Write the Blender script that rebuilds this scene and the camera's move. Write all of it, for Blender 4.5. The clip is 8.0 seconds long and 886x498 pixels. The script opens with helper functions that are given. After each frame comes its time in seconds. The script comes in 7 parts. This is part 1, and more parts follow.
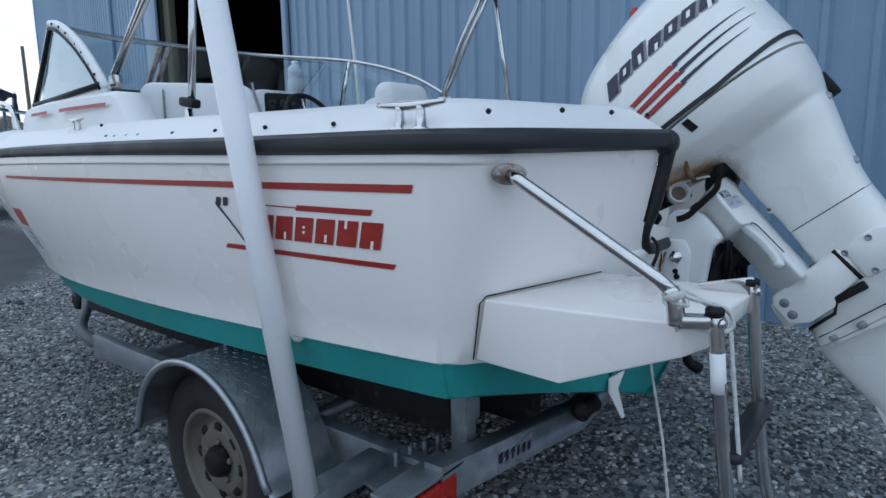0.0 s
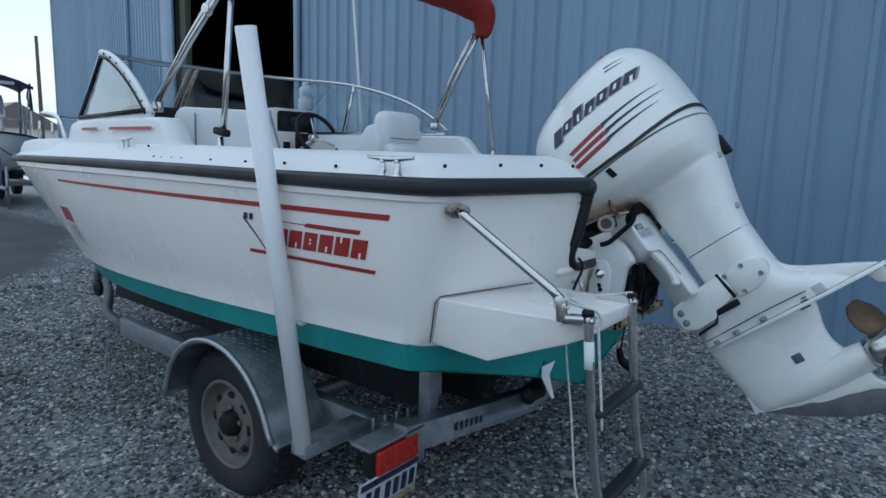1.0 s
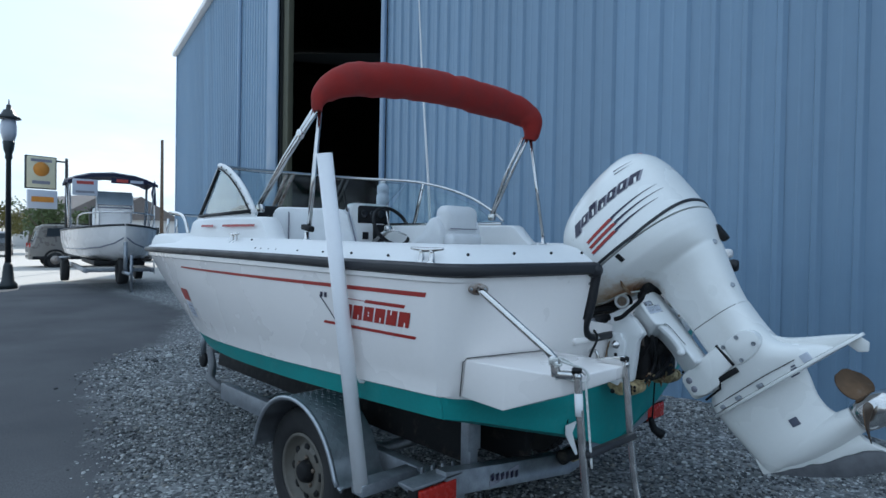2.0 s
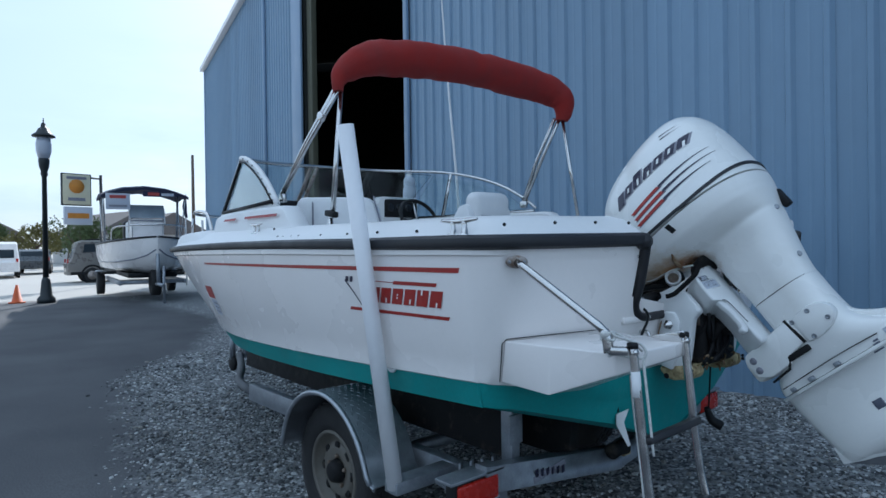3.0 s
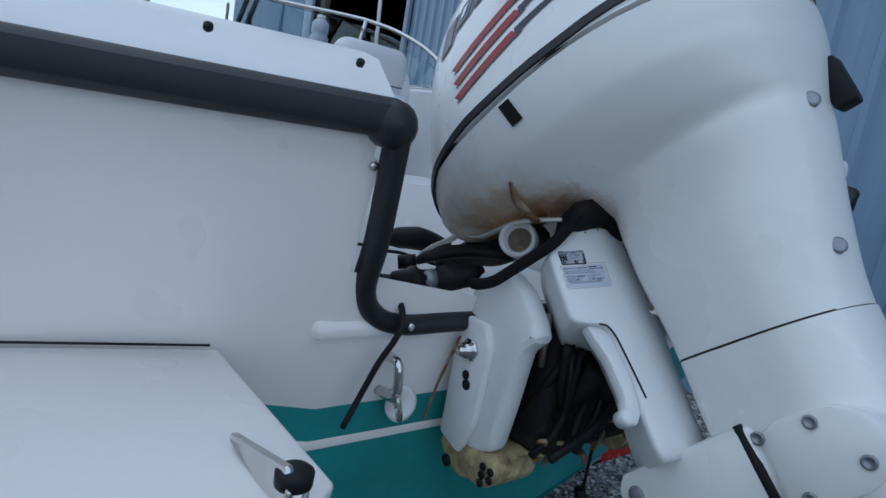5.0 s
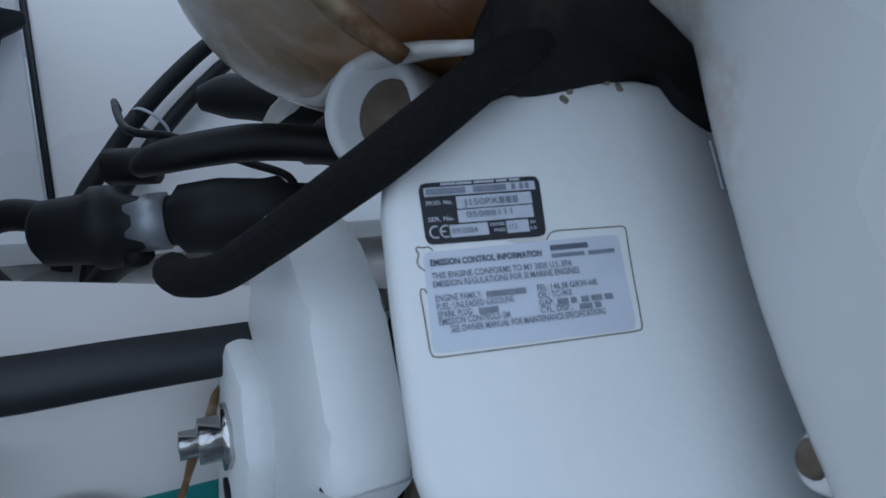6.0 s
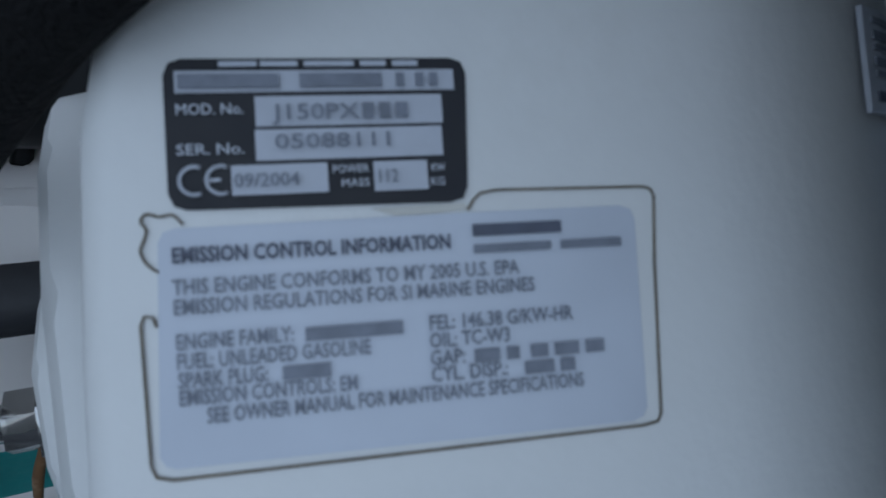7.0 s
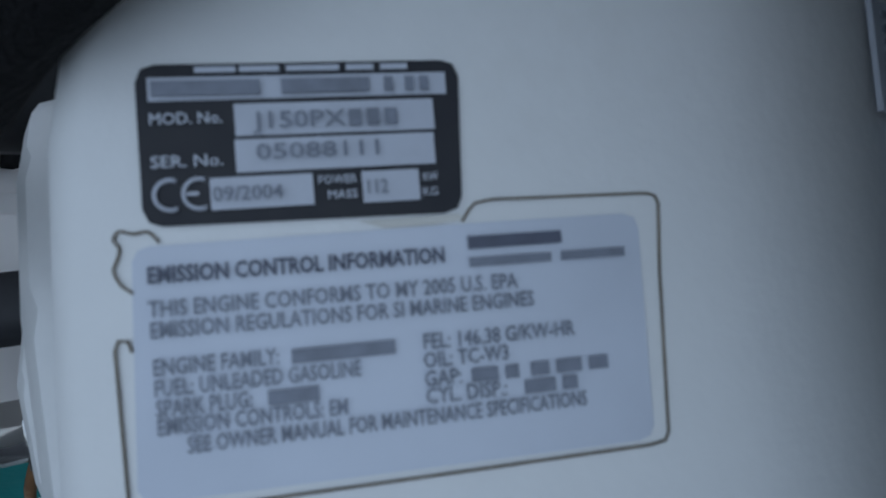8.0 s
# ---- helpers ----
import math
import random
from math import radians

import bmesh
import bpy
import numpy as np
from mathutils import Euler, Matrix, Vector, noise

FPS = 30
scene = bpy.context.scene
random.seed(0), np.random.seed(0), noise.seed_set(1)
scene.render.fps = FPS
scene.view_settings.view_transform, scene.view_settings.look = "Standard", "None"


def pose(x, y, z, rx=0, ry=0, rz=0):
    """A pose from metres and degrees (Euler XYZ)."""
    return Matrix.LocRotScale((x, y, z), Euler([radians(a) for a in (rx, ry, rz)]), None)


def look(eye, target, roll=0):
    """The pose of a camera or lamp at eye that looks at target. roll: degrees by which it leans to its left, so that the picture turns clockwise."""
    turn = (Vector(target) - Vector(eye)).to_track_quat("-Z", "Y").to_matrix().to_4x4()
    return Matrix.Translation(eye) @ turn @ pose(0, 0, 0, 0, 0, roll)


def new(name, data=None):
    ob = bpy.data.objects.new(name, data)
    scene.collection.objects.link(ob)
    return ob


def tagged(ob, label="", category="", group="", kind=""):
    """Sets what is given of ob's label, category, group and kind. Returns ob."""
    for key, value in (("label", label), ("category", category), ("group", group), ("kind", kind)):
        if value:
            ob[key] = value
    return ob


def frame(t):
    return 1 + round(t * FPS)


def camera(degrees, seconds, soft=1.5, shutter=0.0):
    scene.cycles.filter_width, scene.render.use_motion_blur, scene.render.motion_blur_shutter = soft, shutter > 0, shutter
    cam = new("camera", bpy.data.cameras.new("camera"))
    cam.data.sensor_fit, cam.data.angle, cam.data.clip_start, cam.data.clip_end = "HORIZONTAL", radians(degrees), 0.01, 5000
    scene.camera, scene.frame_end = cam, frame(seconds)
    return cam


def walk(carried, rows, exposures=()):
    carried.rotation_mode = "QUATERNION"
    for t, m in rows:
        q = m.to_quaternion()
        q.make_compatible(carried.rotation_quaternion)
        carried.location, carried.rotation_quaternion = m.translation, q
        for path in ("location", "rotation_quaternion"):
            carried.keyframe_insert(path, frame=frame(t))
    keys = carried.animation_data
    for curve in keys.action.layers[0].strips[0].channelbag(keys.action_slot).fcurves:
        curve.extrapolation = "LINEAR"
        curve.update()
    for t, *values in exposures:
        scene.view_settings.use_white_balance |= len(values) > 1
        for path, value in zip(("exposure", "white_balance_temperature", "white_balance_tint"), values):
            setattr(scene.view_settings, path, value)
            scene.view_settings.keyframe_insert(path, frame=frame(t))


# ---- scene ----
cam = camera(72.3, 8.0)
# a small phone lens that keeps its focus on the boat and goes soft a hand's width away
cam.data.dof.use_dof, cam.data.dof.focus_distance, cam.data.dof.aperture_fstop = True, 1.4, 34.0
PATH = [
    (0, (-0.002, -0.002, 1.396), (-1.213, 1.559, 1.083), -0.8),
    (0.5, (0.157, -0.125, 1.476), (-1.078, 1.425, 1.203), 2.4),
    (1, (0.36, -0.321, 1.496), (-0.851, 1.243, 1.198), 1.8),
    (1.5, (0.628, -0.483, 1.54), (-0.739, 0.975, 1.451), 3.3),
    (2, (0.812, -0.55, 1.526), (-0.627, 0.838, 1.494), 1.0),
    (2.2, (0.84, -0.557, 1.522), (-0.634, 0.794, 1.467), 0.9),
    (3.3, (0.541, -0.264, 1.385), (-0.95, 1.069, 1.395), -1.5),
    (3.5, (0.476, -0.102, 1.386), (-0.882, 1.365, 1.335), -0.3),
    (4, (0.463, 0.323, 1.375), (-0.921, 1.752, 1.164), 3.4),
    (4.5, (0.355, 0.729, 1.4), (-1.14, 2.041, 1.194), 4.8),
    (4.7, (0.272, 0.893, 1.408), (-1.202, 2.22, 1.15), 8.1),
    (5.8, (-0.177, 1.664, 1.358), (-1.783, 2.624, 0.653), 9.5),
    (6, (-0.258, 1.733, 1.348), (-1.79, 2.693, 0.495), 9.4),
    (6.2, (-0.299, 1.777, 1.34), (-1.817, 2.644, 0.368), 9.0),
    (6.5, (-0.323, 1.81, 1.33), (-1.791, 2.618, 0.239), 10.7),
    (7, (-0.342, 1.827, 1.314), (-1.719, 2.672, 0.135), 13.2),
    (7.5, (-0.346, 1.829, 1.313), (-1.724, 2.69, 0.146), 12.5),
    (8, (-0.347, 1.83, 1.313), (-1.713, 2.682, 0.127), 12.7),
]
walk(cam, [(t, look(eye, target, roll)) for t, eye, target, roll in PATH], exposures=[(0, 0.42, 6200, 12), (0.5, 0.17, 5750, 8), (1, 0.24, 6100, 8), (1.5, 0.34, 6000, 8), (2.2, 0.35, 5900, 8), (3.5, 0.07, 5650, 9), (4, 0.12, 5950, 9), (4.6, 0.12, 6050, 12), (5.8, 0.33, 6050, 13), (6.5, 0.16, 6100, 14), (7, 0.01, 6150, 13), (8, -0.01, 6150, 13)])


# ---- light ----
world = bpy.data.worlds.new("sky_world")
scene.world = world
world.use_nodes = True
wn, wl = world.node_tree.nodes, world.node_tree.links
sky = wn.new("ShaderNodeTexSky")
sky.sky_type = "NISHITA"
sky.sun_disc = False
SUN_EL = 34.0
sun_from = Vector((-0.82, 0.57, 0)).normalized()
sky.sun_elevation = radians(SUN_EL)
sky.sun_rotation = math.atan2(sun_from.x, sun_from.y)
sky.air_density, sky.dust_density, sky.ozone_density = 1.0, 1.0, 1.5
bg = wn["Background"]
bg.inputs["Strength"].default_value = 0.12
# thin high cloud: pale veil over the blue
coord = wn.new("ShaderNodeTexCoord")
mp = wn.new("ShaderNodeMapping")
mp.inputs["Scale"].default_value = (1.2, 1.2, 5.0)
cl = wn.new("ShaderNodeTexNoise")
cl.inputs["Scale"].default_value = 1.6
cl.inputs["Detail"].default_value = 6
cl.inputs["Roughness"].default_value = 0.62
ramp = wn.new("ShaderNodeValToRGB")
ramp.color_ramp.elements[0].position, ramp.color_ramp.elements[1].position = 0.42, 0.66
ramp.color_ramp.elements[0].color = (0.6, 0.6, 0.6, 1)
ramp.color_ramp.elements[1].color = (0.9, 0.9, 0.9, 1)
mixc = wn.new("ShaderNodeMix")
mixc.data_type = "RGBA"
mixc.inputs["B"].default_value = (6.0, 7.0, 8.0, 1)
# the veil is brighter overhead, as thin high cloud is
zup = wn.new("ShaderNodeSeparateXYZ")
zr = wn.new("ShaderNodeMapRange")
zr.inputs["From Min"].default_value, zr.inputs["From Max"].default_value = 0.0, 0.9
zr.inputs["To Min"].default_value, zr.inputs["To Max"].default_value = 0.86, 1.32
veil = wn.new("ShaderNodeMix")
veil.data_type, veil.blend_type = "RGBA", "MULTIPLY"
veil.inputs["Factor"].default_value = 1.0
veil.inputs["A"].default_value = (5.8, 7.0, 8.1, 1)
wl.new(coord.outputs["Generated"], zup.inputs[0])
wl.new(zup.outputs["Z"], zr.inputs["Value"])
wl.new(zr.outputs["Result"], veil.inputs["B"])
wl.new(veil.outputs["Result"], mixc.inputs["B"])
wl.new(coord.outputs["Generated"], mp.inputs["Vector"])
wl.new(mp.outputs["Vector"], cl.inputs["Vector"])
wl.new(cl.outputs["Fac"], ramp.inputs["Fac"])
wl.new(ramp.outputs["Color"], mixc.inputs["Factor"])
wl.new(sky.outputs["Color"], mixc.inputs["A"])
wl.new(mixc.outputs["Result"], bg.inputs["Color"])

sun = new("sun", bpy.data.lights.new("sun", "SUN"))
sun.data.energy, sun.data.angle, sun.data.color = 4.0, radians(0.55), (1.0, 0.95, 0.87)
up = math.tan(radians(SUN_EL))
sun.matrix_world = look(Vector((sun_from.x, sun_from.y, up)) * 40, (0, 0, 0))


# ---- materials ----
def mat(name, col, rough=0.5, metal=0.0, var=0.08, scale=5.0, fine=60.0, bump=0.0, bscale=150.0,
        dirt=None, dirt_amt=0.5, dirt_scale=3.0, dirt_lo=0.55, coat=0.0, per=""):
    """A surface with broad and fine variation, stains with a shape of their own, and fine relief."""
    m = bpy.data.materials.new(name)
    m.use_nodes = True
    n, l = m.node_tree.nodes, m.node_tree.links
    p = n["Principled BSDF"]
    p.inputs["Metallic"].default_value = metal
    p.inputs["Coat Weight"].default_value = coat
    tc = n.new("ShaderNodeTexCoord")
    a = n.new("ShaderNodeTexNoise")
    a.inputs["Scale"].default_value, a.inputs["Detail"].default_value = scale, 4
    f = n.new("ShaderNodeTexNoise")
    f.inputs["Scale"].default_value, f.inputs["Detail"].default_value = fine, 3
    l.new(tc.outputs["Object"], a.inputs["Vector"])
    l.new(tc.outputs["Object"], f.inputs["Vector"])
    ad = n.new("ShaderNodeMath")
    ad.operation = "MULTIPLY_ADD"
    ad.inputs[1].default_value = 0.4
    l.new(f.outputs["Fac"], ad.inputs[0])
    l.new(a.outputs["Fac"], ad.inputs[2])
    mr = n.new("ShaderNodeMapRange")
    mr.inputs["From Min"].default_value, mr.inputs["From Max"].default_value = 0.45, 0.95
    mr.inputs["To Min"].default_value, mr.inputs["To Max"].default_value = 1 - var, 1 + var
    l.new(ad.outputs[0], mr.inputs["Value"])
    hs = n.new("ShaderNodeHueSaturation")
    hs.inputs["Color"].default_value = (*col, 1)
    l.new(mr.outputs["Result"], hs.inputs["Value"])
    out = hs.outputs["Color"]
    if per:
        src = n.new("ShaderNodeObjectInfo") if per == "object" else n.new("ShaderNodeNewGeometry")
        rnd = src.outputs["Random"] if per == "object" else src.outputs["Random Per Island"]
        r2 = n.new("ShaderNodeMapRange")
        r2.inputs["To Min"].default_value, r2.inputs["To Max"].default_value = 0.93, 1.07
        l.new(rnd, r2.inputs["Value"])
        h2 = n.new("ShaderNodeHueSaturation")
        l.new(out, h2.inputs["Color"])
        l.new(r2.outputs["Result"], h2.inputs["Value"])
        out = h2.outputs["Color"]
    if dirt:
        d = n.new("ShaderNodeTexNoise")
        d.inputs["Scale"].default_value, d.inputs["Detail"].default_value = dirt_scale, 7
        d.inputs["Roughness"].default_value = 0.65
        l.new(tc.outputs["Object"], d.inputs["Vector"])
        dr = n.new("ShaderNodeMapRange")
        dr.inputs["From Min"].default_value, dr.inputs["From Max"].default_value = dirt_lo, dirt_lo + 0.2
        dr.inputs["To Max"].default_value = dirt_amt
        l.new(d.outputs["Fac"], dr.inputs["Value"])
        mx = n.new("ShaderNodeMix")
        mx.data_type = "RGBA"
        mx.inputs["B"].default_value = (*dirt, 1)
        l.new(dr.outputs["Result"], mx.inputs["Factor"])
        l.new(out, mx.inputs["A"])
        out = mx.outputs["Result"]
    l.new(out, p.inputs["Base Color"])
    rr = n.new("ShaderNodeMapRange")
    rr.inputs["From Min"].default_value, rr.inputs["From Max"].default_value = 0.3, 0.7
    rr.inputs["To Min"].default_value = max(0.03, rough - 0.08)
    rr.inputs["To Max"].default_value = min(1, rough + 0.08)
    l.new(a.outputs["Fac"], rr.inputs["Value"])
    l.new(rr.outputs["Result"], p.inputs["Roughness"])
    if bump:
        bn = n.new("ShaderNodeTexNoise")
        bn.inputs["Scale"].default_value, bn.inputs["Detail"].default_value = bscale, 3
        l.new(tc.outputs["Object"], bn.inputs["Vector"])
        b = n.new("ShaderNodeBump")
        b.inputs["Strength"].default_value, b.inputs["Distance"].default_value = bump, 0.004
        l.new(bn.outputs["Fac"], b.inputs["Height"])
        l.new(b.outputs["Normal"], p.inputs["Normal"])
    return m


def glass(name, col, rough=0.02):
    m = bpy.data.materials.new(name)
    m.use_nodes = True
    p = m.node_tree.nodes["Principled BSDF"]
    p.inputs["Base Color"].default_value = (*col, 1)
    p.inputs["Transmission Weight"].default_value = 1.0
    p.inputs["Roughness"].default_value = rough
    p.inputs["IOR"].default_value = 1.45
    return m


GEL = mat("white_gelcoat", (0.85, 0.81, 0.785), 0.28, var=0.02, scale=2, dirt=(0.55, 0.52, 0.46), dirt_amt=0.16, dirt_scale=2.5, coat=0.3)
DECKW = mat("white_deck", (0.75, 0.75, 0.745), 0.45, var=0.03, dirt=(0.55, 0.53, 0.5), dirt_amt=0.2, bump=0.1, bscale=400)
TEAL = mat("teal_bottom_paint", (0.013, 0.265, 0.255), 0.6, var=0.14, scale=4, dirt=(0.10, 0.36, 0.33), dirt_amt=0.35, dirt_scale=5, bump=0.15)
RUBBER = mat("black_rubber", (0.010, 0.011, 0.015), 0.5, var=0.2, scale=8, dirt=(0.05, 0.05, 0.06), dirt_amt=0.3, bump=0.1)
RED = mat("red_vinyl", (0.33, 0.018, 0.013), 0.4, var=0.12, scale=20)
REDLT = mat("faded_red_tape", (0.42, 0.06, 0.05), 0.4, var=0.15, scale=20)
ENG = mat("engine_white_paint", (0.78, 0.78, 0.76), 0.27, var=0.025, scale=3, dirt=(0.52, 0.47, 0.38), dirt_amt=0.18, dirt_scale=5, dirt_lo=0.58, coat=0.35)
ENGC = mat("engine_cream_paint", (0.76, 0.75, 0.71), 0.33, var=0.03, scale=3, dirt=(0.5, 0.43, 0.32), dirt_amt=0.2, dirt_scale=7, coat=0.15)
BRKT = mat("bracket_paint", (0.74, 0.75, 0.75), 0.42, var=0.03, scale=9, fine=150, dirt=(0.45, 0.41, 0.34), dirt_amt=0.22, dirt_scale=16, dirt_lo=0.6, bump=0.06, bscale=300)
BARE = mat("bare_aluminium", (0.16, 0.165, 0.18), 0.5, metal=0.5, var=0.2, scale=15)
STEEL = mat("polished_stainless", (0.62, 0.61, 0.60), 0.16, metal=1.0, var=0.08, scale=25, dirt=(0.25, 0.17, 0.10), dirt_amt=0.25, dirt_scale=30)
GALV = mat("galvanised_steel", (0.30, 0.32, 0.35), 0.45, metal=0.6, var=0.22, scale=18, fine=120, dirt=(0.16, 0.14, 0.12), dirt_amt=0.4, bump=0.1)
GALVD = mat("weathered_galvanising", (0.12, 0.125, 0.135), 0.7, metal=0.2, var=0.25, scale=14, dirt=(0.06, 0.055, 0.05), dirt_amt=0.5)
ALU = mat("tread_plate_aluminium", (0.36, 0.38, 0.41), 0.36, metal=0.75, var=0.15, scale=20)
# grimy near-black; also puts shade into the throat and the gaps between parts
DARK = mat("dark_grime_and_shade", (0.009, 0.009, 0.010), 0.7, var=0.3, scale=20, dirt=(0.09, 0.075, 0.055), dirt_amt=0.6, dirt_scale=12, bump=0.3)
BLACKP = mat("black_plastic", (0.008, 0.0085, 0.010), 0.55, var=0.15, scale=30)
HOSE = mat("black_braided_hose", (0.006, 0.006, 0.007), 0.9, var=0.3, scale=200, bump=0.8, bscale=700)
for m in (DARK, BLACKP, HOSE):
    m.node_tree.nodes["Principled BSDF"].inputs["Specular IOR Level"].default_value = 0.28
NAVY = mat("navy_decal", (0.02, 0.018, 0.045), 0.3, var=0.1, scale=30)
GREYD = mat("grey_decal", (0.22, 0.22, 0.26), 0.3, var=0.1, scale=30)
CANVAS = mat("maroon_canvas", (0.25, 0.015, 0.011), 0.85, var=0.16, scale=9, fine=250, bump=0.35, bscale=90)
VINYL = mat("white_marine_vinyl", (0.74, 0.75, 0.76), 0.5, var=0.04, scale=12, dirt=(0.5, 0.48, 0.45), dirt_amt=0.2, bump=0.25, bscale=260)
PVC = mat("white_pvc", (0.80, 0.80, 0.82), 0.4, var=0.03, scale=6, dirt=(0.5, 0.5, 0.48), dirt_amt=0.15)
TYRE = mat("tyre_rubber", (0.016, 0.016, 0.017), 0.8, var=0.2, scale=20, dirt=(0.06, 0.055, 0.05), dirt_amt=0.3, bump=0.4)
RIM = mat("tan_painted_rim", (0.12, 0.11, 0.093), 0.55, var=0.15, scale=25, dirt=(0.14, 0.10, 0.07), dirt_amt=0.5, dirt_scale=14)
LAMPR = mat("red_lens", (0.42, 0.02, 0.012), 0.25, var=0.1, scale=40)
WHITEP = mat("white_plastic", (0.75, 0.75, 0.75), 0.4, var=0.05)
ANODE = mat("yellowed_anode", (0.46, 0.37, 0.20), 0.8, var=0.3, scale=25, dirt=(0.10, 0.06, 0.025), dirt_amt=0.9, dirt_lo=0.44, dirt_scale=18, bump=0.5)
PANE = glass("windshield_glass", (0.86, 0.93, 0.93))
ROPE = mat("white_rope", (0.62, 0.62, 0.60), 0.9, var=0.2, scale=90, bump=0.9, bscale=350)
WALLM = mat("blue_painted_steel", (0.19, 0.29, 0.405), 0.42, var=0.05, scale=0.6, fine=6, dirt=(0.12, 0.20, 0.31), dirt_amt=0.4, dirt_scale=0.5, per="object")
TRIMM = mat("blue_trim_steel", (0.20, 0.29, 0.41), 0.45, var=0.06, scale=1.5)
# near-black puts the unlit shed's shade into backing, walls and roof
INNER = mat("interior_shade_black", (0.02, 0.022, 0.02), 0.9, var=0.2, scale=1)
OLIVE = mat("olive_door_edge", (0.09, 0.09, 0.06), 0.8, var=0.15, scale=2)
STONE = mat("gravel_stone", (0.30, 0.31, 0.34), 0.85, var=0.2, scale=30)
LABELS = mat("silver_label", (0.56, 0.60, 0.68), 0.35, metal=0.1, var=0.04, scale=30)
LABELE = mat("label_clear_edge", (0.60, 0.59, 0.55), 0.4, var=0.08, scale=60)
INK = mat("label_ink", (0.09, 0.10, 0.14), 0.5, var=0.15, scale=200)
INKL = mat("label_faded_ink", (0.20, 0.22, 0.27), 0.5, var=0.2, scale=300)
PLATEB = mat("plate_black", (0.011, 0.012, 0.018), 0.55, var=0.2, scale=200)
PLATEW = mat("plate_silver", (0.50, 0.53, 0.60), 0.4, var=0.06, scale=200)
DULLS = mat("dull_rusted_steel", (0.34, 0.31, 0.29), 0.42, metal=0.75, var=0.2, scale=40, dirt=(0.16, 0.08, 0.035), dirt_amt=0.75, dirt_scale=45, dirt_lo=0.46)
RUSTD = mat("brown_rust", (0.17, 0.085, 0.035), 0.75, var=0.3, scale=40, dirt=(0.42, 0.33, 0.22), dirt_amt=0.8, dirt_scale=30, dirt_lo=0.5)
GLOSSB = mat("gauge_glass", (0.012, 0.013, 0.016), 0.2, var=0.1)
BOLTR = mat("corroded_bolt_and_cup_shade", (0.16, 0.12, 0.09), 0.6, metal=0.3, var=0.25, scale=60, dirt=(0.30, 0.28, 0.25), dirt_amt=0.5, dirt_scale=60)
EDGE = mat("label_dirty_edge", (0.20, 0.17, 0.13), 0.7, var=0.3, scale=150)


# stones differ one from another: dark slate, mid grey and pale shell
def stone_colours(m):
    n, l = m.node_tree.nodes, m.node_tree.links
    g = n.new("ShaderNodeNewGeometry")
    r = n.new("ShaderNodeValToRGB")
    r.color_ramp.interpolation = "CONSTANT"
    el = r.color_ramp.elements
    el[0].position, el[0].color = 0.0, (0.05, 0.054, 0.058, 1)
    el[1].position, el[1].color = 0.2, (0.19, 0.197, 0.197, 1)
    for pos, c in ((0.45, (0.27, 0.277, 0.277)), (0.62, (0.14, 0.146, 0.148)), (0.78, (0.48, 0.485, 0.48)), (0.93, (0.22, 0.21, 0.19))):
        e = el.new(pos)
        e.color = (*c, 1)
    l.new(g.outputs["Random Per Island"], r.inputs["Fac"])
    l.new(r.outputs["Color"], n["Principled BSDF"].inputs["Base Color"])


stone_colours(STONE)


# ---- mesh helpers ----
def part(name, bm, material, parent=None, label="", smooth=True, shade_angle=38):
    me = bpy.data.meshes.new(name)
    if smooth:
        for f in bm.faces:
            f.smooth = True
        for e in bm.edges:
            if len(e.link_faces) == 2 and e.calc_face_angle(0) > radians(shade_angle):
                e.smooth = False
    bm.to_mesh(me)
    bm.free()
    for m in material if isinstance(material, (list, tuple)) else (material,):
        me.materials.append(m)
    ob = new(name, me)
    if parent:
        ob.parent = parent
    if label:
        ob["label"] = label
    return ob


def empty(name, label, category, group="", kind=""):
    ob = new(name)
    ob.empty_display_size = 0.1
    return tagged(ob, label, category, group, kind)


def loft(bm, loops, closed=True, cap=True, mi=0):
    rows = [[bm.verts.new(p) for p in lp] for lp in loops]
    n = len(rows[0])
    for a, b in zip(rows, rows[1:]):
        for i in range(n if closed else n - 1):
            j = (i + 1) % n
            try:
                bm.faces.new((a[i], a[j], b[j], b[i])).material_index = mi
            except ValueError:
                pass
    if cap and closed:
        bm.faces.new(list(reversed(rows[0]))).material_index = mi
        bm.faces.new(rows[-1]).material_index = mi
    return rows


def fix(bm):
    bmesh.ops.remove_doubles(bm, verts=bm.verts, dist=1e-5)
    bmesh.ops.recalc_face_normals(bm, faces=bm.faces)
    return bm


def rbox(c, size, rot=None, bev=0.01, seg=2, bm=None):
    """A box with rounded edges, centre c, turned by rot (degrees about x, y, z) or a 3 x 3 matrix."""
    b = bmesh.new()
    bmesh.ops.create_cube(b, size=1)
    bmesh.ops.scale(b, vec=size, verts=b.verts)
    if bev:
        bmesh.ops.bevel(b, geom=list(b.edges), offset=min(bev, min(size) * 0.49), segments=seg, profile=0.5, affect="EDGES")
    m = Matrix.Identity(4)
    if rot is not None:
        m = rot.to_4x4() if isinstance(rot, Matrix) else pose(0, 0, 0, *rot)
    bmesh.ops.transform(b, matrix=Matrix.Translation(c) @ m, verts=b.verts)
    return join(bm, b) if bm is not None else b


def join(bm, other):
    me = bpy.data.meshes.new("tmp")
    other.to_mesh(me)
    other.free()
    bm.from_mesh(me)
    bpy.data.meshes.remove(me)
    return bm


def ring_frame(d):
    d = d.normalized()
    s = d.cross(Vector((0, 0, 1)) if abs(d.z) < 0.9 else Vector((1, 0, 0))).normalized()
    return s, d.cross(s)


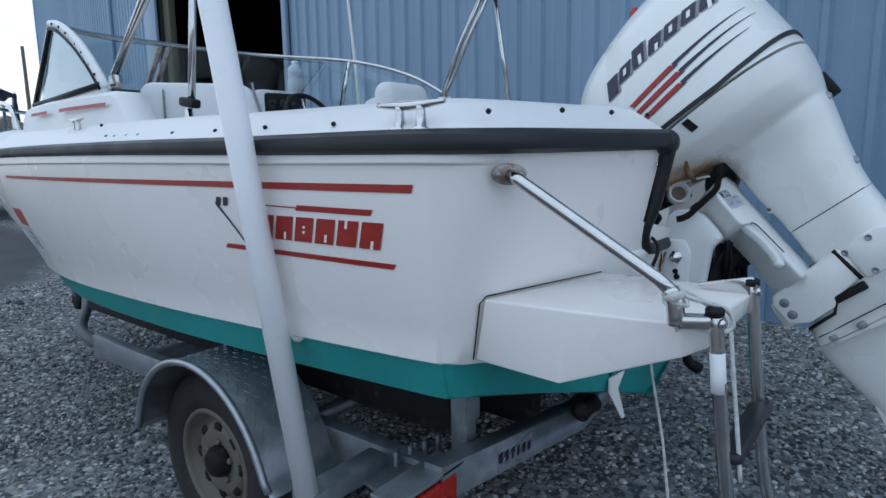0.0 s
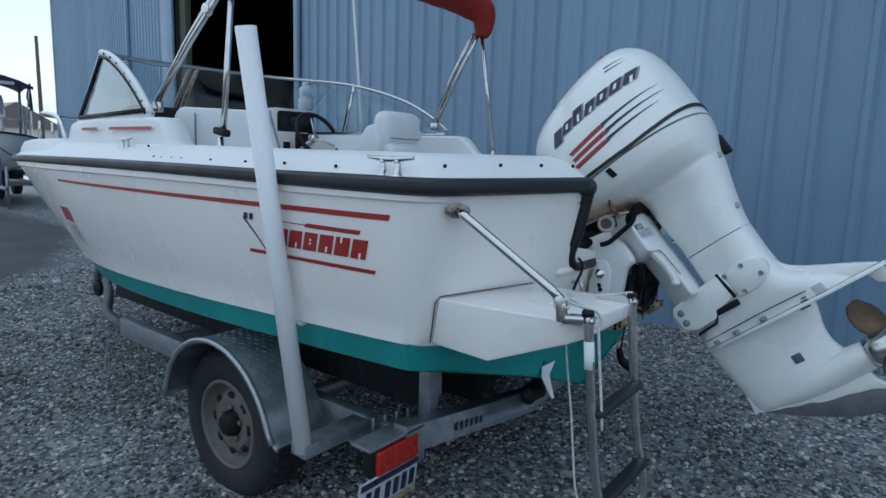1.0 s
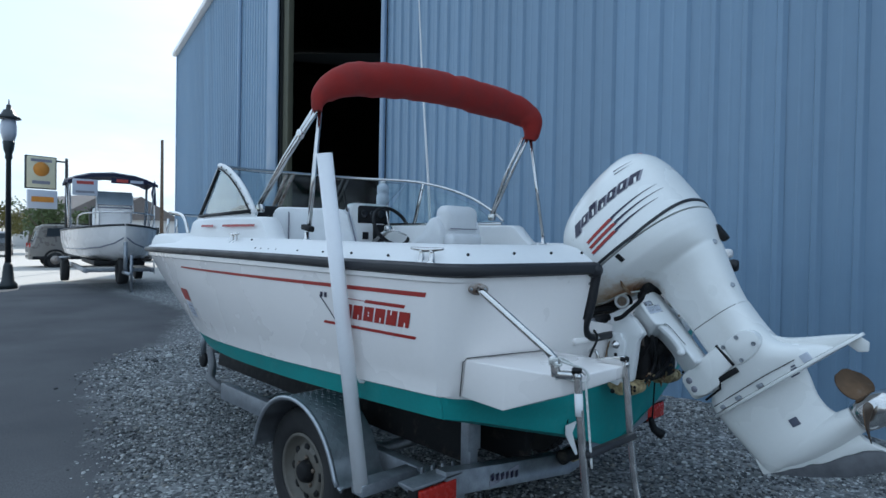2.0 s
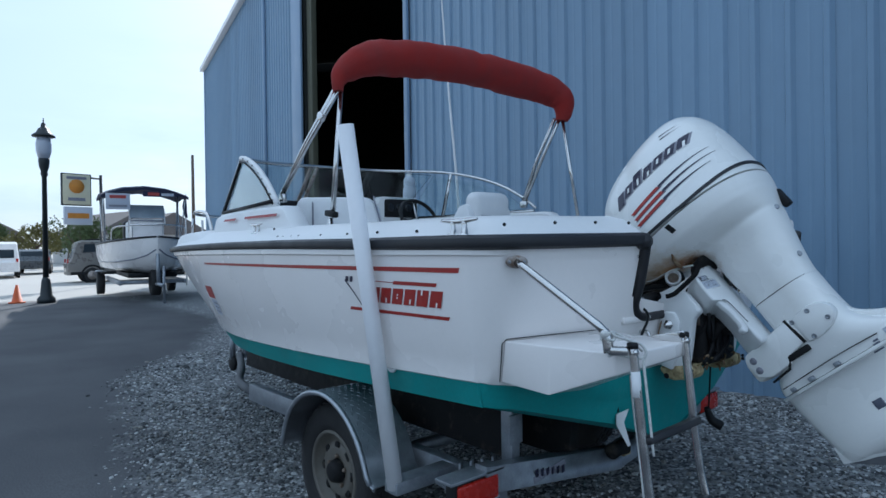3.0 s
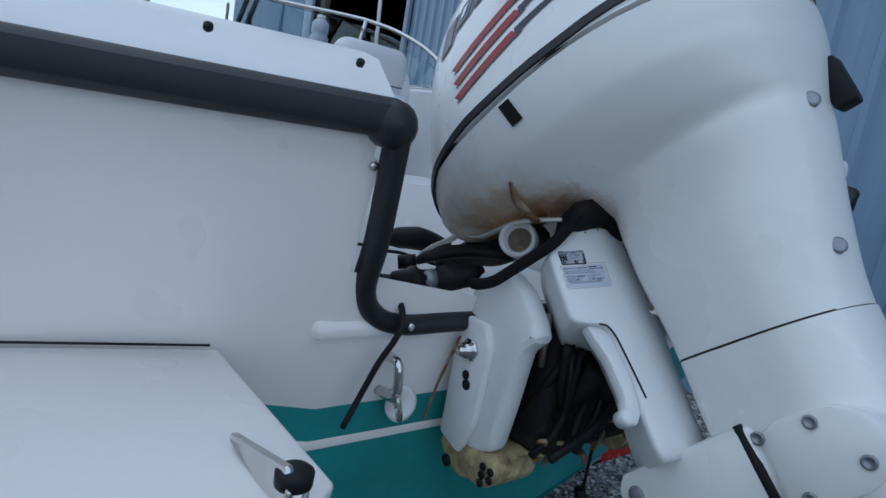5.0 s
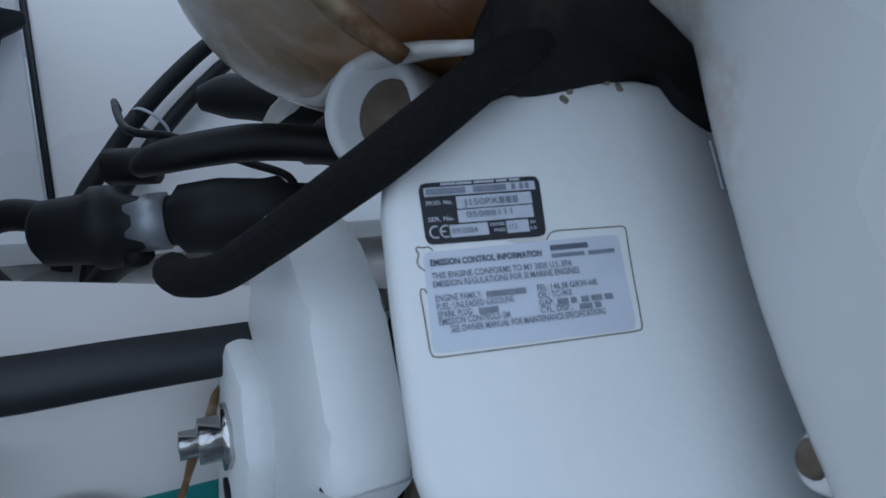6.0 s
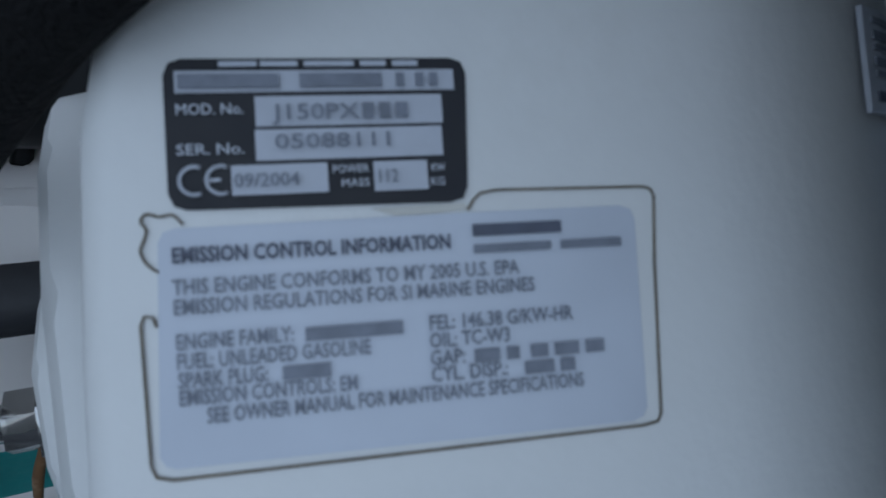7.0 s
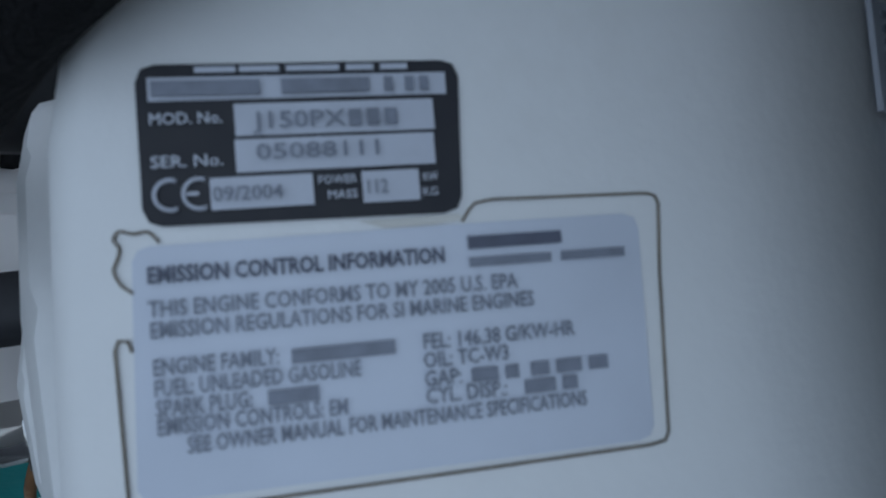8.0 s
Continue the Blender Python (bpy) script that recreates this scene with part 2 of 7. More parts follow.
def smooth_path(pts, n=6):
    """A curve through the points."""
    p = [Vector(q) for q in pts]
    p = [p[0] * 2 - p[1]] + p + [p[-1] * 2 - p[-2]]
    out = []
    for i in range(1, len(p) - 2):
        for k in range(n):
            t = k / n
            a, b, c, d = p[i - 1], p[i], p[i + 1], p[i + 2]
            out.append(0.5 * ((2 * b) + (c - a) * t + (2 * a - 5 * b + 4 * c - d) * t * t + (3 * b - a - 3 * c + d) * t ** 3))
    return out + [p[-2]]


def tube(pts, r, seg=10, curve=0, bm=None, squash=1.0):
    """A round bar along points; r: one radius or one for each point."""
    p = smooth_path(pts, curve) if curve else [Vector(q) for q in pts]
    rs = list(r) if isinstance(r, (list, tuple)) else [r]
    if len(rs) > 1 and curve:
        rs = [rs[min(i // curve, len(rs) - 1)] * (1 - (i % curve) / curve) + rs[min(i // curve + 1, len(rs) - 1)] * (i % curve) / curve for i in range(len(p))]
    b = bm if bm is not None else bmesh.new()
    s, u = ring_frame(p[1] - p[0])
    loops = []
    for i, q in enumerate(p):
        d = (p[min(i + 1, len(p) - 1)] - p[max(i - 1, 0)]).normalized()
        s = (s - d * s.dot(d)).normalized()
        u = d.cross(s)
        rad = rs[i] if len(rs) > 1 else rs[0]
        loops.append([q + (s * math.cos(2 * math.pi * k / seg) + u * math.sin(2 * math.pi * k / seg) * squash) * rad for k in range(seg)])
    loft(b, loops)
    return b


def lathe(profile, centre, axis, seg=24, bm=None):
    """A turned body: profile of (along, radius) about the axis through centre."""
    b = bm if bm is not None else bmesh.new()
    d = Vector(axis).normalized()
    s, u = ring_frame(d)
    c = Vector(centre)
    loops = [[c + d * t + (s * math.cos(2 * math.pi * k / seg) + u * math.sin(2 * math.pi * k / seg)) * max(r, 1e-4) for k in range(seg)] for t, r in profile]
    loft(b, loops)
    return b


def prism(poly, o, ex, ey, ez, depth, bev=0.0, bm=None):
    """A flat shape (points along ex, ey from o) with thickness along ez, its edges rounded."""
    b = bmesh.new()
    o, ex, ey, ez = Vector(o), Vector(ex), Vector(ey), Vector(ez)
    lo = [o + ex * x + ey * y for x, y in poly]
    loft(b, [lo, [q + ez * depth for q in lo]])
    fix(b)
    if bev:
        bmesh.ops.bevel(b, geom=list(b.edges), offset=bev, segments=2, profile=0.5, affect="EDGES")
    return join(bm, b) if bm is not None else b


def lettering(text, size, o, ex, ey, ez, wide=1.0, lift=0.0004, bold=0.0):
    """A bmesh of built-in-font letters with their lower left corner at o; size is the capital height."""
    cu = bpy.data.curves.new("t", "FONT")
    cu.body, cu.size, cu.resolution_u = text, size / 0.69, 2
    cu.offset = bold * size
    tmp = new("t", cu)
    dg = bpy.context.evaluated_depsgraph_get()
    me = bpy.data.meshes.new_from_object(tmp.evaluated_get(dg))
    b = bmesh.new()
    b.from_mesh(me)
    bpy.data.objects.remove(tmp)
    bpy.data.curves.remove(cu)
    bpy.data.meshes.remove(me)
    o, ex, ey, ez = Vector(o), Vector(ex), Vector(ey), Vector(ez)
    w = max((v.co.x for v in b.verts), default=1)
    for v in b.verts:
        v.co = o + ex * (v.co.x * wide / w if wide != 1.0 else v.co.x) + ey * v.co.y + ez * lift
    return b


def lerp(table, x, i):
    """Column i of a table, read at x of its first column."""
    xs = [r[0] for r in table]
    return float(np.interp(x, xs, [r[i] for r in table]))

# ---- ground ----
def lift_at(x, y):
    """Height of the yard: level asphalt, gravel banked up a little under the stern and towards the wall."""
    k = min(max((x + 3.3) / 3.0, 0.0), 1.0)
    k = k * k * (3 - 2 * k)
    return 0.135 * k + 0.02 * k * min(max(y - 1.0, 0), 4)


def gravel_edge(x):
    """The y past which gravel lies, at x."""
    return float(np.interp(x, (-11.5, -8.2, -7.4, -6.7, -4.1, -2.8, 0.0, 6.0), (4.2, 2.6, 1.9, 1.36, 0.84, 0.5, 0.2, 0.0)))


def ground_sheet():
    bm = bmesh.new()
    xs = [-900, -300, -120, -60, -36, -24, -18, -14, -11] + [-9.5 + 0.25 * i for i in range(54)] + [5, 7, 10, 16, 30, 80, 300, 900]
    ys = [-900, -300, -80, -30, -14, -8, -5, -3.5] + [-2.5 + 0.25 * i for i in range(36)] + [7, 8.5, 11, 16, 30, 80, 300, 900]
    rows = []
    for x in xs:
        rows.append([bm.verts.new((x, y, lift_at(x, y) + (0.01 * noise.noise((x * 1.7, y * 1.7, 0)) if -9 < x < 4 and -2 < y < 6 else 0))) for y in ys])
    for a, b in zip(rows, rows[1:]):
        for i in range(len(ys) - 1):
            bm.faces.new((a[i], b[i], b[i + 1], a[i + 1]))
    m = bpy.data.materials.new("asphalt_and_gravel")
    m.use_nodes = True
    n, l = m.node_tree.nodes, m.node_tree.links
    p = n["Principled BSDF"]
    p.inputs["Roughness"].default_value = 0.9
    tc = n.new("ShaderNodeTexCoord")
    sep = n.new("ShaderNodeSeparateXYZ")
    l.new(tc.outputs["Object"], sep.inputs[0])
    # gravel line: y against a broken line in x, frayed by noise
    cv = n.new("ShaderNodeFloatCurve")
    mrx = n.new("ShaderNodeMapRange")
    mrx.inputs["From Min"].default_value, mrx.inputs["From Max"].default_value = -11.5, 6.0
    l.new(sep.outputs["X"], mrx.inputs["Value"])
    l.new(mrx.outputs["Result"], cv.inputs["Value"])
    c = cv.mapping.curves[0]
    pts = [(-11.5, 4.2), (-8.2, 2.6), (-7.4, 1.9), (-6.7, 1.36), (-4.1, 0.84), (-2.8, 0.5), (0.0, 0.2), (6.0, 0.0)]
    c.points[0].location = (0, 0.42)
    c.points[1].location = (1, 0.0)
    for x, y in pts[1:-1]:
        c.points.new((x + 11.5) / 17.5, y / 10)
    for q in c.points:
        q.handle_type = "VECTOR"
    cv.mapping.update()
    fr = n.new("ShaderNodeTexNoise")
    fr.inputs["Scale"].default_value, fr.inputs["Detail"].default_value = 2.5, 8
    l.new(tc.outputs["Object"], fr.inputs["Vector"])
    e1 = n.new("ShaderNodeMath")
    e1.operation = "MULTIPLY_ADD"
    e1.inputs[1].default_value = -10.0
    l.new(cv.outputs["Value"], e1.inputs[0])
    l.new(sep.outputs["Y"], e1.inputs[2])
    e2 = n.new("ShaderNodeMath")
    e2.operation = "MULTIPLY_ADD"
    e2.inputs[1].default_value = 0.9
    l.new(fr.outputs["Fac"], e2.inputs[0])
    l.new(e1.outputs[0], e2.inputs[2])
    msk = n.new("ShaderNodeMapRange")
    msk.inputs["From Min"].default_value, msk.inputs["From Max"].default_value = 0.3, 0.75
    l.new(e2.outputs[0], msk.inputs["Value"])
    # asphalt
    an = n.new("ShaderNodeTexNoise")
    an.inputs["Scale"].default_value, an.inputs["Detail"].default_value = 0.7, 8
    af = n.new("ShaderNodeTexNoise")
    af.inputs["Scale"].default_value, af.inputs["Detail"].default_value = 90, 4
    l.new(tc.outputs["Object"], an.inputs["Vector"])
    l.new(tc.outputs["Object"], af.inputs["Vector"])
    ar = n.new("ShaderNodeValToRGB")
    ar.color_ramp.elements[0].position, ar.color_ramp.elements[1].position = 0.35, 0.75
    ar.color_ramp.elements[0].color, ar.color_ramp.elements[1].color = (0.054, 0.056, 0.063, 1), (0.098, 0.099, 0.105, 1)
    l.new(an.outputs["Fac"], ar.inputs["Fac"])
    am = n.new("ShaderNodeMix")
    am.data_type, am.blend_type = "RGBA", "MULTIPLY"
    am.inputs["Factor"].default_value = 0.6
    l.new(ar.outputs["Color"], am.inputs["A"])
    afr = n.new("ShaderNodeMapRange")
    afr.inputs["From Min"].default_value, afr.inputs["From Max"].default_value = 0.3, 0.7
    afr.inputs["To Min"].default_value, afr.inputs["To Max"].default_value = 0.5, 1.4
    l.new(af.outputs["Fac"], afr.inputs["Value"])
    l.new(afr.outputs["Result"], am.inputs["B"])
    # gravel fines between the stones
    vo = n.new("ShaderNodeTexVoronoi")
    vo.inputs["Scale"].default_value = 38
    l.new(tc.outputs["Object"], vo.inputs["Vector"])
    gr = n.new("ShaderNodeValToRGB")
    el = gr.color_ramp.elements
    el[0].position, el[0].color = 0.0, (0.04, 0.042, 0.05, 1)
    el[1].position, el[1].color = 1.0, (0.42, 0.425, 0.425, 1)
    for pos, col in ((0.3, (0.09, 0.095, 0.098, 1)), (0.55, (0.18, 0.187, 0.19, 1)), (0.8, (0.24, 0.247, 0.25, 1))):
        k = el.new(pos)
        k.color = col
    sp = n.new("ShaderNodeSeparateColor")
    l.new(vo.outputs["Color"], sp.inputs[0])
    l.new(sp.outputs["Red"], gr.inputs["Fac"])
    mx = n.new("ShaderNodeMix")
    mx.data_type = "RGBA"
    l.new(msk.outputs["Result"], mx.inputs["Factor"])
    l.new(am.outputs["Result"], mx.inputs["A"])
    l.new(gr.outputs["Color"], mx.inputs["B"])
    far = n.new("ShaderNodeMapRange")
    far.inputs["From Min"].default_value, far.inputs["From Max"].default_value = -18.6, -19.4
    fe = n.new("ShaderNodeMath")
    fe.operation = "MULTIPLY_ADD"
    fe.inputs[1].default_value = 2.0
    l.new(an.outputs["Fac"], fe.inputs[0])
    l.new(sep.outputs["X"], fe.inputs[2])
    l.new(fe.outputs[0], far.inputs["Value"])
    cc = n.new("ShaderNodeMix")
    cc.data_type = "RGBA"
    cc.inputs["B"].default_value = (0.42, 0.40, 0.37, 1)
    l.new(far.outputs["Result"], cc.inputs["Factor"])
    l.new(mx.outputs["Result"], cc.inputs["A"])
    l.new(cc.outputs["Result"], p.inputs["Base Color"])
    bp = n.new("ShaderNodeBump")
    bp.inputs["Strength"].default_value, bp.inputs["Distance"].default_value = 0.5, 0.01
    bm2 = n.new("ShaderNodeMix")
    l.new(msk.outputs["Result"], bm2.inputs["Factor"])
    l.new(af.outputs["Fac"], bm2.inputs["A"])
    l.new(vo.outputs["Distance"], bm2.inputs["B"])
    l.new(bm2.outputs["Result"], bp.inputs["Height"])
    l.new(bp.outputs["Normal"], p.inputs["Normal"])
    return tagged(part("ground", bm, m), "dark asphalt yard running into pale grey gravel", "ground", kind="structure")


ground_sheet()


def gravel_stones():
    """Loose stones over the gravel, one joined mass."""
    rng = np.random.default_rng(7)
    base = []
    for k in range(6):
        b = bmesh.new()
        bmesh.ops.create_icosphere(b, subdivisions=1, radius=1)
        for v in b.verts:
            v.co *= 1 + 0.45 * noise.noise(v.co * 1.4 + Vector((k * 9, 0, 0)))
        base.append((np.array([v.co for v in b.verts]), np.array([[v.index for v in f.verts] for f in b.faces])))
        b.free()
    V, F, off = [], [], 0
    cells = ((-7.8, -4.2, 0.5, 4.2, 15000, 0.0105), (-4.2, -1.2, 0.4, 4.8, 30000, 0.0082), (-1.2, 1.6, 0.3, 4.6, 34000, 0.0075))
    for x0, x1, y0, y1, count, size in cells:
        for _ in range(count):
            x, y = rng.uniform(x0, x1), rng.uniform(y0, y1)
            if y < gravel_edge(x) + rng.normal(0, 0.12) - 0.05 or y > 4.62 - 0.2126 * (x + 1):
                continue
            v, f = base[rng.integers(6)]
            r = size * rng.lognormal(0, 0.35)
            th = rng.uniform(0, 6.28)
            c, s = math.cos(th), math.sin(th)
            q = v * (r * rng.uniform(0.8, 1.3), r * rng.uniform(0.7, 1.1), r * rng.uniform(0.45, 0.8))
            q = np.stack((q[:, 0] * c - q[:, 1] * s, q[:, 0] * s + q[:, 1] * c, q[:, 2]), 1)
            V.append(q + (x, y, lift_at(x, y) + r * 0.2))
            F.append(f + off)
            off += len(v)
    me = bpy.data.meshes.new("gravel")
    me.from_pydata(np.concatenate(V).tolist(), [], np.concatenate(F).tolist())
    me.materials.append(STONE)
    tagged(new("gravel", me), "loose grey, slate and white gravel stones", "gravel", kind="stuff")


gravel_stones()

# ---- the metal shed ----
WO = Vector((-1.0, 4.7, 0.0))
WE = Vector((1, -0.2126, 0)).normalized()
WN = Vector((WE.y, -WE.x, 0))
if WN.y > 0:
    WN = -WN


def wall_at(w, n=0.0, z=0.0):
    """A place w metres along the shed wall, n in front of it."""
    return WO + WE * w + WN * n + Vector((0, 0, z))


W_LEFT, W_RIGHT, EAVE = -30.2, 4.6, 10.6
D0, D1, DOORH = -13.0, -6.86, 9.4
shed = tagged(new("wall_north"), "pale blue ribbed steel wall of a tall boat shed", "wall", kind="structure")


def panel_mesh(height, z0=0.0):
    """One roll-formed sheet, 0.87 m wide, three ribs and the flats between them."""
    bm = bmesh.new()
    prof = []
    for k in range(3):
        x = 0.29 * k
        prof += [(x, 0.0), (x + 0.085, 0.0), (x + 0.105, 0.004), (x + 0.125, 0.0), (x + 0.20, 0.0), (x + 0.222, 0.030), (x + 0.262, 0.030), (x + 0.284, 0.0)]
    prof.append((0.874, 0.0))
    fr = [(x, -y, z0) for x, y in prof]
    bk = [(x, -y + 0.003, z0) for x, y in prof]
    loop = fr + bk[::-1]
    loft(bm, [loop, [(x, y, height) for x, y, z in loop]])
    fix(bm)
    me = bpy.data.meshes.new("panel")
    bm.to_mesh(me)
    bm.free()
    me.materials.append(WALLM)
    return me


def shed_wall():
    full, head = panel_mesh(EAVE), panel_mesh(EAVE, DOORH)
    ang = math.atan2(WE.y, WE.x)
    w = W_LEFT
    while w < W_RIGHT:
        over = D0 - 0.9 < w + 0.4 < D1 - 0.2
        ob = new("panel", head if over else full)
        ob.matrix_world = Matrix.Translation(wall_at(w)) @ Matrix.Rotation(ang, 4, "Z")
        ob.parent = shed
        w += 0.87
    # structure behind the sheets, in pieces round the doorway
    for a, b, z0, z1 in ((W_LEFT, D0, 0, EAVE - 0.02), (D1 + 0.02, W_RIGHT, 0, EAVE - 0.02), (D0, D1 + 0.02, DOORH, EAVE - 0.02)):
        c = (wall_at(a, -0.13) + wall_at(b, -0.13)) / 2
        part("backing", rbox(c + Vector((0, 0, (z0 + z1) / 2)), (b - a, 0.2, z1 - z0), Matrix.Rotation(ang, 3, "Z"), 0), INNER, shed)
    part("jamb", rbox(wall_at(D0 - 0.45, 0.05, DOORH / 2), (0.86, 0.06, DOORH), Matrix.Rotation(ang, 3, "Z"), 0.01), TRIMM, shed, "flat blue steel jamb")
    part("jamb", rbox(wall_at(D1 + 0.1, 0.05, DOORH / 2), (0.14, 0.05, DOORH), Matrix.Rotation(ang, 3, "Z"), 0.008), TRIMM, shed)
    part("door_edge", rbox(wall_at(D0 + 0.22, -0.16, DOORH / 2), (0.40, 0.14, DOORH), Matrix.Rotation(ang, 3, "Z"), 0.01), OLIVE, shed, "olive door edge")
    part("downpipe", tube([wall_at(-17.0, 0.08, 0), wall_at(-17.0, 0.08, EAVE)], 0.06, 8), TRIMM, shed)
    part("gutter", rbox((wall_at(W_LEFT, 0.1, EAVE) + wall_at(W_RIGHT, 0.1, EAVE)) / 2, (W_RIGHT - W_LEFT + 0.5, 0.25, 0.22), Matrix.Rotation(ang, 3, "Z"), 0.03), WHITEP, shed, "white eaves gutter")
    part("corner_trim", rbox(wall_at(W_LEFT, 0.02, EAVE / 2), (0.2, 0.08, EAVE), Matrix.Rotation(ang, 3, "Z"), 0.01), TRIMM, shed)
    # the rest of the shed: end walls, back, floor, roof
    dp = 24.0
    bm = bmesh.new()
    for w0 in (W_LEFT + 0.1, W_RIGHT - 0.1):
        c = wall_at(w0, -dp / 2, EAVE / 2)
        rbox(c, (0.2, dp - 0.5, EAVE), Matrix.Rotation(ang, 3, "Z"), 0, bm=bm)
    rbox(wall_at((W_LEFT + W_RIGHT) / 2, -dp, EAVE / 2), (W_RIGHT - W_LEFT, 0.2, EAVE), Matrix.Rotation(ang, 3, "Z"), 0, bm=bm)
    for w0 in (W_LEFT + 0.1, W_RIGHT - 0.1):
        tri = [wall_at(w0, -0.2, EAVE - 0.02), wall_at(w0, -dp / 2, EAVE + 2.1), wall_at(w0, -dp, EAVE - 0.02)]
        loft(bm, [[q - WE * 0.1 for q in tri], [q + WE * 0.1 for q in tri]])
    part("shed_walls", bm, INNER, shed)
    roof = bmesh.new()
    loop = [wall_at(W_LEFT - 0.2, 0.2, EAVE + 0.1), wall_at(W_LEFT - 0.2, -dp / 2, EAVE + 2.2), wall_at(W_LEFT - 0.2, -dp - 0.2, EAVE + 0.1)]
    loop += [q - Vector((0, 0, 0.1)) for q in loop[::-1]]
    loft(roof, [loop, [q + WE * (W_RIGHT - W_LEFT + 0.4) for q in loop]])
    tagged(part("ceiling", fix(roof), INNER, smooth=False), "pitched metal roof of the boat shed, near-black for interior shade", "roof", kind="structure")
    # shelving deep inside, barely seen
    rack = empty("storage_rack", "dim steel boat rack inside the dark shed", "rack")
    for w in (-11.5, -9.2, -6.9):
        part("post", rbox(wall_at(w, -9, 3.5), (0.15, 0.15, 7.0), None, 0.01), GALV, rack)
    for z in (2.4, 5.2):
        part("beam", rbox(wall_at(-9.2, -9, z), (4.8, 0.12, 0.18), Matrix.Rotation(ang, 3, "Z"), 0.01), GALV, rack)


shed_wall()

# ---- the boat ----
YC = 2.0
boat = empty("motorboat", "white fibreglass runabout with teal bottom on a trailer", "boat")
# stations from the motor cut round the quarter and forward to the stem:
# sheer x, half-breadth, z; chine x, half-breadth, z
ST = [
    (-0.504, 0.445, 1.424, -0.655, 0.43, 0.72), (-0.542, 0.645, 1.422, -0.690, 0.635, 0.775), (-0.600, 0.918, 1.420, -0.735, 0.892, 0.845),
    (-0.648, 1.030, 1.419, -0.752, 0.970, 0.860), (-0.708, 1.082, 1.419, -0.768, 1.004, 0.868), (-0.820, 1.103, 1.420, -0.81, 1.020, 0.868),
    (-1.30, 1.115, 1.421, -1.28, 1.024, 0.850), (-1.65, 1.12, 1.424, -1.65, 1.02, 0.836), (-2.0, 1.12, 1.426, -2.0, 1.005, 0.822), (-2.7, 1.10, 1.426, -2.6, 0.955, 0.80),
    (-3.25, 1.055, 1.422, -3.05, 0.88, 0.785), (-3.75, 0.985, 1.418, -3.45, 0.77, 0.775), (-4.23, 0.896, 1.410, -3.85, 0.62, 0.775),
    (-4.65, 0.765, 1.405, -4.2, 0.45, 0.79), (-5.00, 0.565, 1.398, -4.5, 0.29, 0.83), (-5.23, 0.32, 1.392, -4.75, 0.13, 0.89), (-5.32, 0.0, 1.39, -4.9, 0.0, 0.95),
]


def resample(rows, n):
    """Rows smoothed and spread more finely along the hull."""
    p = [np.array(r) for r in rows]
    p = [2 * p[0] - p[1]] + p + [2 * p[-1] - p[-2]]
    out = []
    for i in range(1, len(p) - 2):
        for k in range(n):
            t = k / n
            a, b, c, d = p[i - 1], p[i], p[i + 1], p[i + 2]
            out.append(0.5 * (2 * b + (c - a) * t + (2 * a - 5 * b + 4 * c - d) * t * t + (3 * b - a - 3 * c + d) * t ** 3))
    return out + [p[-2]]


SF = resample(ST, 3)
TEALH = 0.085


def side_point(st, f, side=-1, out=0.0):
    """On the topside at station st, fraction f from sheer down to chine; a little flare, a soft tumble at the quarter."""
    bulge = 0.018 * math.sin(math.pi * f)
    x = st[0] + (st[3] - st[0]) * f
    h = st[1] + (st[4] - st[1]) * (f ** 1.25) + bulge * min(1, st[1])
    z = st[2] + (st[5] - st[2]) * f
    return Vector((x, YC + side * (h + out), z))


def fractions(st):
    span = st[2] - st[5]
    ft = 1 - TEALH / span
    return [0.0, 0.05, 0.075, 0.085, 0.11, 0.3, 0.5, 0.62, 0.7, 0.85 * ft + 0.02, ft - 0.012, ft, (1 + ft) / 2, 1.0]


def hull():
    bm = bmesh.new()
    for side in (-1, 1):
        rows = []
        for st in SF:
            fr = fractions(st)
            row = []
            for i, f in enumerate(fr):
                out = {0: 0.0, 1: 0.012, 2: 0.012, 3: 0.0}.get(i, 0.0)
                if i == 10:
                    out = 0.011
                row.append(bm.verts.new(side_point(st, f, side, out)))
            rows.append(row)
        for j, (a, b) in enumerate(zip(rows, rows[1:])):
            for i in range(len(a) - 1):
                f = bm.faces.new((a[i], b[i], b[i + 1], a[i + 1]))
                f.material_index = 1 if i >= (7 if j < 6 else 11) else 0
        # bottom from chine to keel
        quarter = [r[-1] for r in rows]
        keel = []
        for st in SF:
            x = st[3]
            zk = float(np.interp(-x, (0.655, 3.0, 4.0, 4.6, 4.9), (0.565, 0.57, 0.62, 0.74, 0.95)))
            keel.append(bm.verts.new((x, YC, zk)))
        for i in range(len(SF) - 1):
            bm.faces.new((quarter[i], quarter[i + 1], keel[i + 1], keel[i])).material_index = 1
        # lower transom, from the quarter's cut edge to the centre line
        cut = rows[0]
        cen = []
        for v in cut:
            zt = min(v.co.z, 1.135)
            k = (1.43 - zt) / (1.43 - 0.72)
            x = -0.500 - 0.155 * k
            zb = 0.565 if v is cut[-1] else zt
            cen.append(bm.verts.new((x if v is not cut[-1] else -0.675, YC, zb)))
        for i in range(len(cut) - 1):
            if cut[i].co.z <= 1.30:
                bm.faces.new((cut[i], cut[i + 1], cen[i + 1], cen[i])).material_index = 1 if i >= 7 else 0
    return fix(bm)


part("hull", hull(), [GEL, TEAL], boat, "white gelcoat hull with a teal painted bottom")


def rail_path(side, out=0.012, dz=0.0):
    return [side_point(st, 0.0, side, out) + Vector((0, 0, dz)) for st in SF]


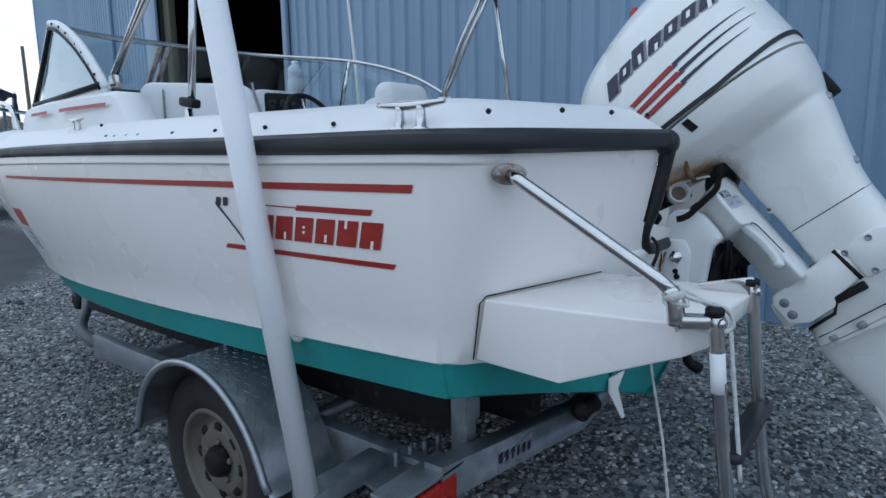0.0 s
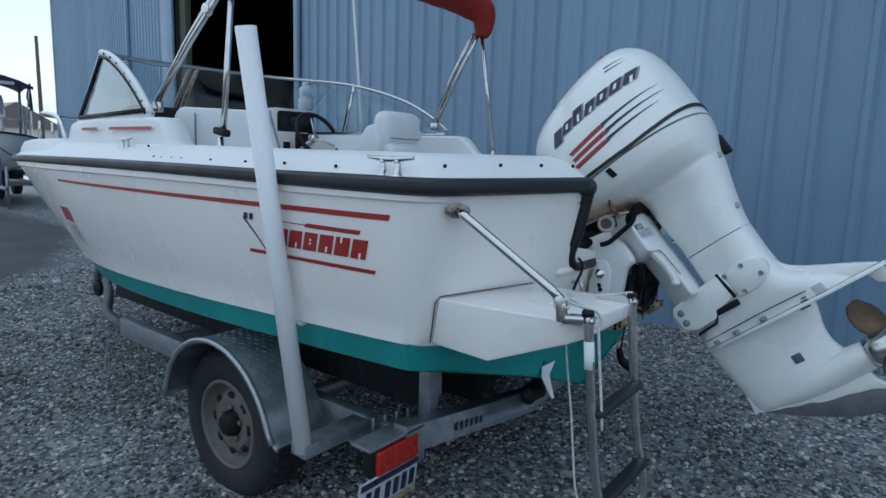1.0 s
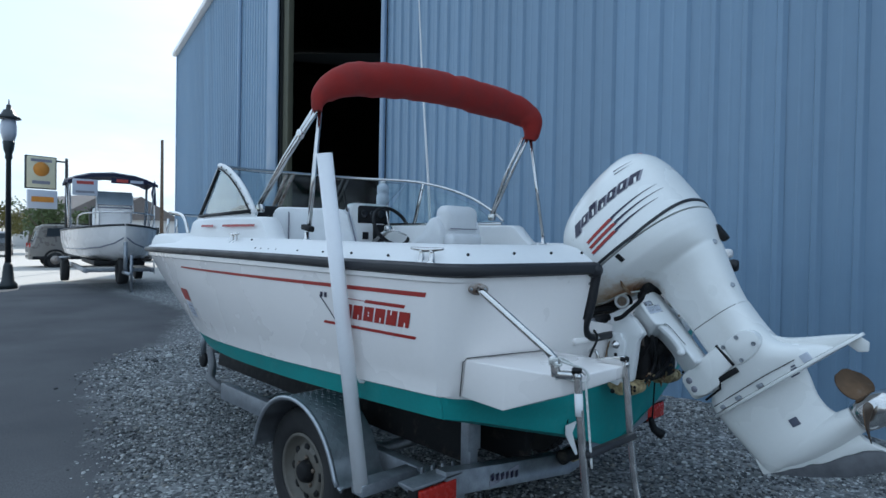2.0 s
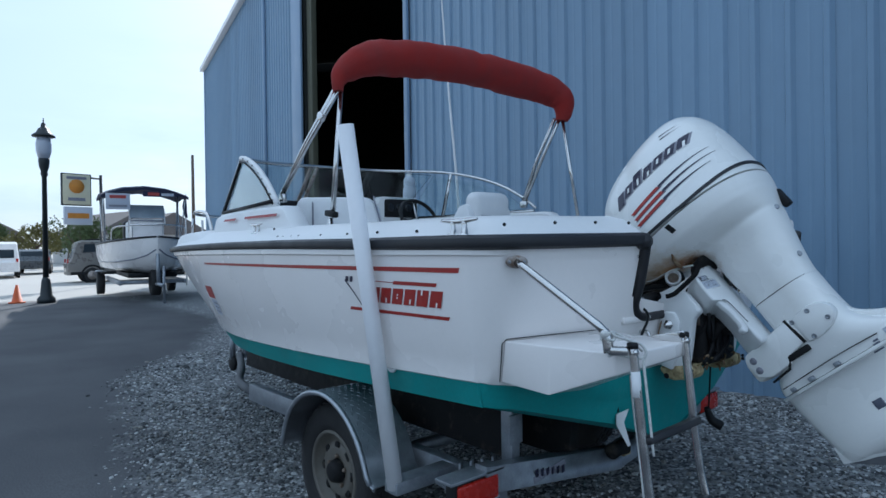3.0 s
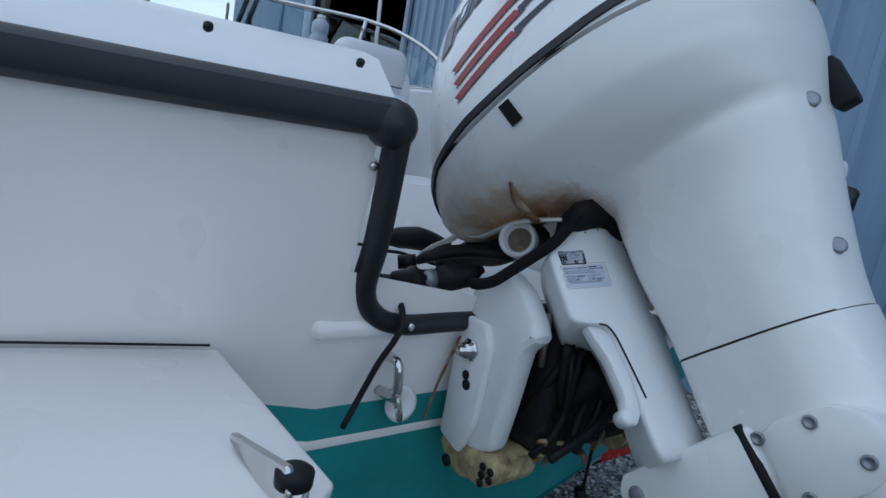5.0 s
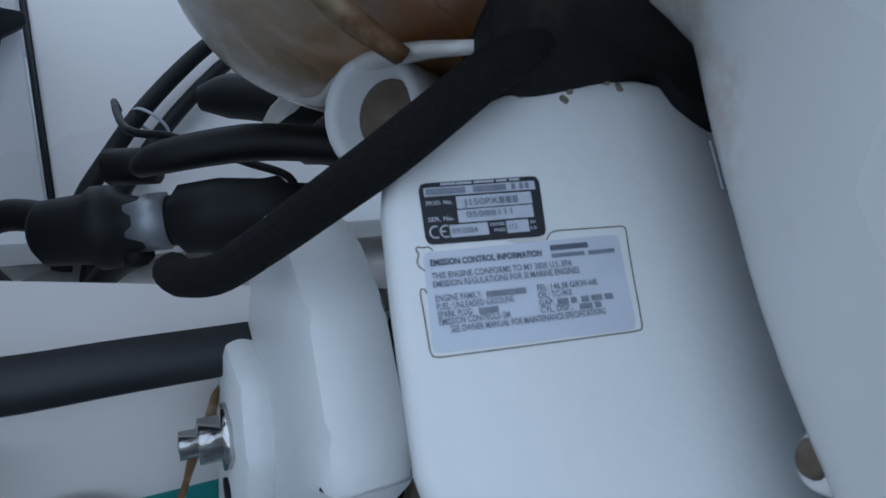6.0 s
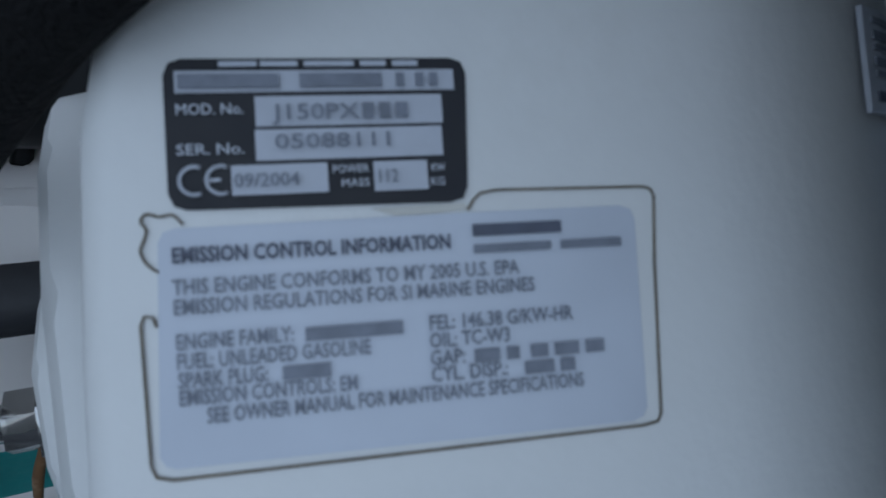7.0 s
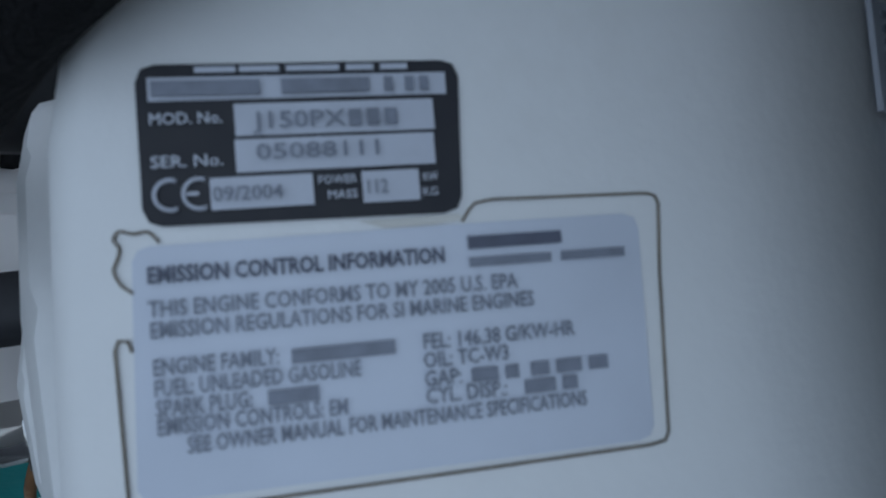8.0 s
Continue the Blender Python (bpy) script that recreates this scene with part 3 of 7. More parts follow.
def rub_rail(side):
    """A broad half-round rubber moulding along the sheer."""
    bm = bmesh.new()
    prof = [(0.0, -0.029), (0.016, -0.027), (0.027, -0.018), (0.031, 0.0), (0.027, 0.019), (0.016, 0.029), (0.0, 0.032)]
    loops = []
    pts = rail_path(side, 0.0, -0.004)
    for i, p in enumerate(pts):
        d = (pts[min(i + 1, len(pts) - 1)] - pts[max(i - 1, 0)]).normalized()
        o = d.cross(Vector((0, 0, 1))) * (1 if side < 0 else -1)
        if (o.y > 0) == (side < 0) and i > 6:
            o = -o
        if i <= 6 and o.x < 0:
            o = -o
        k = float(np.interp(p.x, (-3.0, -1.4, -0.9), (0.66, 0.74, 0.82)))
        loops.append([p + o * x + Vector((0, 0, z * k + 0.004 * (1 - k))) for x, z in prof])
    loft(bm, loops, closed=False)
    b = fix(bm)
    # rounded end at the motor cut
    e = pts[0]
    lathe([(-0.030, 0.0), (-0.026, 0.02), (-0.014, 0.030), (0.014, 0.030), (0.026, 0.02), (0.030, 0.0)], e + Vector((0.006, 0.005 * side, -0.006)), (1, 0.1 * side, 0.0), 16, b)
    return b


for side in (-1, 1):
    part("rub_rail", rub_rail(side), RUBBER, boat, "black rubber rub rail")


def deck_inward(i, span=7):
    """Level direction from the sheer into the boat, smoothed round the quarter."""
    e = Vector((0, 0))
    for j in range(max(0, i - span), min(len(SF) - 1, i + span)):
        a, b = SF[j], SF[j + 1]
        step = Vector((b[0] - a[0], b[1] - a[1]))
        e += Vector((step.y * -1, step.x)) / max(step.length, 1e-6)
    return e.normalized()


def deck():
    """Gunwale cap, side decks, foredeck and the cockpit lining."""
    bm = bmesh.new()
    for side in (-1, 1):
        loops = []
        for i, st in enumerate(SF):
            x, h, z = st[0], st[1], st[2]
            k = min(max((-2.9 - x) / 1.2, 0), 1)
            w = 0.17 + 0.05 * (1 - min(1, i / 15))
            top = z + 0.083 + 0.02 * k
            inward = deck_inward(i)

            def q(dh, dz):
                e = inward * dh
                return Vector((x + e.x, YC + side * max(h + e.y, 0), z + dz))

            loops.append([q(-0.004, 0.010), q(0.004, 0.022), q(0.03, 0.038), q(0.055, 0.052), q(0.092, 0.074), q(w * 0.75, top - z + 0.006), q(w, top - z + 0.004), q(w + 0.02, top - z - 0.03), q(w + 0.035, -0.45 + 0.40 * min(max((-2.9 - x) / 0.8, 0), 1))])
        loft(bm, loops, closed=False)
    return fix(bm)


part("deck", deck(), DECKW, boat, "white moulded gunwale and deck")


def foredeck():
    bm = bmesh.new()
    loops = []
    for x, h in ((-3.40, 0.985), (-3.57, 0.972), (-3.8, 0.945), (-4.18, 0.885), (-4.55, 0.78), (-4.85, 0.63), (-5.05, 0.485), (-5.19, 0.31), (-5.27, 0.05)):
        z0 = float(np.interp(-x, (3.4, 5.0, 5.2), (1.445, 1.435, 1.43)))
        rise = min(1.0, 0.25 + h / 0.45) * min(1.0, 0.1 + (-3.40 - x) / 0.18)
        loops.append([(x, YC + h * t, z0 + dz * rise) for t, dz in ((-1, 0), (-0.985, 0.045), (-0.96, 0.078), (-0.90, 0.094), (-0.6, 0.102), (0, 0.108), (0.6, 0.102), (0.90, 0.094), (0.96, 0.078), (0.985, 0.045), (1, 0))])
    loft(bm, loops, closed=False)
    return fix(bm)


part("foredeck", foredeck(), DECKW, boat, "white crowned foredeck")


def coaming(side):
    """The raised side that carries the windshield, sloping down at its after end."""
    bm = bmesh.new()
    loops = []
    for x, h, zt, w in ((-2.17, 0.945, 1.505, 0.09), (-2.22, 0.945, 1.545, 0.10), (-2.295, 0.945, 1.622, 0.11), (-2.33, 0.945, 1.635, 0.11), (-2.6, 0.94, 1.638, 0.11), (-3.0, 0.92, 1.637, 0.12), (-3.35, 0.87, 1.636, 0.14), (-3.58, 0.805, 1.634, 0.16), (-3.65, 0.785, 1.62, 0.17), (-3.675, 0.775, 1.56, 0.18)):
        y = YC + side * h
        i = -side
        if side > 0 and x > -2.5:
            x += 0.33
        loops.append([(x, y - i * 0.035, 1.46), (x, y - i * 0.02, zt - 0.06), (x, y - i * 0.008, zt - 0.015), (x, y + i * 0.012, zt), (x, y + i * (w - 0.01), zt), (x, y + i * w, zt - 0.012), (x, y + i * (w + 0.01), 1.2)])
    loft(bm, loops)
    return fix(bm)


for side in (-1, 1):
    part("coaming", coaming(side), DECKW, boat, "white moulded cockpit coaming")


def floor_and_well():
    bm = bmesh.new()
    rbox((-2.1, YC, 0.98), (2.2, 1.68, 0.03), None, 0.005, bm=bm)
    rbox((-3.38, YC, 0.98), (0.36, 1.10, 0.03), None, 0.005, bm=bm)
    return bm


part("cockpit_floor", floor_and_well(), DECKW, boat)
# splash well: raked front panel, angled locker side with a dark seam between, floor, bench top


def well_sheet(corners, thick=0.02):
    """A flat moulding given by its four corners, with rounded edges."""
    p = [Vector(q) for q in corners]
    nrm = (p[1] - p[0]).cross(p[3] - p[0]).normalized() * thick
    b = bmesh.new()
    loft(b, [p, [q - nrm for q in p]])
    fix(b)
    bmesh.ops.bevel(b, geom=list(b.edges), offset=0.006, segments=3, profile=0.5, affect="EDGES")
    return b


part("well_panel", well_sheet([(-1.058, 1.682, 0.93), (-1.058, 2.44, 0.93), (-1.379, 2.44, 1.268), (-1.379, 1.657, 1.268)]), GEL, boat, "raked white well panel")
part("locker_side", well_sheet([(-0.955, 1.535, 0.93), (-1.052, 1.674, 0.93), (-1.369, 1.648, 1.264), (-1.04, 1.455, 1.160)]), GEL, boat, "white moulded locker side")
part("well_seam", tube([(-1.066, 1.678, 0.93), (-1.383, 1.653, 1.264)], 0.005, 6), RUBBER, boat)
part("well_shelf", rbox((-1.55, YC, 1.258), (0.34, 1.0, 0.02), None, 0.008), DECKW, boat)
part("well_floor", rbox((-0.86, YC, 0.92), (0.50, 0.96, 0.02), None, 0.004), GEL, boat)
part("transom_cap", rbox((-0.598, YC, 1.122), (0.075, 0.96, 0.03), None, 0.012), GEL, boat)
for side in (-1, 1):
    part("well_cheek", rbox((-0.76, YC + side * 0.50, 1.22), (0.24, 0.03, 0.50), None, 0.012), GEL, boat)
    bm = bmesh.new()
    loft(bm, [[(-0.70, YC + side * 0.45, z), (-0.775, YC + side * 0.86, z), (-0.86, YC + side * 0.90, z), (-1.25, YC + side * 0.90, z), (-1.25, YC + side * 0.45, z)] for z in (1.5035, 1.48)])
    part("quarter_deck", fix(bm), DECKW, boat)
part("hatch_latch", prism([(-0.081, -0.009), (-0.084, 0.012), (-0.043, 0.023), (0.000, 0.029), (0.029, 0.061), (0.049, 0.058), (0.043, 0.026), (0.072, 0.009), (0.090, -0.006), (0.081, -0.020), (0.029, -0.026), (-0.043, -0.023)], (-1.222, 1.602, 1.176), (-0.70, 0.02, 0.75), (-0.46, 0.80, -0.33), (0.54, 0.64, 0.55), 0.022, 0.006), BLACKP, boat, "black plastic hatch latch")


def cut_trim(side):
    """Rubber edging down the motor cut and along its foot."""
    y = lambda h: YC + side * h
    return tube([(-0.490, y(0.443), 1.42), (-0.528, y(0.425), 1.27), (-0.560, y(0.415), 1.185), (-0.566, y(0.385), 1.142), (-0.566, y(0.335), 1.126), (-0.566, y(0.26), 1.126), (-0.566, y(0.19), 1.126)],
                0.0165, 10, 6, squash=1.2)


for side in (-1, 1):
    part("cut_trim", cut_trim(side), RUBBER, boat, "black rubber edging of the motor cut")
for p in ((-0.5455, 1.583, 1.20), (-0.5445, 1.668, 1.128), (-0.515, 1.545, 1.36)):
    part("trim_screw", lathe([(0, 0.0), (0.002, 0.004), (0.0, 0.006), (-0.004, 0.006)], p, (1, -0.1, 0.1), 10), STEEL, boat)


def swim_step(side):
    """A boxed step on the quarter, sloped beneath."""
    y = lambda h: YC + side * h
    top = [(-0.686, y(0.985), 1.096), (-0.585, y(0.60), 1.100), (-0.262, y(0.600), 1.101), (-0.246, y(0.622), 1.101), (-0.262, y(0.915), 1.100), (-0.300, y(0.952), 1.099), (-0.510, y(0.972), 1.097)]
    low = [(-0.721, y(0.968), 0.953), (-0.645, y(0.60), 0.880), (-0.270, y(0.602), 1.056), (-0.252, y(0.622), 1.058), (-0.264, y(0.905), 1.048), (-0.300, y(0.940), 1.033), (-0.521, y(0.966), 0.941)]
    bm = bmesh.new()
    loft(bm, [top, low])
    fix(bm)
    bmesh.ops.bevel(bm, geom=list(bm.edges), offset=0.006, segments=3, profile=0.5, affect="EDGES")
    return bm


for side in (-1,):
    st = part("swim_step", swim_step(side), GEL, boat, "white moulded swim step")
    y = lambda h: YC + side * h
    part("step_seam", tube([(-0.722, y(0.972), 0.955), (-0.694, y(0.988), 1.085), (-0.686, y(0.975), 1.100), (-0.590, y(0.61), 1.103)], 0.0016, 6), BLACKP, st)

# screws along the gunwale and the stern
for x, yy, z in ((-0.655, 0.988, 1.474), (-0.585, 1.156, 1.480), (-0.555, 1.339, 1.482), (-0.536, 1.516, 1.482), (-1.009, 0.916, 1.458), (-1.253, 0.918, 1.460), (-1.46, 0.914, 1.458),
                 (-1.67, 0.912, 1.458), (-1.87, 0.912, 1.458), (-1.945, 0.913, 1.458), (-2.025, 0.913, 1.458), (-2.085, 0.914, 1.460), (-2.23, 0.965, 1.503)):
    d = (0.75, -0.2, 0.6) if x > -0.7 else (0, -0.55, 0.8)
    lift = 0 if x > -0.7 else 0.004
    part("screw_cap", lathe([(-0.004, 0.0054), (0.002, 0.0054), (0.0035, 0.0034), (0.004, 0.0)], (x, yy - lift * 0.5, z + lift), d, 10), BLACKP, boat)
part("deck_seam", tube([(-1.166, 0.889, 1.436), (-1.166, 0.914, 1.4535), (-1.166, 0.939, 1.4675), (-1.166, 0.976, 1.4895)], 0.002, 6), GREYD, boat)


def side_xz(x, z, out=0.0015, side=-1):
    """The topside's point at x and height z."""
    f = 0.3
    for _ in range(8):
        for i in range(9, len(SF) - 1):
            xa = SF[i][0] + (SF[i][3] - SF[i][0]) * f
            xb = SF[i + 1][0] + (SF[i + 1][3] - SF[i + 1][0]) * f
            if xb <= x <= xa:
                j = i
                t = (x - xa) / (xb - xa) if xb != xa else 0
                break
        else:
            t, j = 0, 9
        s = SF[j] * (1 - t) + SF[j + 1] * t
        f = min(max((s[2] - z) / (s[2] - s[5]), 0), 1)
        best = s
    return side_point(best, f, side, out)


def side_patch(poly_fn, nx, nz):
    """A thin film on the topside: poly_fn(i, j) gives x and z over a grid of 0..1."""
    bm = bmesh.new()
    g = [[bm.verts.new(side_xz(*poly_fn(i / nx, j / nz))) for j in range(nz + 1)] for i in range(nx + 1)]
    for i in range(nx):
        for j in range(nz):
            bm.faces.new((g[i][j], g[i + 1][j], g[i + 1][j + 1], g[i][j + 1]))
    return fix(bm)


def band(x0, x1, z0, z1, h0, h1=None, slant=0.0):
    h1 = h0 if h1 is None else h1
    return lambda i, j: (x0 + (x1 - x0) * i + slant * (j - 0.5), z0 + (z1 - z0) * i + (h0 + (h1 - h0) * i) * (j - 0.5))


part("pinstripe", side_patch(band(-0.775, -3.17, 1.327, 1.319, 0.017, 0.011, 0.006), 40, 1), RED, boat, "red pinstripe")
part("logo_stripe", side_patch(band(-0.835, -1.42, 1.164, 1.164, 0.012, 0.012, 0.010), 12, 1), RED, boat, "red stripe")
part("logo_stripe", side_patch(band(-0.885, -1.12, 1.275, 1.276, 0.013, 0.013, 0.008), 6, 1), RED, boat, "red stripe")
part("logo_line", side_patch(band(-1.12, -1.30, 1.276, 1.279, 0.003), 4, 1), RED, boat)
for k, dz in enumerate((0.0, 0.012)):
    part("logo_line", side_patch(band(-1.24 - 0.015 * k, -1.29 - 0.015 * k, 1.281, 1.294, 0.004), 2, 1), RED, boat)
# bold slanted blocks in place of the maker's name
for k in range(6):
    xa = -0.862 - 0.070 * k
    part("logo_block", side_patch(band(xa, xa - 0.060, 1.226, 1.226, 0.058, 0.058, 0.018), 2, 2), RED, boat)
    part("logo_notch", side_patch(lambda i, j, xa=xa: (xa - 0.026 - 0.008 * i + 0.005 * (j - 0.5), (1.206, 1.246, 1.210, 1.226, 1.208, 1.242)[k] + 0.018 * (j - 0.5)), 1, 1), GEL, boat)
for k in range(2):
    part("logo_block", side_patch(band(-1.385 - 0.03 * k, -1.405 - 0.03 * k, 1.281, 1.281, 0.022, 0.022, 0.004), 1, 1), NAVY, boat)
part("logo_line", side_patch(lambda i, j: (-1.44 + 0.11 * i + 0.004 * (j - 0.5), 1.275 - 0.10 * i + 0.02 * i * (1 - i) - 0.012 * (j - 0.5)), 8, 1), NAVY, boat)
part("decal", side_patch(band(-3.14, -3.31, 1.135, 1.135, 0.075, 0.075, -0.03), 3, 2), REDLT, boat, "red and white registration sticker")
part("decal", side_patch(band(-3.10, -3.26, 1.040, 1.040, 0.095, 0.095, -0.03), 3, 2), PLATEW, boat, "pale sticker with unreadable print")
for k in range(3):
    part("decal_line", side_patch(lambda i, j, k=k: (-3.12 - 0.12 * i, 1.065 - 0.026 * k + 0.008 * (j - 0.5)), 2, 1), GREYD, boat)
# coaming stripes
for xa, xb in ((-2.32, -2.745), (-2.895, -3.12)):
    bm = bmesh.new()
    pts = [(x, 1.0275 + 0.0 + 0.055 * max(0, (-x - 2.6) / 0.75) ** 1.4, 1.585) for x in np.linspace(xa, xb, 9)]
    g = [[bm.verts.new((x, y - 0.004 + dz * 0.25, z + dz)) for dz in (-0.007, 0.007)] for x, y, z in pts]
    for a, b in zip(g, g[1:]):
        bm.faces.new((a[0], b[0], b[1], a[1]))
    part("coaming_stripe", bm, RED, boat, "red stripe")
# ring fitting where the guide post meets the hull
part("hull_ring", lathe([(0, 0.012), (0.004, 0.013), (0.010, 0.02), (0.008, 0.028), (0, 0.03)], (-1.216, 0.953, 0.953), (0, -1, 0), 20), WHITEP, boat, "white drain fitting")
part("drain_hole", lathe([(0, 0.012), (0.006, 0.012), (0.0065, 0.0)], (-1.216, 0.953, 0.953), (0, -1, 0), 16), BLACKP, boat)


def horn_cleat(c, along, length=0.2):
    bm = bmesh.new()
    d = Vector(along).normalized()
    c = Vector(c)
    n = Vector((0, 0, 1))
    h = length / 2
    tube([c - d * h + n * 0.052, c - d * h * 0.5 + n * 0.049, c + n * 0.047, c + d * h * 0.5 + n * 0.049, c + d * h + n * 0.052], [0.005, 0.008, 0.009, 0.008, 0.005], 8, 4, bm)
    for s in (-0.32, 0.32):
        lathe([(0, 0.022), (0.004, 0.021), (0.008, 0.011), (0.04, 0.009), (0.046, 0.010)], c + d * h * s, n, 12, bm)
    return bm


part("cleat", horn_cleat((-0.790, 0.915, 1.440), (1, 0.0, 0), 0.17), STEEL, boat, "stainless horn cleat")
part("cleat", horn_cleat((-0.805, 3.062, 1.452), (1, -0.1, 0), 0.21), STEEL, boat, "stainless horn cleat")
part("bow_cleat", horn_cleat((-2.48, 0.982, 1.486), (1, -0.05, 0), 0.14), STEEL, boat, "stainless bow cleat")


def windshield():
    ws = part("windshield", tube([(-3.10, 1.165, 1.985), (-3.28, 1.45, 2.00), (-3.36, 1.8, 2.015), (-3.37, 2.2, 2.02), (-3.30, 2.5, 2.02), (-3.13, 2.78, 2.015), (-2.93, 2.86, 1.985), (-2.68, 2.90, 1.925), (-2.45, 2.92, 1.845), (-2.25, 2.93, 1.74), (-2.15, 2.93, 1.67)], 0.011, 8, 5), STEEL, boat, "aluminium framed wraparound windshield")
    part("pane", fix_grid([[(-3.60, 1.27, 1.66), (-3.62, 1.6, 1.67), (-3.64, 2.0, 1.67), (-3.62, 2.4, 1.67), (-3.55, 2.75, 1.66)],
                           [(-3.12, 1.18, 1.975), (-3.32, 1.55, 1.99), (-3.365, 2.0, 2.01), (-3.32, 2.45, 2.01), (-3.13, 2.78, 1.99)]]), PANE, ws, "clear front glass").visible_shadow = False
    # port wing: raked front post, curved top edge, sill
    part("pane", fix_grid([[(-3.52, 1.245, 1.655), (-2.43, 1.095, 1.645)], [(-3.33, 1.215, 1.80), (-2.56, 1.115, 1.76)], [(-3.11, 1.175, 1.975), (-2.95, 1.15, 1.955)]]), PANE, ws, "clear side glass").visible_shadow = False
    part("post", tube([(-3.66, 1.262, 1.648), (-3.10, 1.170, 1.985)], 0.015, 8), WHITEP, ws)
    part("gasket", tube([(-3.60, 1.245, 1.672), (-3.10, 1.166, 1.968)], 0.012, 6), BLACKP, ws)
    part("gasket", tube([(-3.10, 1.155, 1.962), (-2.96, 1.133, 1.934), (-2.78, 1.113, 1.856), (-2.62, 1.096, 1.757), (-2.49, 1.083, 1.655)], 0.006, 6, 4), BLACKP, ws)
    part("post", tube([(-3.10, 1.168, 1.985), (-2.95, 1.145, 1.955), (-2.76, 1.125, 1.875), (-2.60, 1.108, 1.775), (-2.46, 1.095, 1.655)], 0.018, 8, 4), WHITEP, ws)
    for q in ((-2.99, 1.131, 1.966), (-2.90, 1.122, 1.940), (-2.82, 1.114, 1.905), (-2.72, 1.106, 1.85), (-2.65, 1.098, 1.808), (-2.58, 1.092, 1.755), (-2.52, 1.083, 1.712)):
        part("screw_cap", lathe([(0, 0.006), (0.004, 0.005), (0.005, 0)], q, (0, -1, 0), 8), BLACKP, ws)
    part("sill", tube([(-3.64, 1.262, 1.645), (-2.46, 1.095, 1.648)], 0.016, 8), WHITEP, ws)
    part("gasket", tube([(-3.60, 1.238, 1.664), (-2.48, 1.080, 1.670)], 0.011, 6), BLACKP, ws)
    # starboard wing
    part("pane", fix_grid([[(-3.45, 2.79, 1.66), (-2.22, 2.91, 1.66)], [(-3.28, 2.79, 1.82), (-2.40, 2.92, 1.78)], [(-3.11, 2.79, 1.985), (-2.72, 2.89, 1.90)]]), PANE, ws, "clear side glass").visible_shadow = False
    part("sill", tube([(-3.45, 2.79, 1.645), (-2.17, 2.93, 1.65)], 0.014, 8), STEEL, ws)
    part("post", tube([(-2.95, 2.84, 1.985), (-3.04, 2.83, 1.655)], 0.012, 8), STEEL, ws)
    part("gasket", tube([(-2.965, 2.84, 1.975), (-3.055, 2.83, 1.66)], 0.008, 6), BLACKP, ws)
    # centre opening: twin dark posts, folding strut
    for dy in (0.0, 0.05):
        part("post", tube([(-3.36, 2.33 + dy, 2.015), (-3.60, 2.30 + dy, 1.665)], 0.014, 8), BLACKP, ws)
        part("post", tube([(-3.36, 1.81 + dy, 2.010), (-3.60, 1.78 + dy, 1.665)], 0.015, 8), DULLS, ws)
    part("strut", tube([(-3.42, 2.36, 1.93), (-3.38, 2.40, 1.66)], 0.010, 6), BLACKP, ws)
    part("strut", tube([(-3.35, 1.45, 1.86), (-3.10, 1.40, 1.665)], 0.008, 6), STEEL, ws)
    part("dash_pad", rbox((-3.40, 1.60, 1.690), (0.20, 0.36, 0.10), (0, -8, 0), 0.025, 3), BLACKP, boat, "black padded dash on the passenger side")
    part("dash_top", rbox((-3.52, YC, 1.625), (0.20, 1.56, 0.06), None, 0.025), DECKW, boat, "white dash moulding")


def fix_grid(rows):
    """A sheet of glass, 5 mm thick."""
    bm = bmesh.new()
    g = [[Vector(p) for p in r] for r in rows]
    nrm = (g[0][-1] - g[0][0]).cross(g[-1][0] - g[0][0]).normalized() * 0.005
    f = [[bm.verts.new(p) for p in r] for r in g]
    b = [[bm.verts.new(p + nrm) for p in r] for r in g]
    nr, nc = len(g), len(g[0])
    for i in range(nr - 1):
        for j in range(nc - 1):
            bm.faces.new((f[i][j], f[i][j + 1], f[i + 1][j + 1], f[i + 1][j]))
            bm.faces.new((b[i][j], b[i + 1][j], b[i + 1][j + 1], b[i][j + 1]))
    edge = [(0, j) for j in range(nc)] + [(i, nc - 1) for i in range(1, nr)] + [(nr - 1, j) for j in range(nc - 2, -1, -1)] + [(i, 0) for i in range(nr - 2, -1, -1)]
    for (a, c), (d, e) in zip(edge, edge[1:]):
        bm.faces.new((f[a][c], b[a][c], b[d][e], f[d][e]))
    return fix(bm)


windshield()


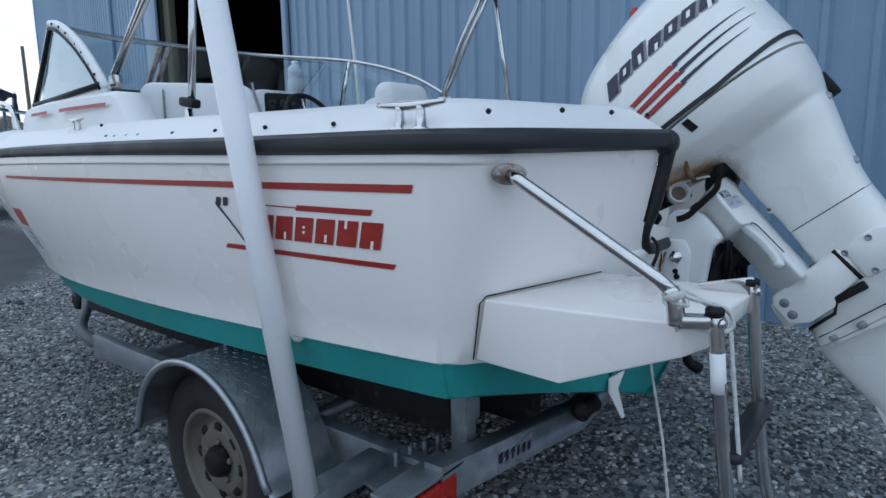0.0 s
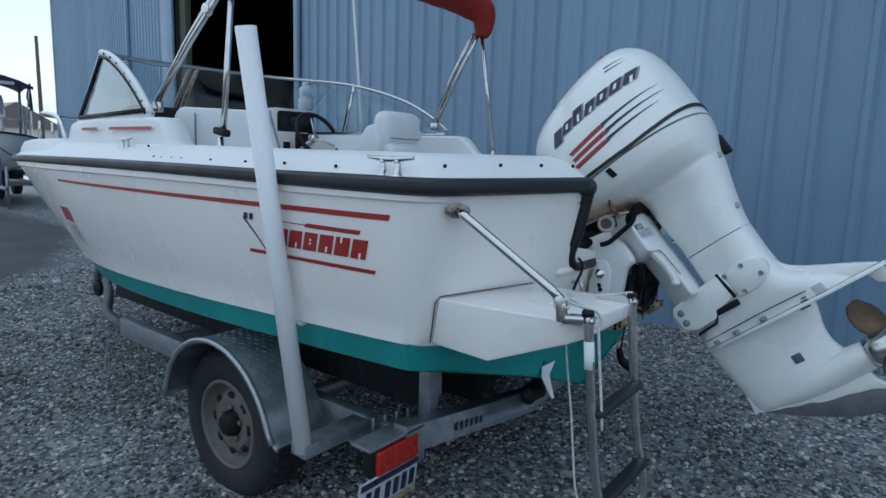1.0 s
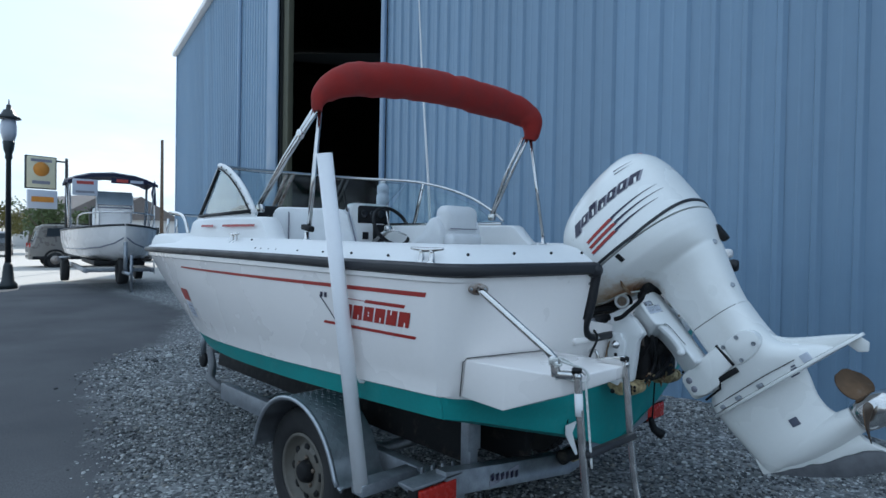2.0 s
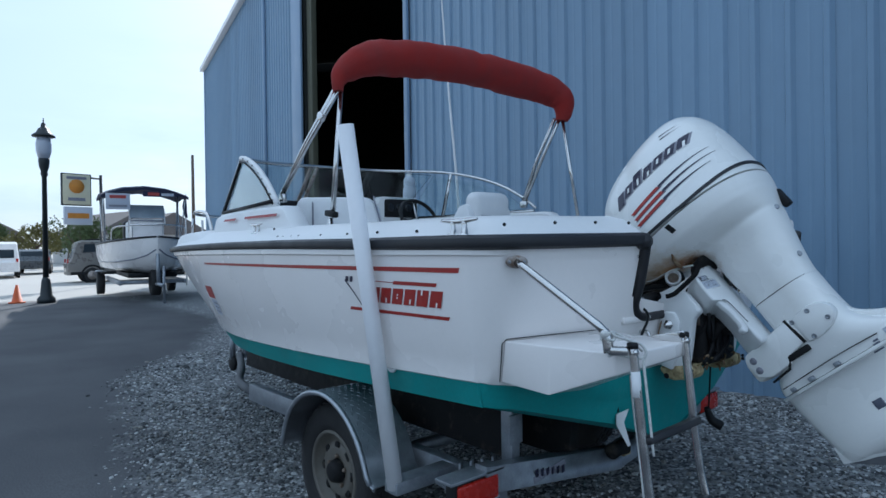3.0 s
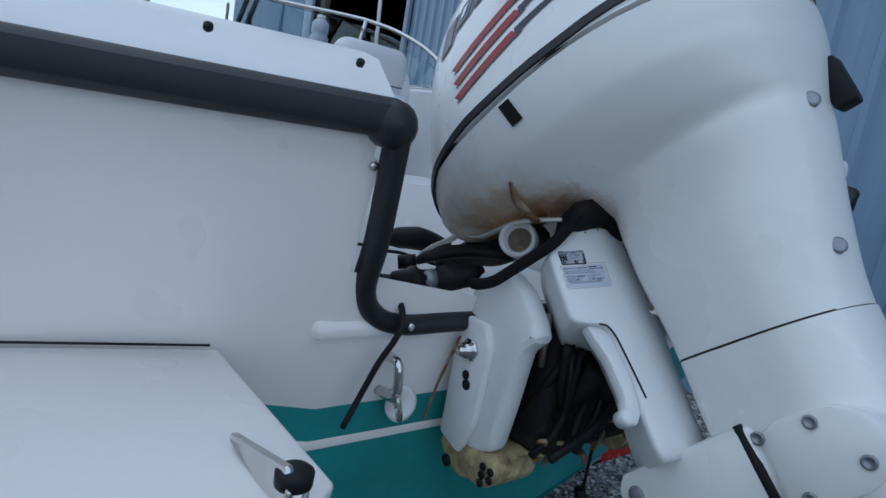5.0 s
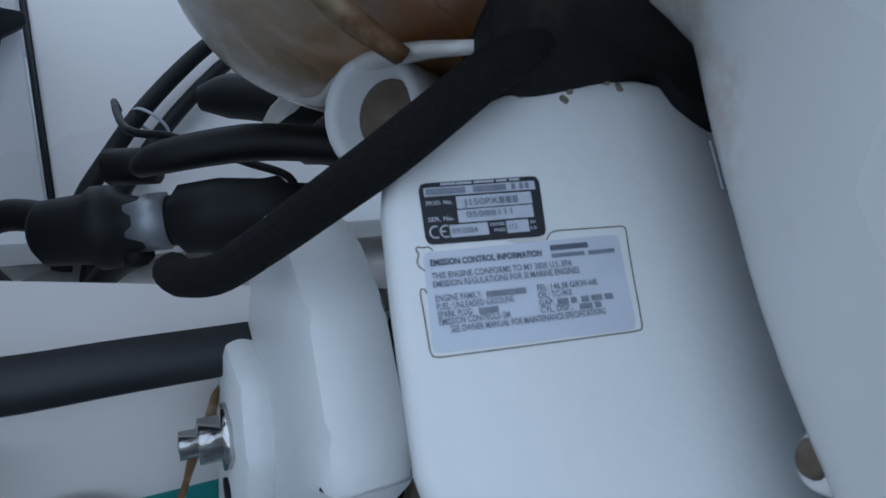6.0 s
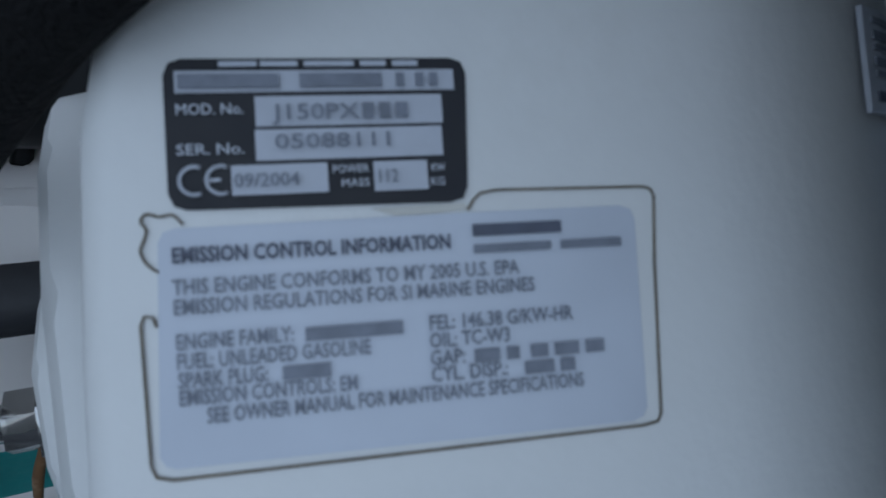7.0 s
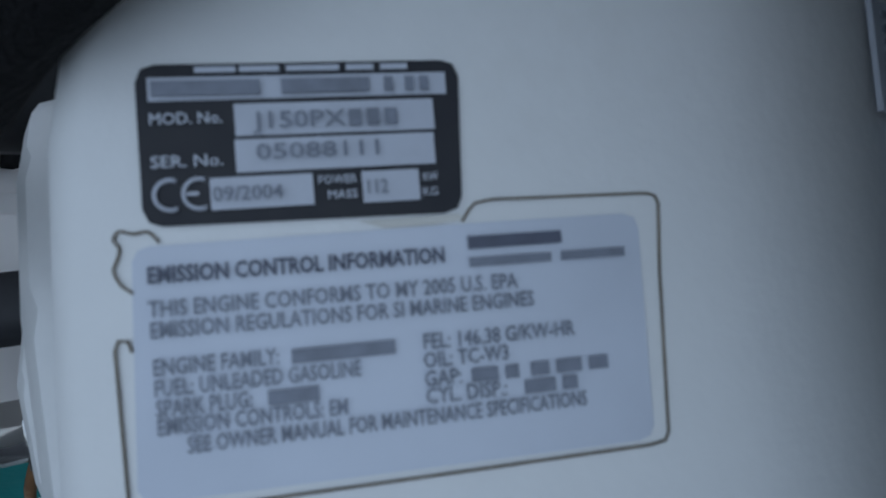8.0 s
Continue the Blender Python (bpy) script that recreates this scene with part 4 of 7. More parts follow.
def console():
    bm = prism([(2.414, 1.10), (2.414, 1.7145), (2.463, 1.806), (2.49, 1.823), (2.84, 1.823), (2.87, 1.79), (2.80, 1.20)], (-3.52, 0, 0), (0, 1, 0), (0, 0, 1), (1, 0, 0), 0.12, 0.014)
    c = part("console", bm, DECKW, boat, "white helm console")
    face = ((-3.424, 0, 0), (0, 1, 0), (0, 0, 1), (1, 0, 0))
    part("dash_panel", prism([(2.499, 1.650), (2.499, 1.785), (2.517, 1.803), (2.80, 1.809), (2.845, 1.790), (2.845, 1.650)], *face, 0.026, 0.006), BLACKP, c, "black instrument panel")
    part("dash_panel", prism([(2.663, 1.41), (2.663, 1.643), (2.760, 1.643), (2.760, 1.41)], *face, 0.092, 0.004), BLACKP, c)
    part("switch_box", prism([(2.553, 1.514), (2.553, 1.577), (2.614, 1.577), (2.614, 1.514)], *face, 0.032, 0.004), BLACKP, c)
    for k in range(3):
        part("gauge", lathe([(0, 0.036), (0.004, 0.037), (0.007, 0.031), (0.004, 0.0)], (-3.400, 2.566 + 0.092 * k, 1.731), (1, 0, 0), 16), GLOSSB, c)
    rim_c = Vector((-3.13, 2.653, 1.627))
    w = part("steering_wheel", ring(rim_c, (0.86, 0.0, 0.5), 0.178, 0.015), BLACKP, c, "black steering wheel")
    hub = Vector((-3.16, 2.653, 1.607))
    d = Vector((0.86, 0, 0.5)).normalized()
    s, u = ring_frame(d)
    for k in range(3):
        an = 0.5 + k * 2.094
        part("spoke", tube([hub, rim_c + (s * math.cos(an) + u * math.sin(an)) * 0.170], 0.008, 6), STEEL, w)
    part("hub", lathe([(-0.24, 0.025), (-0.03, 0.025), (0, 0.035), (0.01, 0.03), (0.012, 0)], hub, d, 14), STEEL, w)


def ring(c, axis, R, r, seg=36, sec=8):
    bm = bmesh.new()
    d = Vector(axis).normalized()
    s, u = ring_frame(d)
    c = Vector(c)
    loops = []
    for i in range(seg + 1):
        a = 2 * math.pi * i / seg
        o = s * math.cos(a) + u * math.sin(a)
        loops.append([c + o * (R + r * math.cos(2 * math.pi * k / sec)) + d * r * math.sin(2 * math.pi * k / sec) for k in range(sec)])
    loft(bm, loops, cap=False)
    return fix(bm)


console()

# spare bottle standing on the dash
bottle = empty("water_jug", "clear plastic jug standing on the dash", "jug")
part("body", lathe([(0, 0.050), (0.01, 0.057), (0.085, 0.057), (0.10, 0.045), (0.115, 0.051), (0.165, 0.051), (0.190, 0.028)], (-3.462, 2.815, 1.823), (0, 0, 1), 16), PLATEW, bottle)
part("cap", lathe([(0, 0.025), (0.025, 0.025), (0.027, 0.0)], (-3.462, 2.815, 2.012), (0, 0, 1), 12), WHITEP, bottle)

# seats
helm = empty("helm_seat", "white vinyl helm seat with folding bolster", "seat")
part("backrest", rbox((-2.18, 2.46, 1.625), (0.13, 0.34, 0.27), (0, 6, 0), 0.06, 4), VINYL, helm, "padded white backrest")
part("bolster", rbox((-2.115, 2.46, 1.52), (0.10, 0.32, 0.10), (0, 6, 0), 0.04, 4), VINYL, helm)
for yy in (2.255, 2.60):
    part("seat_side", prism([(-2.52, 1.39), (-2.14, 1.39), (-2.13, 1.60), (-2.17, 1.68), (-2.24, 1.67), (-2.32, 1.57), (-2.50, 1.46)], (0, yy, 0), (1, 0, 0), (0, 0, 1), (0, 1, 0), 0.065, 0.022), VINYL, helm)
part("cushion", rbox((-2.33, 2.46, 1.43), (0.42, 0.42, 0.12), None, 0.04, 4), VINYL, helm)
part("pedestal", lathe([(0, 0.12), (0.02, 0.12), (0.03, 0.04), (0.42, 0.04)], (-2.33, 2.46, 0.995), (0, 0, 1), 16), STEEL, helm)
for k in (0.0, 0.05):
    part("seam", tube([(-2.108 + 0.005, 2.33, 1.60 - k), (-2.105 + 0.005, 2.46, 1.598 - k), (-2.108 + 0.005, 2.59, 1.60 - k)], 0.004, 6), GREYD, helm)
lounge = empty("lounge_seat", "white vinyl back-to-back lounge seat with dark piping", "seat")
LA, LN = Vector((0.702, 0.712, 0)), Vector((0.712, -0.702, 0))
LO = Vector((-2.495, 1.493, 0))
part("backrest", prism([(-0.245, 1.38), (-0.245, 1.665), (-0.215, 1.712), (0.195, 1.706), (0.240, 1.665), (0.320, 1.38)], LO - LN * 0.10, LA, (0, 0, 1), LN, 0.13, 0.028), VINYL, lounge, "tall padded white backrest")
part("cushion", rbox((-2.30, 1.45, 1.32), (0.62, 0.42, 0.14), (0, 0, 45), 0.05, 4), VINYL, lounge)
part("seat_base", rbox((-2.30, 1.46, 1.12), (0.58, 0.38, 0.27), (0, 0, 45), 0.02), DECKW, lounge)
for e in (-0.135, 0.240):
    part("piping", tube([LO + LA * (e + 0.07 * (e > 0)) + LN * 0.032 + Vector((0, 0, 1.40)), LO + LA * (e + 0.03 * (e > 0)) + LN * 0.033 + Vector((0, 0, 1.56)), LO + LA * e + LN * 0.030 + Vector((0, 0, 1.67)), LO + LA * (e - 0.01) + Vector((0, 0, 1.708))], 0.0055, 6, 3), GREYD, lounge)
cush = empty("loose_cushion", "dark red life cushion on the after shelf", "cushion")
part("cover", rbox((-1.60, 1.86, 1.315), (0.2, 0.30, 0.09), (0, 0, 10), 0.04, 3), CANVAS, cush)

# bow rail
for side in (-1, 1):
    y = lambda h: YC + side * h
    br = part("bow_rail", tube([(-3.57, y(0.85), 1.52), (-3.70, y(0.84), 1.66), (-4.15, y(0.76), 1.70), (-4.7, y(0.56), 1.71), (-5.03, y(0.24), 1.71), (-5.09, y(0.0), 1.71)], 0.0125, 8, 5), STEEL, boat, "stainless bow rail")
    part("stanchion", tube([(-4.42, y(0.70), 1.50), (-4.36, y(0.71), 1.655)], 0.011, 8), STEEL, br)
    part("stanchion", tube([(-4.85, y(0.46), 1.48), (-4.8, y(0.48), 1.665)], 0.011, 8), STEEL, br)


# ---- bimini ----
def bimini():
    b = empty("bimini_top", "folded bimini top in a maroon canvas boot over stainless bows", "bimini")
    pts = [(-1.95, 1.175, 2.180), (-1.95, 1.180, 2.225), (-1.95, 1.212, 2.285), (-1.95, 1.285, 2.340), (-1.95, 1.41, 2.395), (-1.95, 1.56, 2.426), (-1.95, 1.70, 2.442), (-1.95, 1.88, 2.458), (-1.95, 2.23, 2.474), (-1.94, 2.63, 2.460), (-1.90, 2.80, 2.430), (-1.86, 2.860, 2.370), (-1.85, 2.870, 2.30), (-1.86, 2.86, 2.235)]
    bm = tube(pts, [0.026, 0.034, 0.055, 0.078, 0.090, 0.098, 0.101, 0.099, 0.104, 0.105, 0.098, 0.085, 0.06, 0.04], 16, 6)
    for v in bm.verts:
        v.co += Vector((1, 0.3, 1)) * 0.010 * noise.noise(v.co * 9)
        v.co.z += 0.006 * noise.noise(v.co * 24)
    part("boot", fix(bm), CANVAS, b, "maroon canvas boot")
    for k, dx in enumerate((0.0, 0.045)):
        part("bow", tube([(-1.945 - dx, 1.185, 2.20), (-2.20 - dx * 0.7, 1.15, 1.96), (-2.50 - dx * 0.3, 1.152, 1.715)], 0.0125, 8), STEEL, b)
        part("bow", tube([(-1.87 - dx, 2.855, 2.26), (-2.06 - dx, 2.885, 1.99), (-2.245 - dx * 0.3, 2.915, 1.715)], 0.0125, 8), STEEL, b)
    for yy, q in ((1.15, (-2.505, 1.152, 1.69)), (2.915, (-2.25, 2.915, 1.70))):
        part("deck_hinge", rbox(q, (0.06, 0.03, 0.05), None, 0.008), STEEL, b)
    part("strut", tube([(-1.94, 1.19, 2.18), (-1.915, 1.118, 1.56)], 0.0125, 8), STEEL, b)
    part("strut", tube([(-1.855, 2.862, 2.24), (-1.78, 2.93, 1.545)], 0.0115, 8), STEEL, b)
    part("deck_mount", rbox((-1.925, 1.118, 1.572), (0.085, 0.035, 0.03), (0, 10, 0), 0.008), BLACKP, b, "black strut clamp")
    part("deck_mount", lathe([(0, 0.03), (0.006, 0.028), (0.015, 0.014), (0.05, 0.012)], (-1.925, 1.112, 1.503), (0, 0, 1), 12), STEEL, b)
    part("deck_mount", lathe([(0, 0.03), (0.006, 0.028), (0.015, 0.014), (0.05, 0.012)], (-1.78, 2.93, 1.503), (0, 0, 1), 12), STEEL, b)
    part("slide", rbox((-2.06, 1.148, 2.075), (0.05, 0.03, 0.035), (0, 40, 0), 0.008), STEEL, b)


bimini()
ant = empty("antenna", "thin white whip aerial on the windshield", "antenna")
part("whip", tube([(-2.98, 2.95, 1.66), (-3.02, 2.955, 2.05), (-3.13, 2.96, 3.0), (-3.24, 2.97, 4.2)], [0.012, 0.011, 0.008, 0.004], 8, 3), WHITEP, ant)
part("base", lathe([(0, 0.03), (0.02, 0.03), (0.05, 0.016)], (-2.98, 2.95, 1.62), (0, 0, 1), 12), STEEL, ant)

# ---- outboard motor ----
EO, EA, EB, EY = Vector((-0.3, 2.0, 1.2)), Vector((0.629, 0, -0.777)), Vector((0.777, 0, 0.629)), Vector((0, 1, 0))
ER = Matrix((EB, EY, -EA)).transposed()


def eng(s, u, v=0.0):
    """A place on the tilted motor: s down its length, u aft, v to starboard."""
    return EO + EA * s + EB * u + EY * v


def oval(s, uf, ub, hw, n=2.4, seg=40, nf=0.0):
    """A section of the motor: fuller in front (nf) than behind (n)."""
    uc, hu = (uf + ub) / 2, (ub - uf) / 2
    out = []
    for k in range(seg):
        t = 2 * math.pi * k / seg
        c, d = math.cos(t), math.sin(t)
        e = 2 / (nf if nf and c < 0 else n)
        out.append(eng(s, uc + hu * math.copysign(abs(c) ** e, c), hw * math.copysign(abs(d) ** e, d)))
    return out


# s, front u, back u, half-width
COWL = [(-0.776, 0.085, 0.135, 0.02), (-0.770, 0.03, 0.168, 0.05), (-0.757, -0.035, 0.205, 0.085), (-0.738, -0.115, 0.234, 0.118), (-0.712, -0.200, 0.258, 0.148), (-0.685, -0.258, 0.276, 0.172),
        (-0.64, -0.303, 0.292, 0.200), (-0.57, -0.328, 0.303, 0.230), (-0.48, -0.340, 0.307, 0.257), (-0.36, -0.347, 0.309, 0.276)]
PAN = [(-0.352, -0.347, 0.308, 0.276), (-0.32, -0.348, 0.303, 0.268), (-0.302, -0.350, 0.298, 0.262), (-0.283, -0.338, 0.294, 0.252), (-0.266, -0.308, 0.288, 0.234), (-0.250, -0.258, 0.282, 0.212), (-0.234, -0.180, 0.276, 0.184), (-0.216, -0.095, 0.270, 0.148),
       (-0.190, -0.046, 0.266, 0.137), (-0.14, -0.034, 0.252, 0.123), (-0.08, -0.030, 0.234, 0.118), (0.0, -0.021, 0.214, 0.111), (0.052, -0.019, 0.206, 0.108)]
LEG = [(0.0536, -0.019, 0.206, 0.108), (0.13, -0.019, 0.204, 0.107), (0.19, -0.020, 0.206, 0.106), (0.23, -0.035, 0.214, 0.104), (0.26, -0.07, 0.236, 0.10), (0.285, -0.105, 0.268, 0.095), (0.31, -0.135, 0.306, 0.088), (0.335, -0.15, 0.34, 0.080), (0.36, -0.155, 0.368, 0.074)]
STRUT = [(0.372, -0.170, 0.235, 0.052), (0.42, -0.166, 0.222, 0.048), (0.47, -0.160, 0.207, 0.046), (0.52, -0.152, 0.207, 0.050), (0.56, -0.146, 0.222, 0.055), (0.60, -0.141, 0.235, 0.056), (0.63, -0.137, 0.238, 0.045), (0.64, -0.13, 0.236, 0.030)]


def front_n(s):
    return float(np.interp(s, (-0.7, -0.5, -0.36, -0.24, -0.18, -0.13, -0.05), (2.2, 2.4, 2.7, 3.0, 3.2, 5.0, 6.0)))


SHELL = resample(COWL, 4) + resample(PAN, 4)


def cowl_half(s, u):
    t = SHELL
    uf, ub, hw = lerp(t, s, 1), lerp(t, s, 2), lerp(t, s, 3)
    q = (u - (uf + ub) / 2) / ((ub - uf) / 2)
    n = 2.4 if q > 0 else front_n(s)
    q = abs(q)
    return hw * (1 - q ** n) ** (1 / n) if q < 1 else 0.0


def cowl_back(s, v):
    """The after face of the cowl at s, v."""
    t = SHELL
    uf, ub, hw = lerp(t, s, 1), lerp(t, s, 2), lerp(t, s, 3)
    return (uf + ub) / 2 + (ub - uf) / 2 * (1 - abs(v / hw) ** 2.4) ** (1 / 2.4)


def skin(fn, nu, ns, out=0.0015, side=-1):
    """A thin film on the cowl's side; fn(i, j) gives s and u."""
    bm = bmesh.new()
    g = []
    for i in range(nu + 1):
        row = []
        for j in range(ns + 1):
            s, u = fn(i / nu, j / ns)
            row.append(bm.verts.new(eng(s, u, side * (cowl_half(s, u) + out))))
        g.append(row)
    for i in range(nu):
        for j in range(ns):
            bm.faces.new((g[i][j], g[i + 1][j], g[i + 1][j + 1], g[i][j + 1]))
    return fix(bm)


motor = empty("outboard_motor", "large white outboard motor tilted up on the transom", "outboard motor")
motor.location = (0.014, 0.015, 0.011)


def table_loft(table, n=2.4, seg=48, sub=3, front=False):
    rows = resample(table, sub)
    bm = bmesh.new()
    loft(bm, [oval(r[0], r[1], r[2], max(r[3], 0.004), n, seg, front_n(r[0]) if front else 0.0) for r in rows])
    return fix(bm)


cowl = part("cowl", table_loft(COWL, 2.4, 56, 4, True), ENG, motor, "glossy white engine cowl", shade_angle=60)
pan = table_loft(PAN, 2.4, 56, 4, True)
PANM = mat("stained_engine_paint", (0.78, 0.78, 0.76), 0.30, var=0.025, scale=3, dirt=(0.52, 0.47, 0.38), dirt_amt=0.18, dirt_scale=5, dirt_lo=0.58, coat=0.3)


def rust_bloom(m, centre, reach, col, stretch):
    """A rust stain with a ragged edge, spreading from one place on the surface."""
    n, l = m.node_tree.nodes, m.node_tree.links
    p = n["Principled BSDF"]
    src = p.inputs["Base Color"].links[0].from_socket
    tc = n.new("ShaderNodeTexCoord")
    sub_ = n.new("ShaderNodeVectorMath")
    sub_.operation = "SUBTRACT"
    sub_.inputs[1].default_value = centre
    l.new(tc.outputs["Object"], sub_.inputs[0])
    mul = n.new("ShaderNodeVectorMath")
    mul.operation = "MULTIPLY"
    mul.inputs[1].default_value = stretch
    l.new(sub_.outputs[0], mul.inputs[0])
    ln = n.new("ShaderNodeVectorMath")
    ln.operation = "LENGTH"
    l.new(mul.outputs[0], ln.inputs[0])
    nz = n.new("ShaderNodeTexNoise")
    nz.inputs["Scale"].default_value, nz.inputs["Detail"].default_value, nz.inputs["Roughness"].default_value = 22, 8, 0.7
    l.new(tc.outputs["Object"], nz.inputs["Vector"])
    ad = n.new("ShaderNodeMath")
    ad.operation = "MULTIPLY_ADD"
    ad.inputs[1].default_value = reach * 1.1
    l.new(nz.outputs["Fac"], ad.inputs[0])
    l.new(ln.outputs["Value"], ad.inputs[2])
    mr = n.new("ShaderNodeMapRange")
    mr.inputs["From Min"].default_value, mr.inputs["From Max"].default_value = reach * 1.5, reach * 0.75
    mr.inputs["To Max"].default_value = 0.92
    l.new(ad.outputs[0], mr.inputs["Value"])
    mx = n.new("ShaderNodeMix")
    mx.data_type = "RGBA"
    mx.inputs["B"].default_value = (*col, 1)
    l.new(mr.outputs["Result"], mx.inputs["Factor"])
    l.new(src, mx.inputs["A"])
    l.new(mx.outputs["Result"], p.inputs["Base Color"])


rust_bloom(PANM, eng(-0.240, -0.19, -0.14), 0.17, (0.52, 0.38, 0.22), (0.7, 0.9, 1.0))
rust_bloom(PANM, eng(-0.222, -0.14, -0.135), 0.135, (0.36, 0.17, 0.055), (0.75, 1.1, 1.2))
rust_bloom(PANM, eng(-0.210, -0.095, -0.13), 0.075, (0.30, 0.10, 0.02), (0.9, 1.1, 1.2))
part("lower_cowl", pan, PANM, motor, "white lower cowl and midsection, rust stained underneath", shade_angle=60)
part("drip_fin", tube([eng(-0.262, -0.082, -0.232), eng(-0.246, -0.098, -0.212), eng(-0.230, -0.108, -0.188), eng(-0.216, -0.114, -0.162)], [0.003, 0.008, 0.011, 0.008], 8, 4, squash=0.6), RUSTD, motor, "rust streaked drip fin")
bm = bmesh.new()
loft(bm, [oval(r[0], r[1], r[2], r[3], 2.7, 56, 6.0) for r in resample(LEG, 3)])
part("leg", fix(bm), ENG, motor, "white exhaust housing", shade_angle=60)
bm = bmesh.new()
loft(bm, [oval(r[0], r[1], r[2], r[3], 1.9, 40) for r in resample(STRUT, 3)])
part("gearcase", fix(bm), ENG, motor, "white gearcase", shade_angle=50)
part("torpedo", lathe([(-0.11, 0.0), (-0.105, 0.014), (-0.09, 0.028), (-0.06, 0.042), (-0.01, 0.053), (0.06, 0.058), (0.16, 0.056), (0.22, 0.05), (0.262, 0.046), (0.27, 0.04)], eng(0.60, 0.0, 0), EB, 28), ENG, motor)
# cowl seam: rubber belt, rising aft and dipping at the front


def belt_s(u):
    return float(np.interp(u, (-0.35, -0.27, -0.2, -0.1, 0.1, 0.2, 0.28, 0.33), (-0.318, -0.345, -0.360, -0.370, -0.366, -0.376, -0.389, -0.398)))


bm = bmesh.new()
loops = []
for k in range(81):
    t = 2 * math.pi * k / 80
    c, d = math.cos(t), math.sin(t)
    u = -0.019 + 0.328 * math.copysign(abs(c) ** 0.8, c)
    s = belt_s(u)
    u = min(u, lerp(SHELL, s, 2) - 1e-4)
    u = max(u, lerp(SHELL, s, 1) + 1e-4)
    v = math.copysign(cowl_half(s, u), d) if abs(d) > 1e-6 else 0.0
    o = Vector((u / 0.33, v / 0.28)).normalized()
    loops.append([eng(s + ds, u + o.x * e, v + o.y * e) for ds, e in ((-0.007, -0.004), (-0.006, 0.005), (0.006, 0.005), (0.007, -0.004))])
loft(bm, loops, cap=False)
part("cowl_belt", fix(bm), RUBBER, motor, "black rubber cowl seal")
# three fading speed stripes, red forward and dark aft
for k, (s0, u0, s1, u1) in enumerate(((-0.481, -0.104, -0.513, 0.262), (-0.453, -0.104, -0.484, 0.272), (-0.425, -0.106, -0.452, 0.242))):
    m = 0.42
    part("stripe", skin(lambda i, j: (s0 + (s1 - s0) * m * i + 0.013 * (j - 0.5), u0 + (u1 - u0) * m * i + 0.012 * (j - 0.5)), 10, 1), RED, motor, "red speed stripe")
    part("stripe", skin(lambda i, j: (s0 + (s1 - s0) * (m + (1 - m) * i) + 0.013 * (1 - 0.9 * i) * (j - 0.5), u0 + (u1 - u0) * (m + (1 - m) * i)), 12, 1), NAVY, motor, "dark speed stripe")
    part("stripe_edge", skin(lambda i, j: (s0 + (s1 - s0) * m * i + 0.0078 + 0.003 * (j - 0.5), u0 + 0.02 * i + (u1 - u0 - 0.02) * m * i), 8, 1), NAVY, motor)
# slanted block marks where the maker's name stands
for k in range(7):
    u0 = -0.142 + 0.0550 * k
    wd = 0.047
    sc = -0.584 - 0.0015 * k
    hh = 0.058 if k in (0, 2) else 0.044
    ofs = 0.008 if k == 0 else (-0.008 if k == 2 else 0.0)
    part("name_block", skin(lambda i, j: (sc + ofs + 0.003 + hh * (0.5 - j), u0 + 0.004 + wd * i + 0.026 * (j - 0.5)), 4, 3, 0.0012), GREYD, motor, "grey shadow of the maker's mark")
    part("name_block", skin(lambda i, j: (sc + ofs + (hh - 0.003) * (0.5 - j), u0 + (wd - 0.004) * i + 0.025 * (j - 0.5)), 4, 3, 0.0024), NAVY, motor, "navy block of the maker's mark")
    if k:
        part("name_notch", skin(lambda i, j: (sc + ofs + (0.013 if k in (2, 6, 3) else 0.0) + (0.018 if k not in (2, 6) else 0.026) * (0.5 - j), u0 + 0.016 + 0.011 * i + 0.010 * (j - 0.5)), 2, 2, 0.0034), ENG, motor)
for k in range(2):
    part("stripe", skin(lambda i, j: (-0.690 + 0.018 * k + 0.006 * i + 0.006 * (1 - i) * (j - 0.5), 0.145 + 0.085 * i), 8, 1), NAVY, motor)
part("cowl_patch", skin(lambda i, j: (-0.346 + 0.036 * j, -0.022 + 0.022 * i + 0.006 * j), 2, 2, 0.003), BLACKP, motor, "small black cowl plug")
# cowl fasteners at the back
for s, v in ((-0.203, -0.035), (-0.021, -0.037)):
    u = cowl_back(s, v)
    part("cowl_screw", lathe([(-0.004, 0.011), (0.003, 0.011), (0.005, 0.007), (0.003, 0.0)], eng(s, u, v), eng(0, 0.75, -0.65) - eng(0, 0, 0), 12), GALV, motor)
part("cowl_latch", rbox(eng(-0.24, cowl_back(-0.24, 0.06) + 0.008, 0.06), (0.03, 0.035, 0.075), ER, 0.006), BLACKP, motor, "black cowl latch")
part("leg_seam", skin(lambda i, j: (0.0508 + 0.002 * j, -0.015 + 0.206 * i), 20, 1, 0.0008), DARK, motor)


# anti-ventilation plate with trim tab
def plate_uv(poly, s, thick, bev=0.003):
    return prism(poly, eng(s, 0, 0), EB, EY, EA, thick, bev)


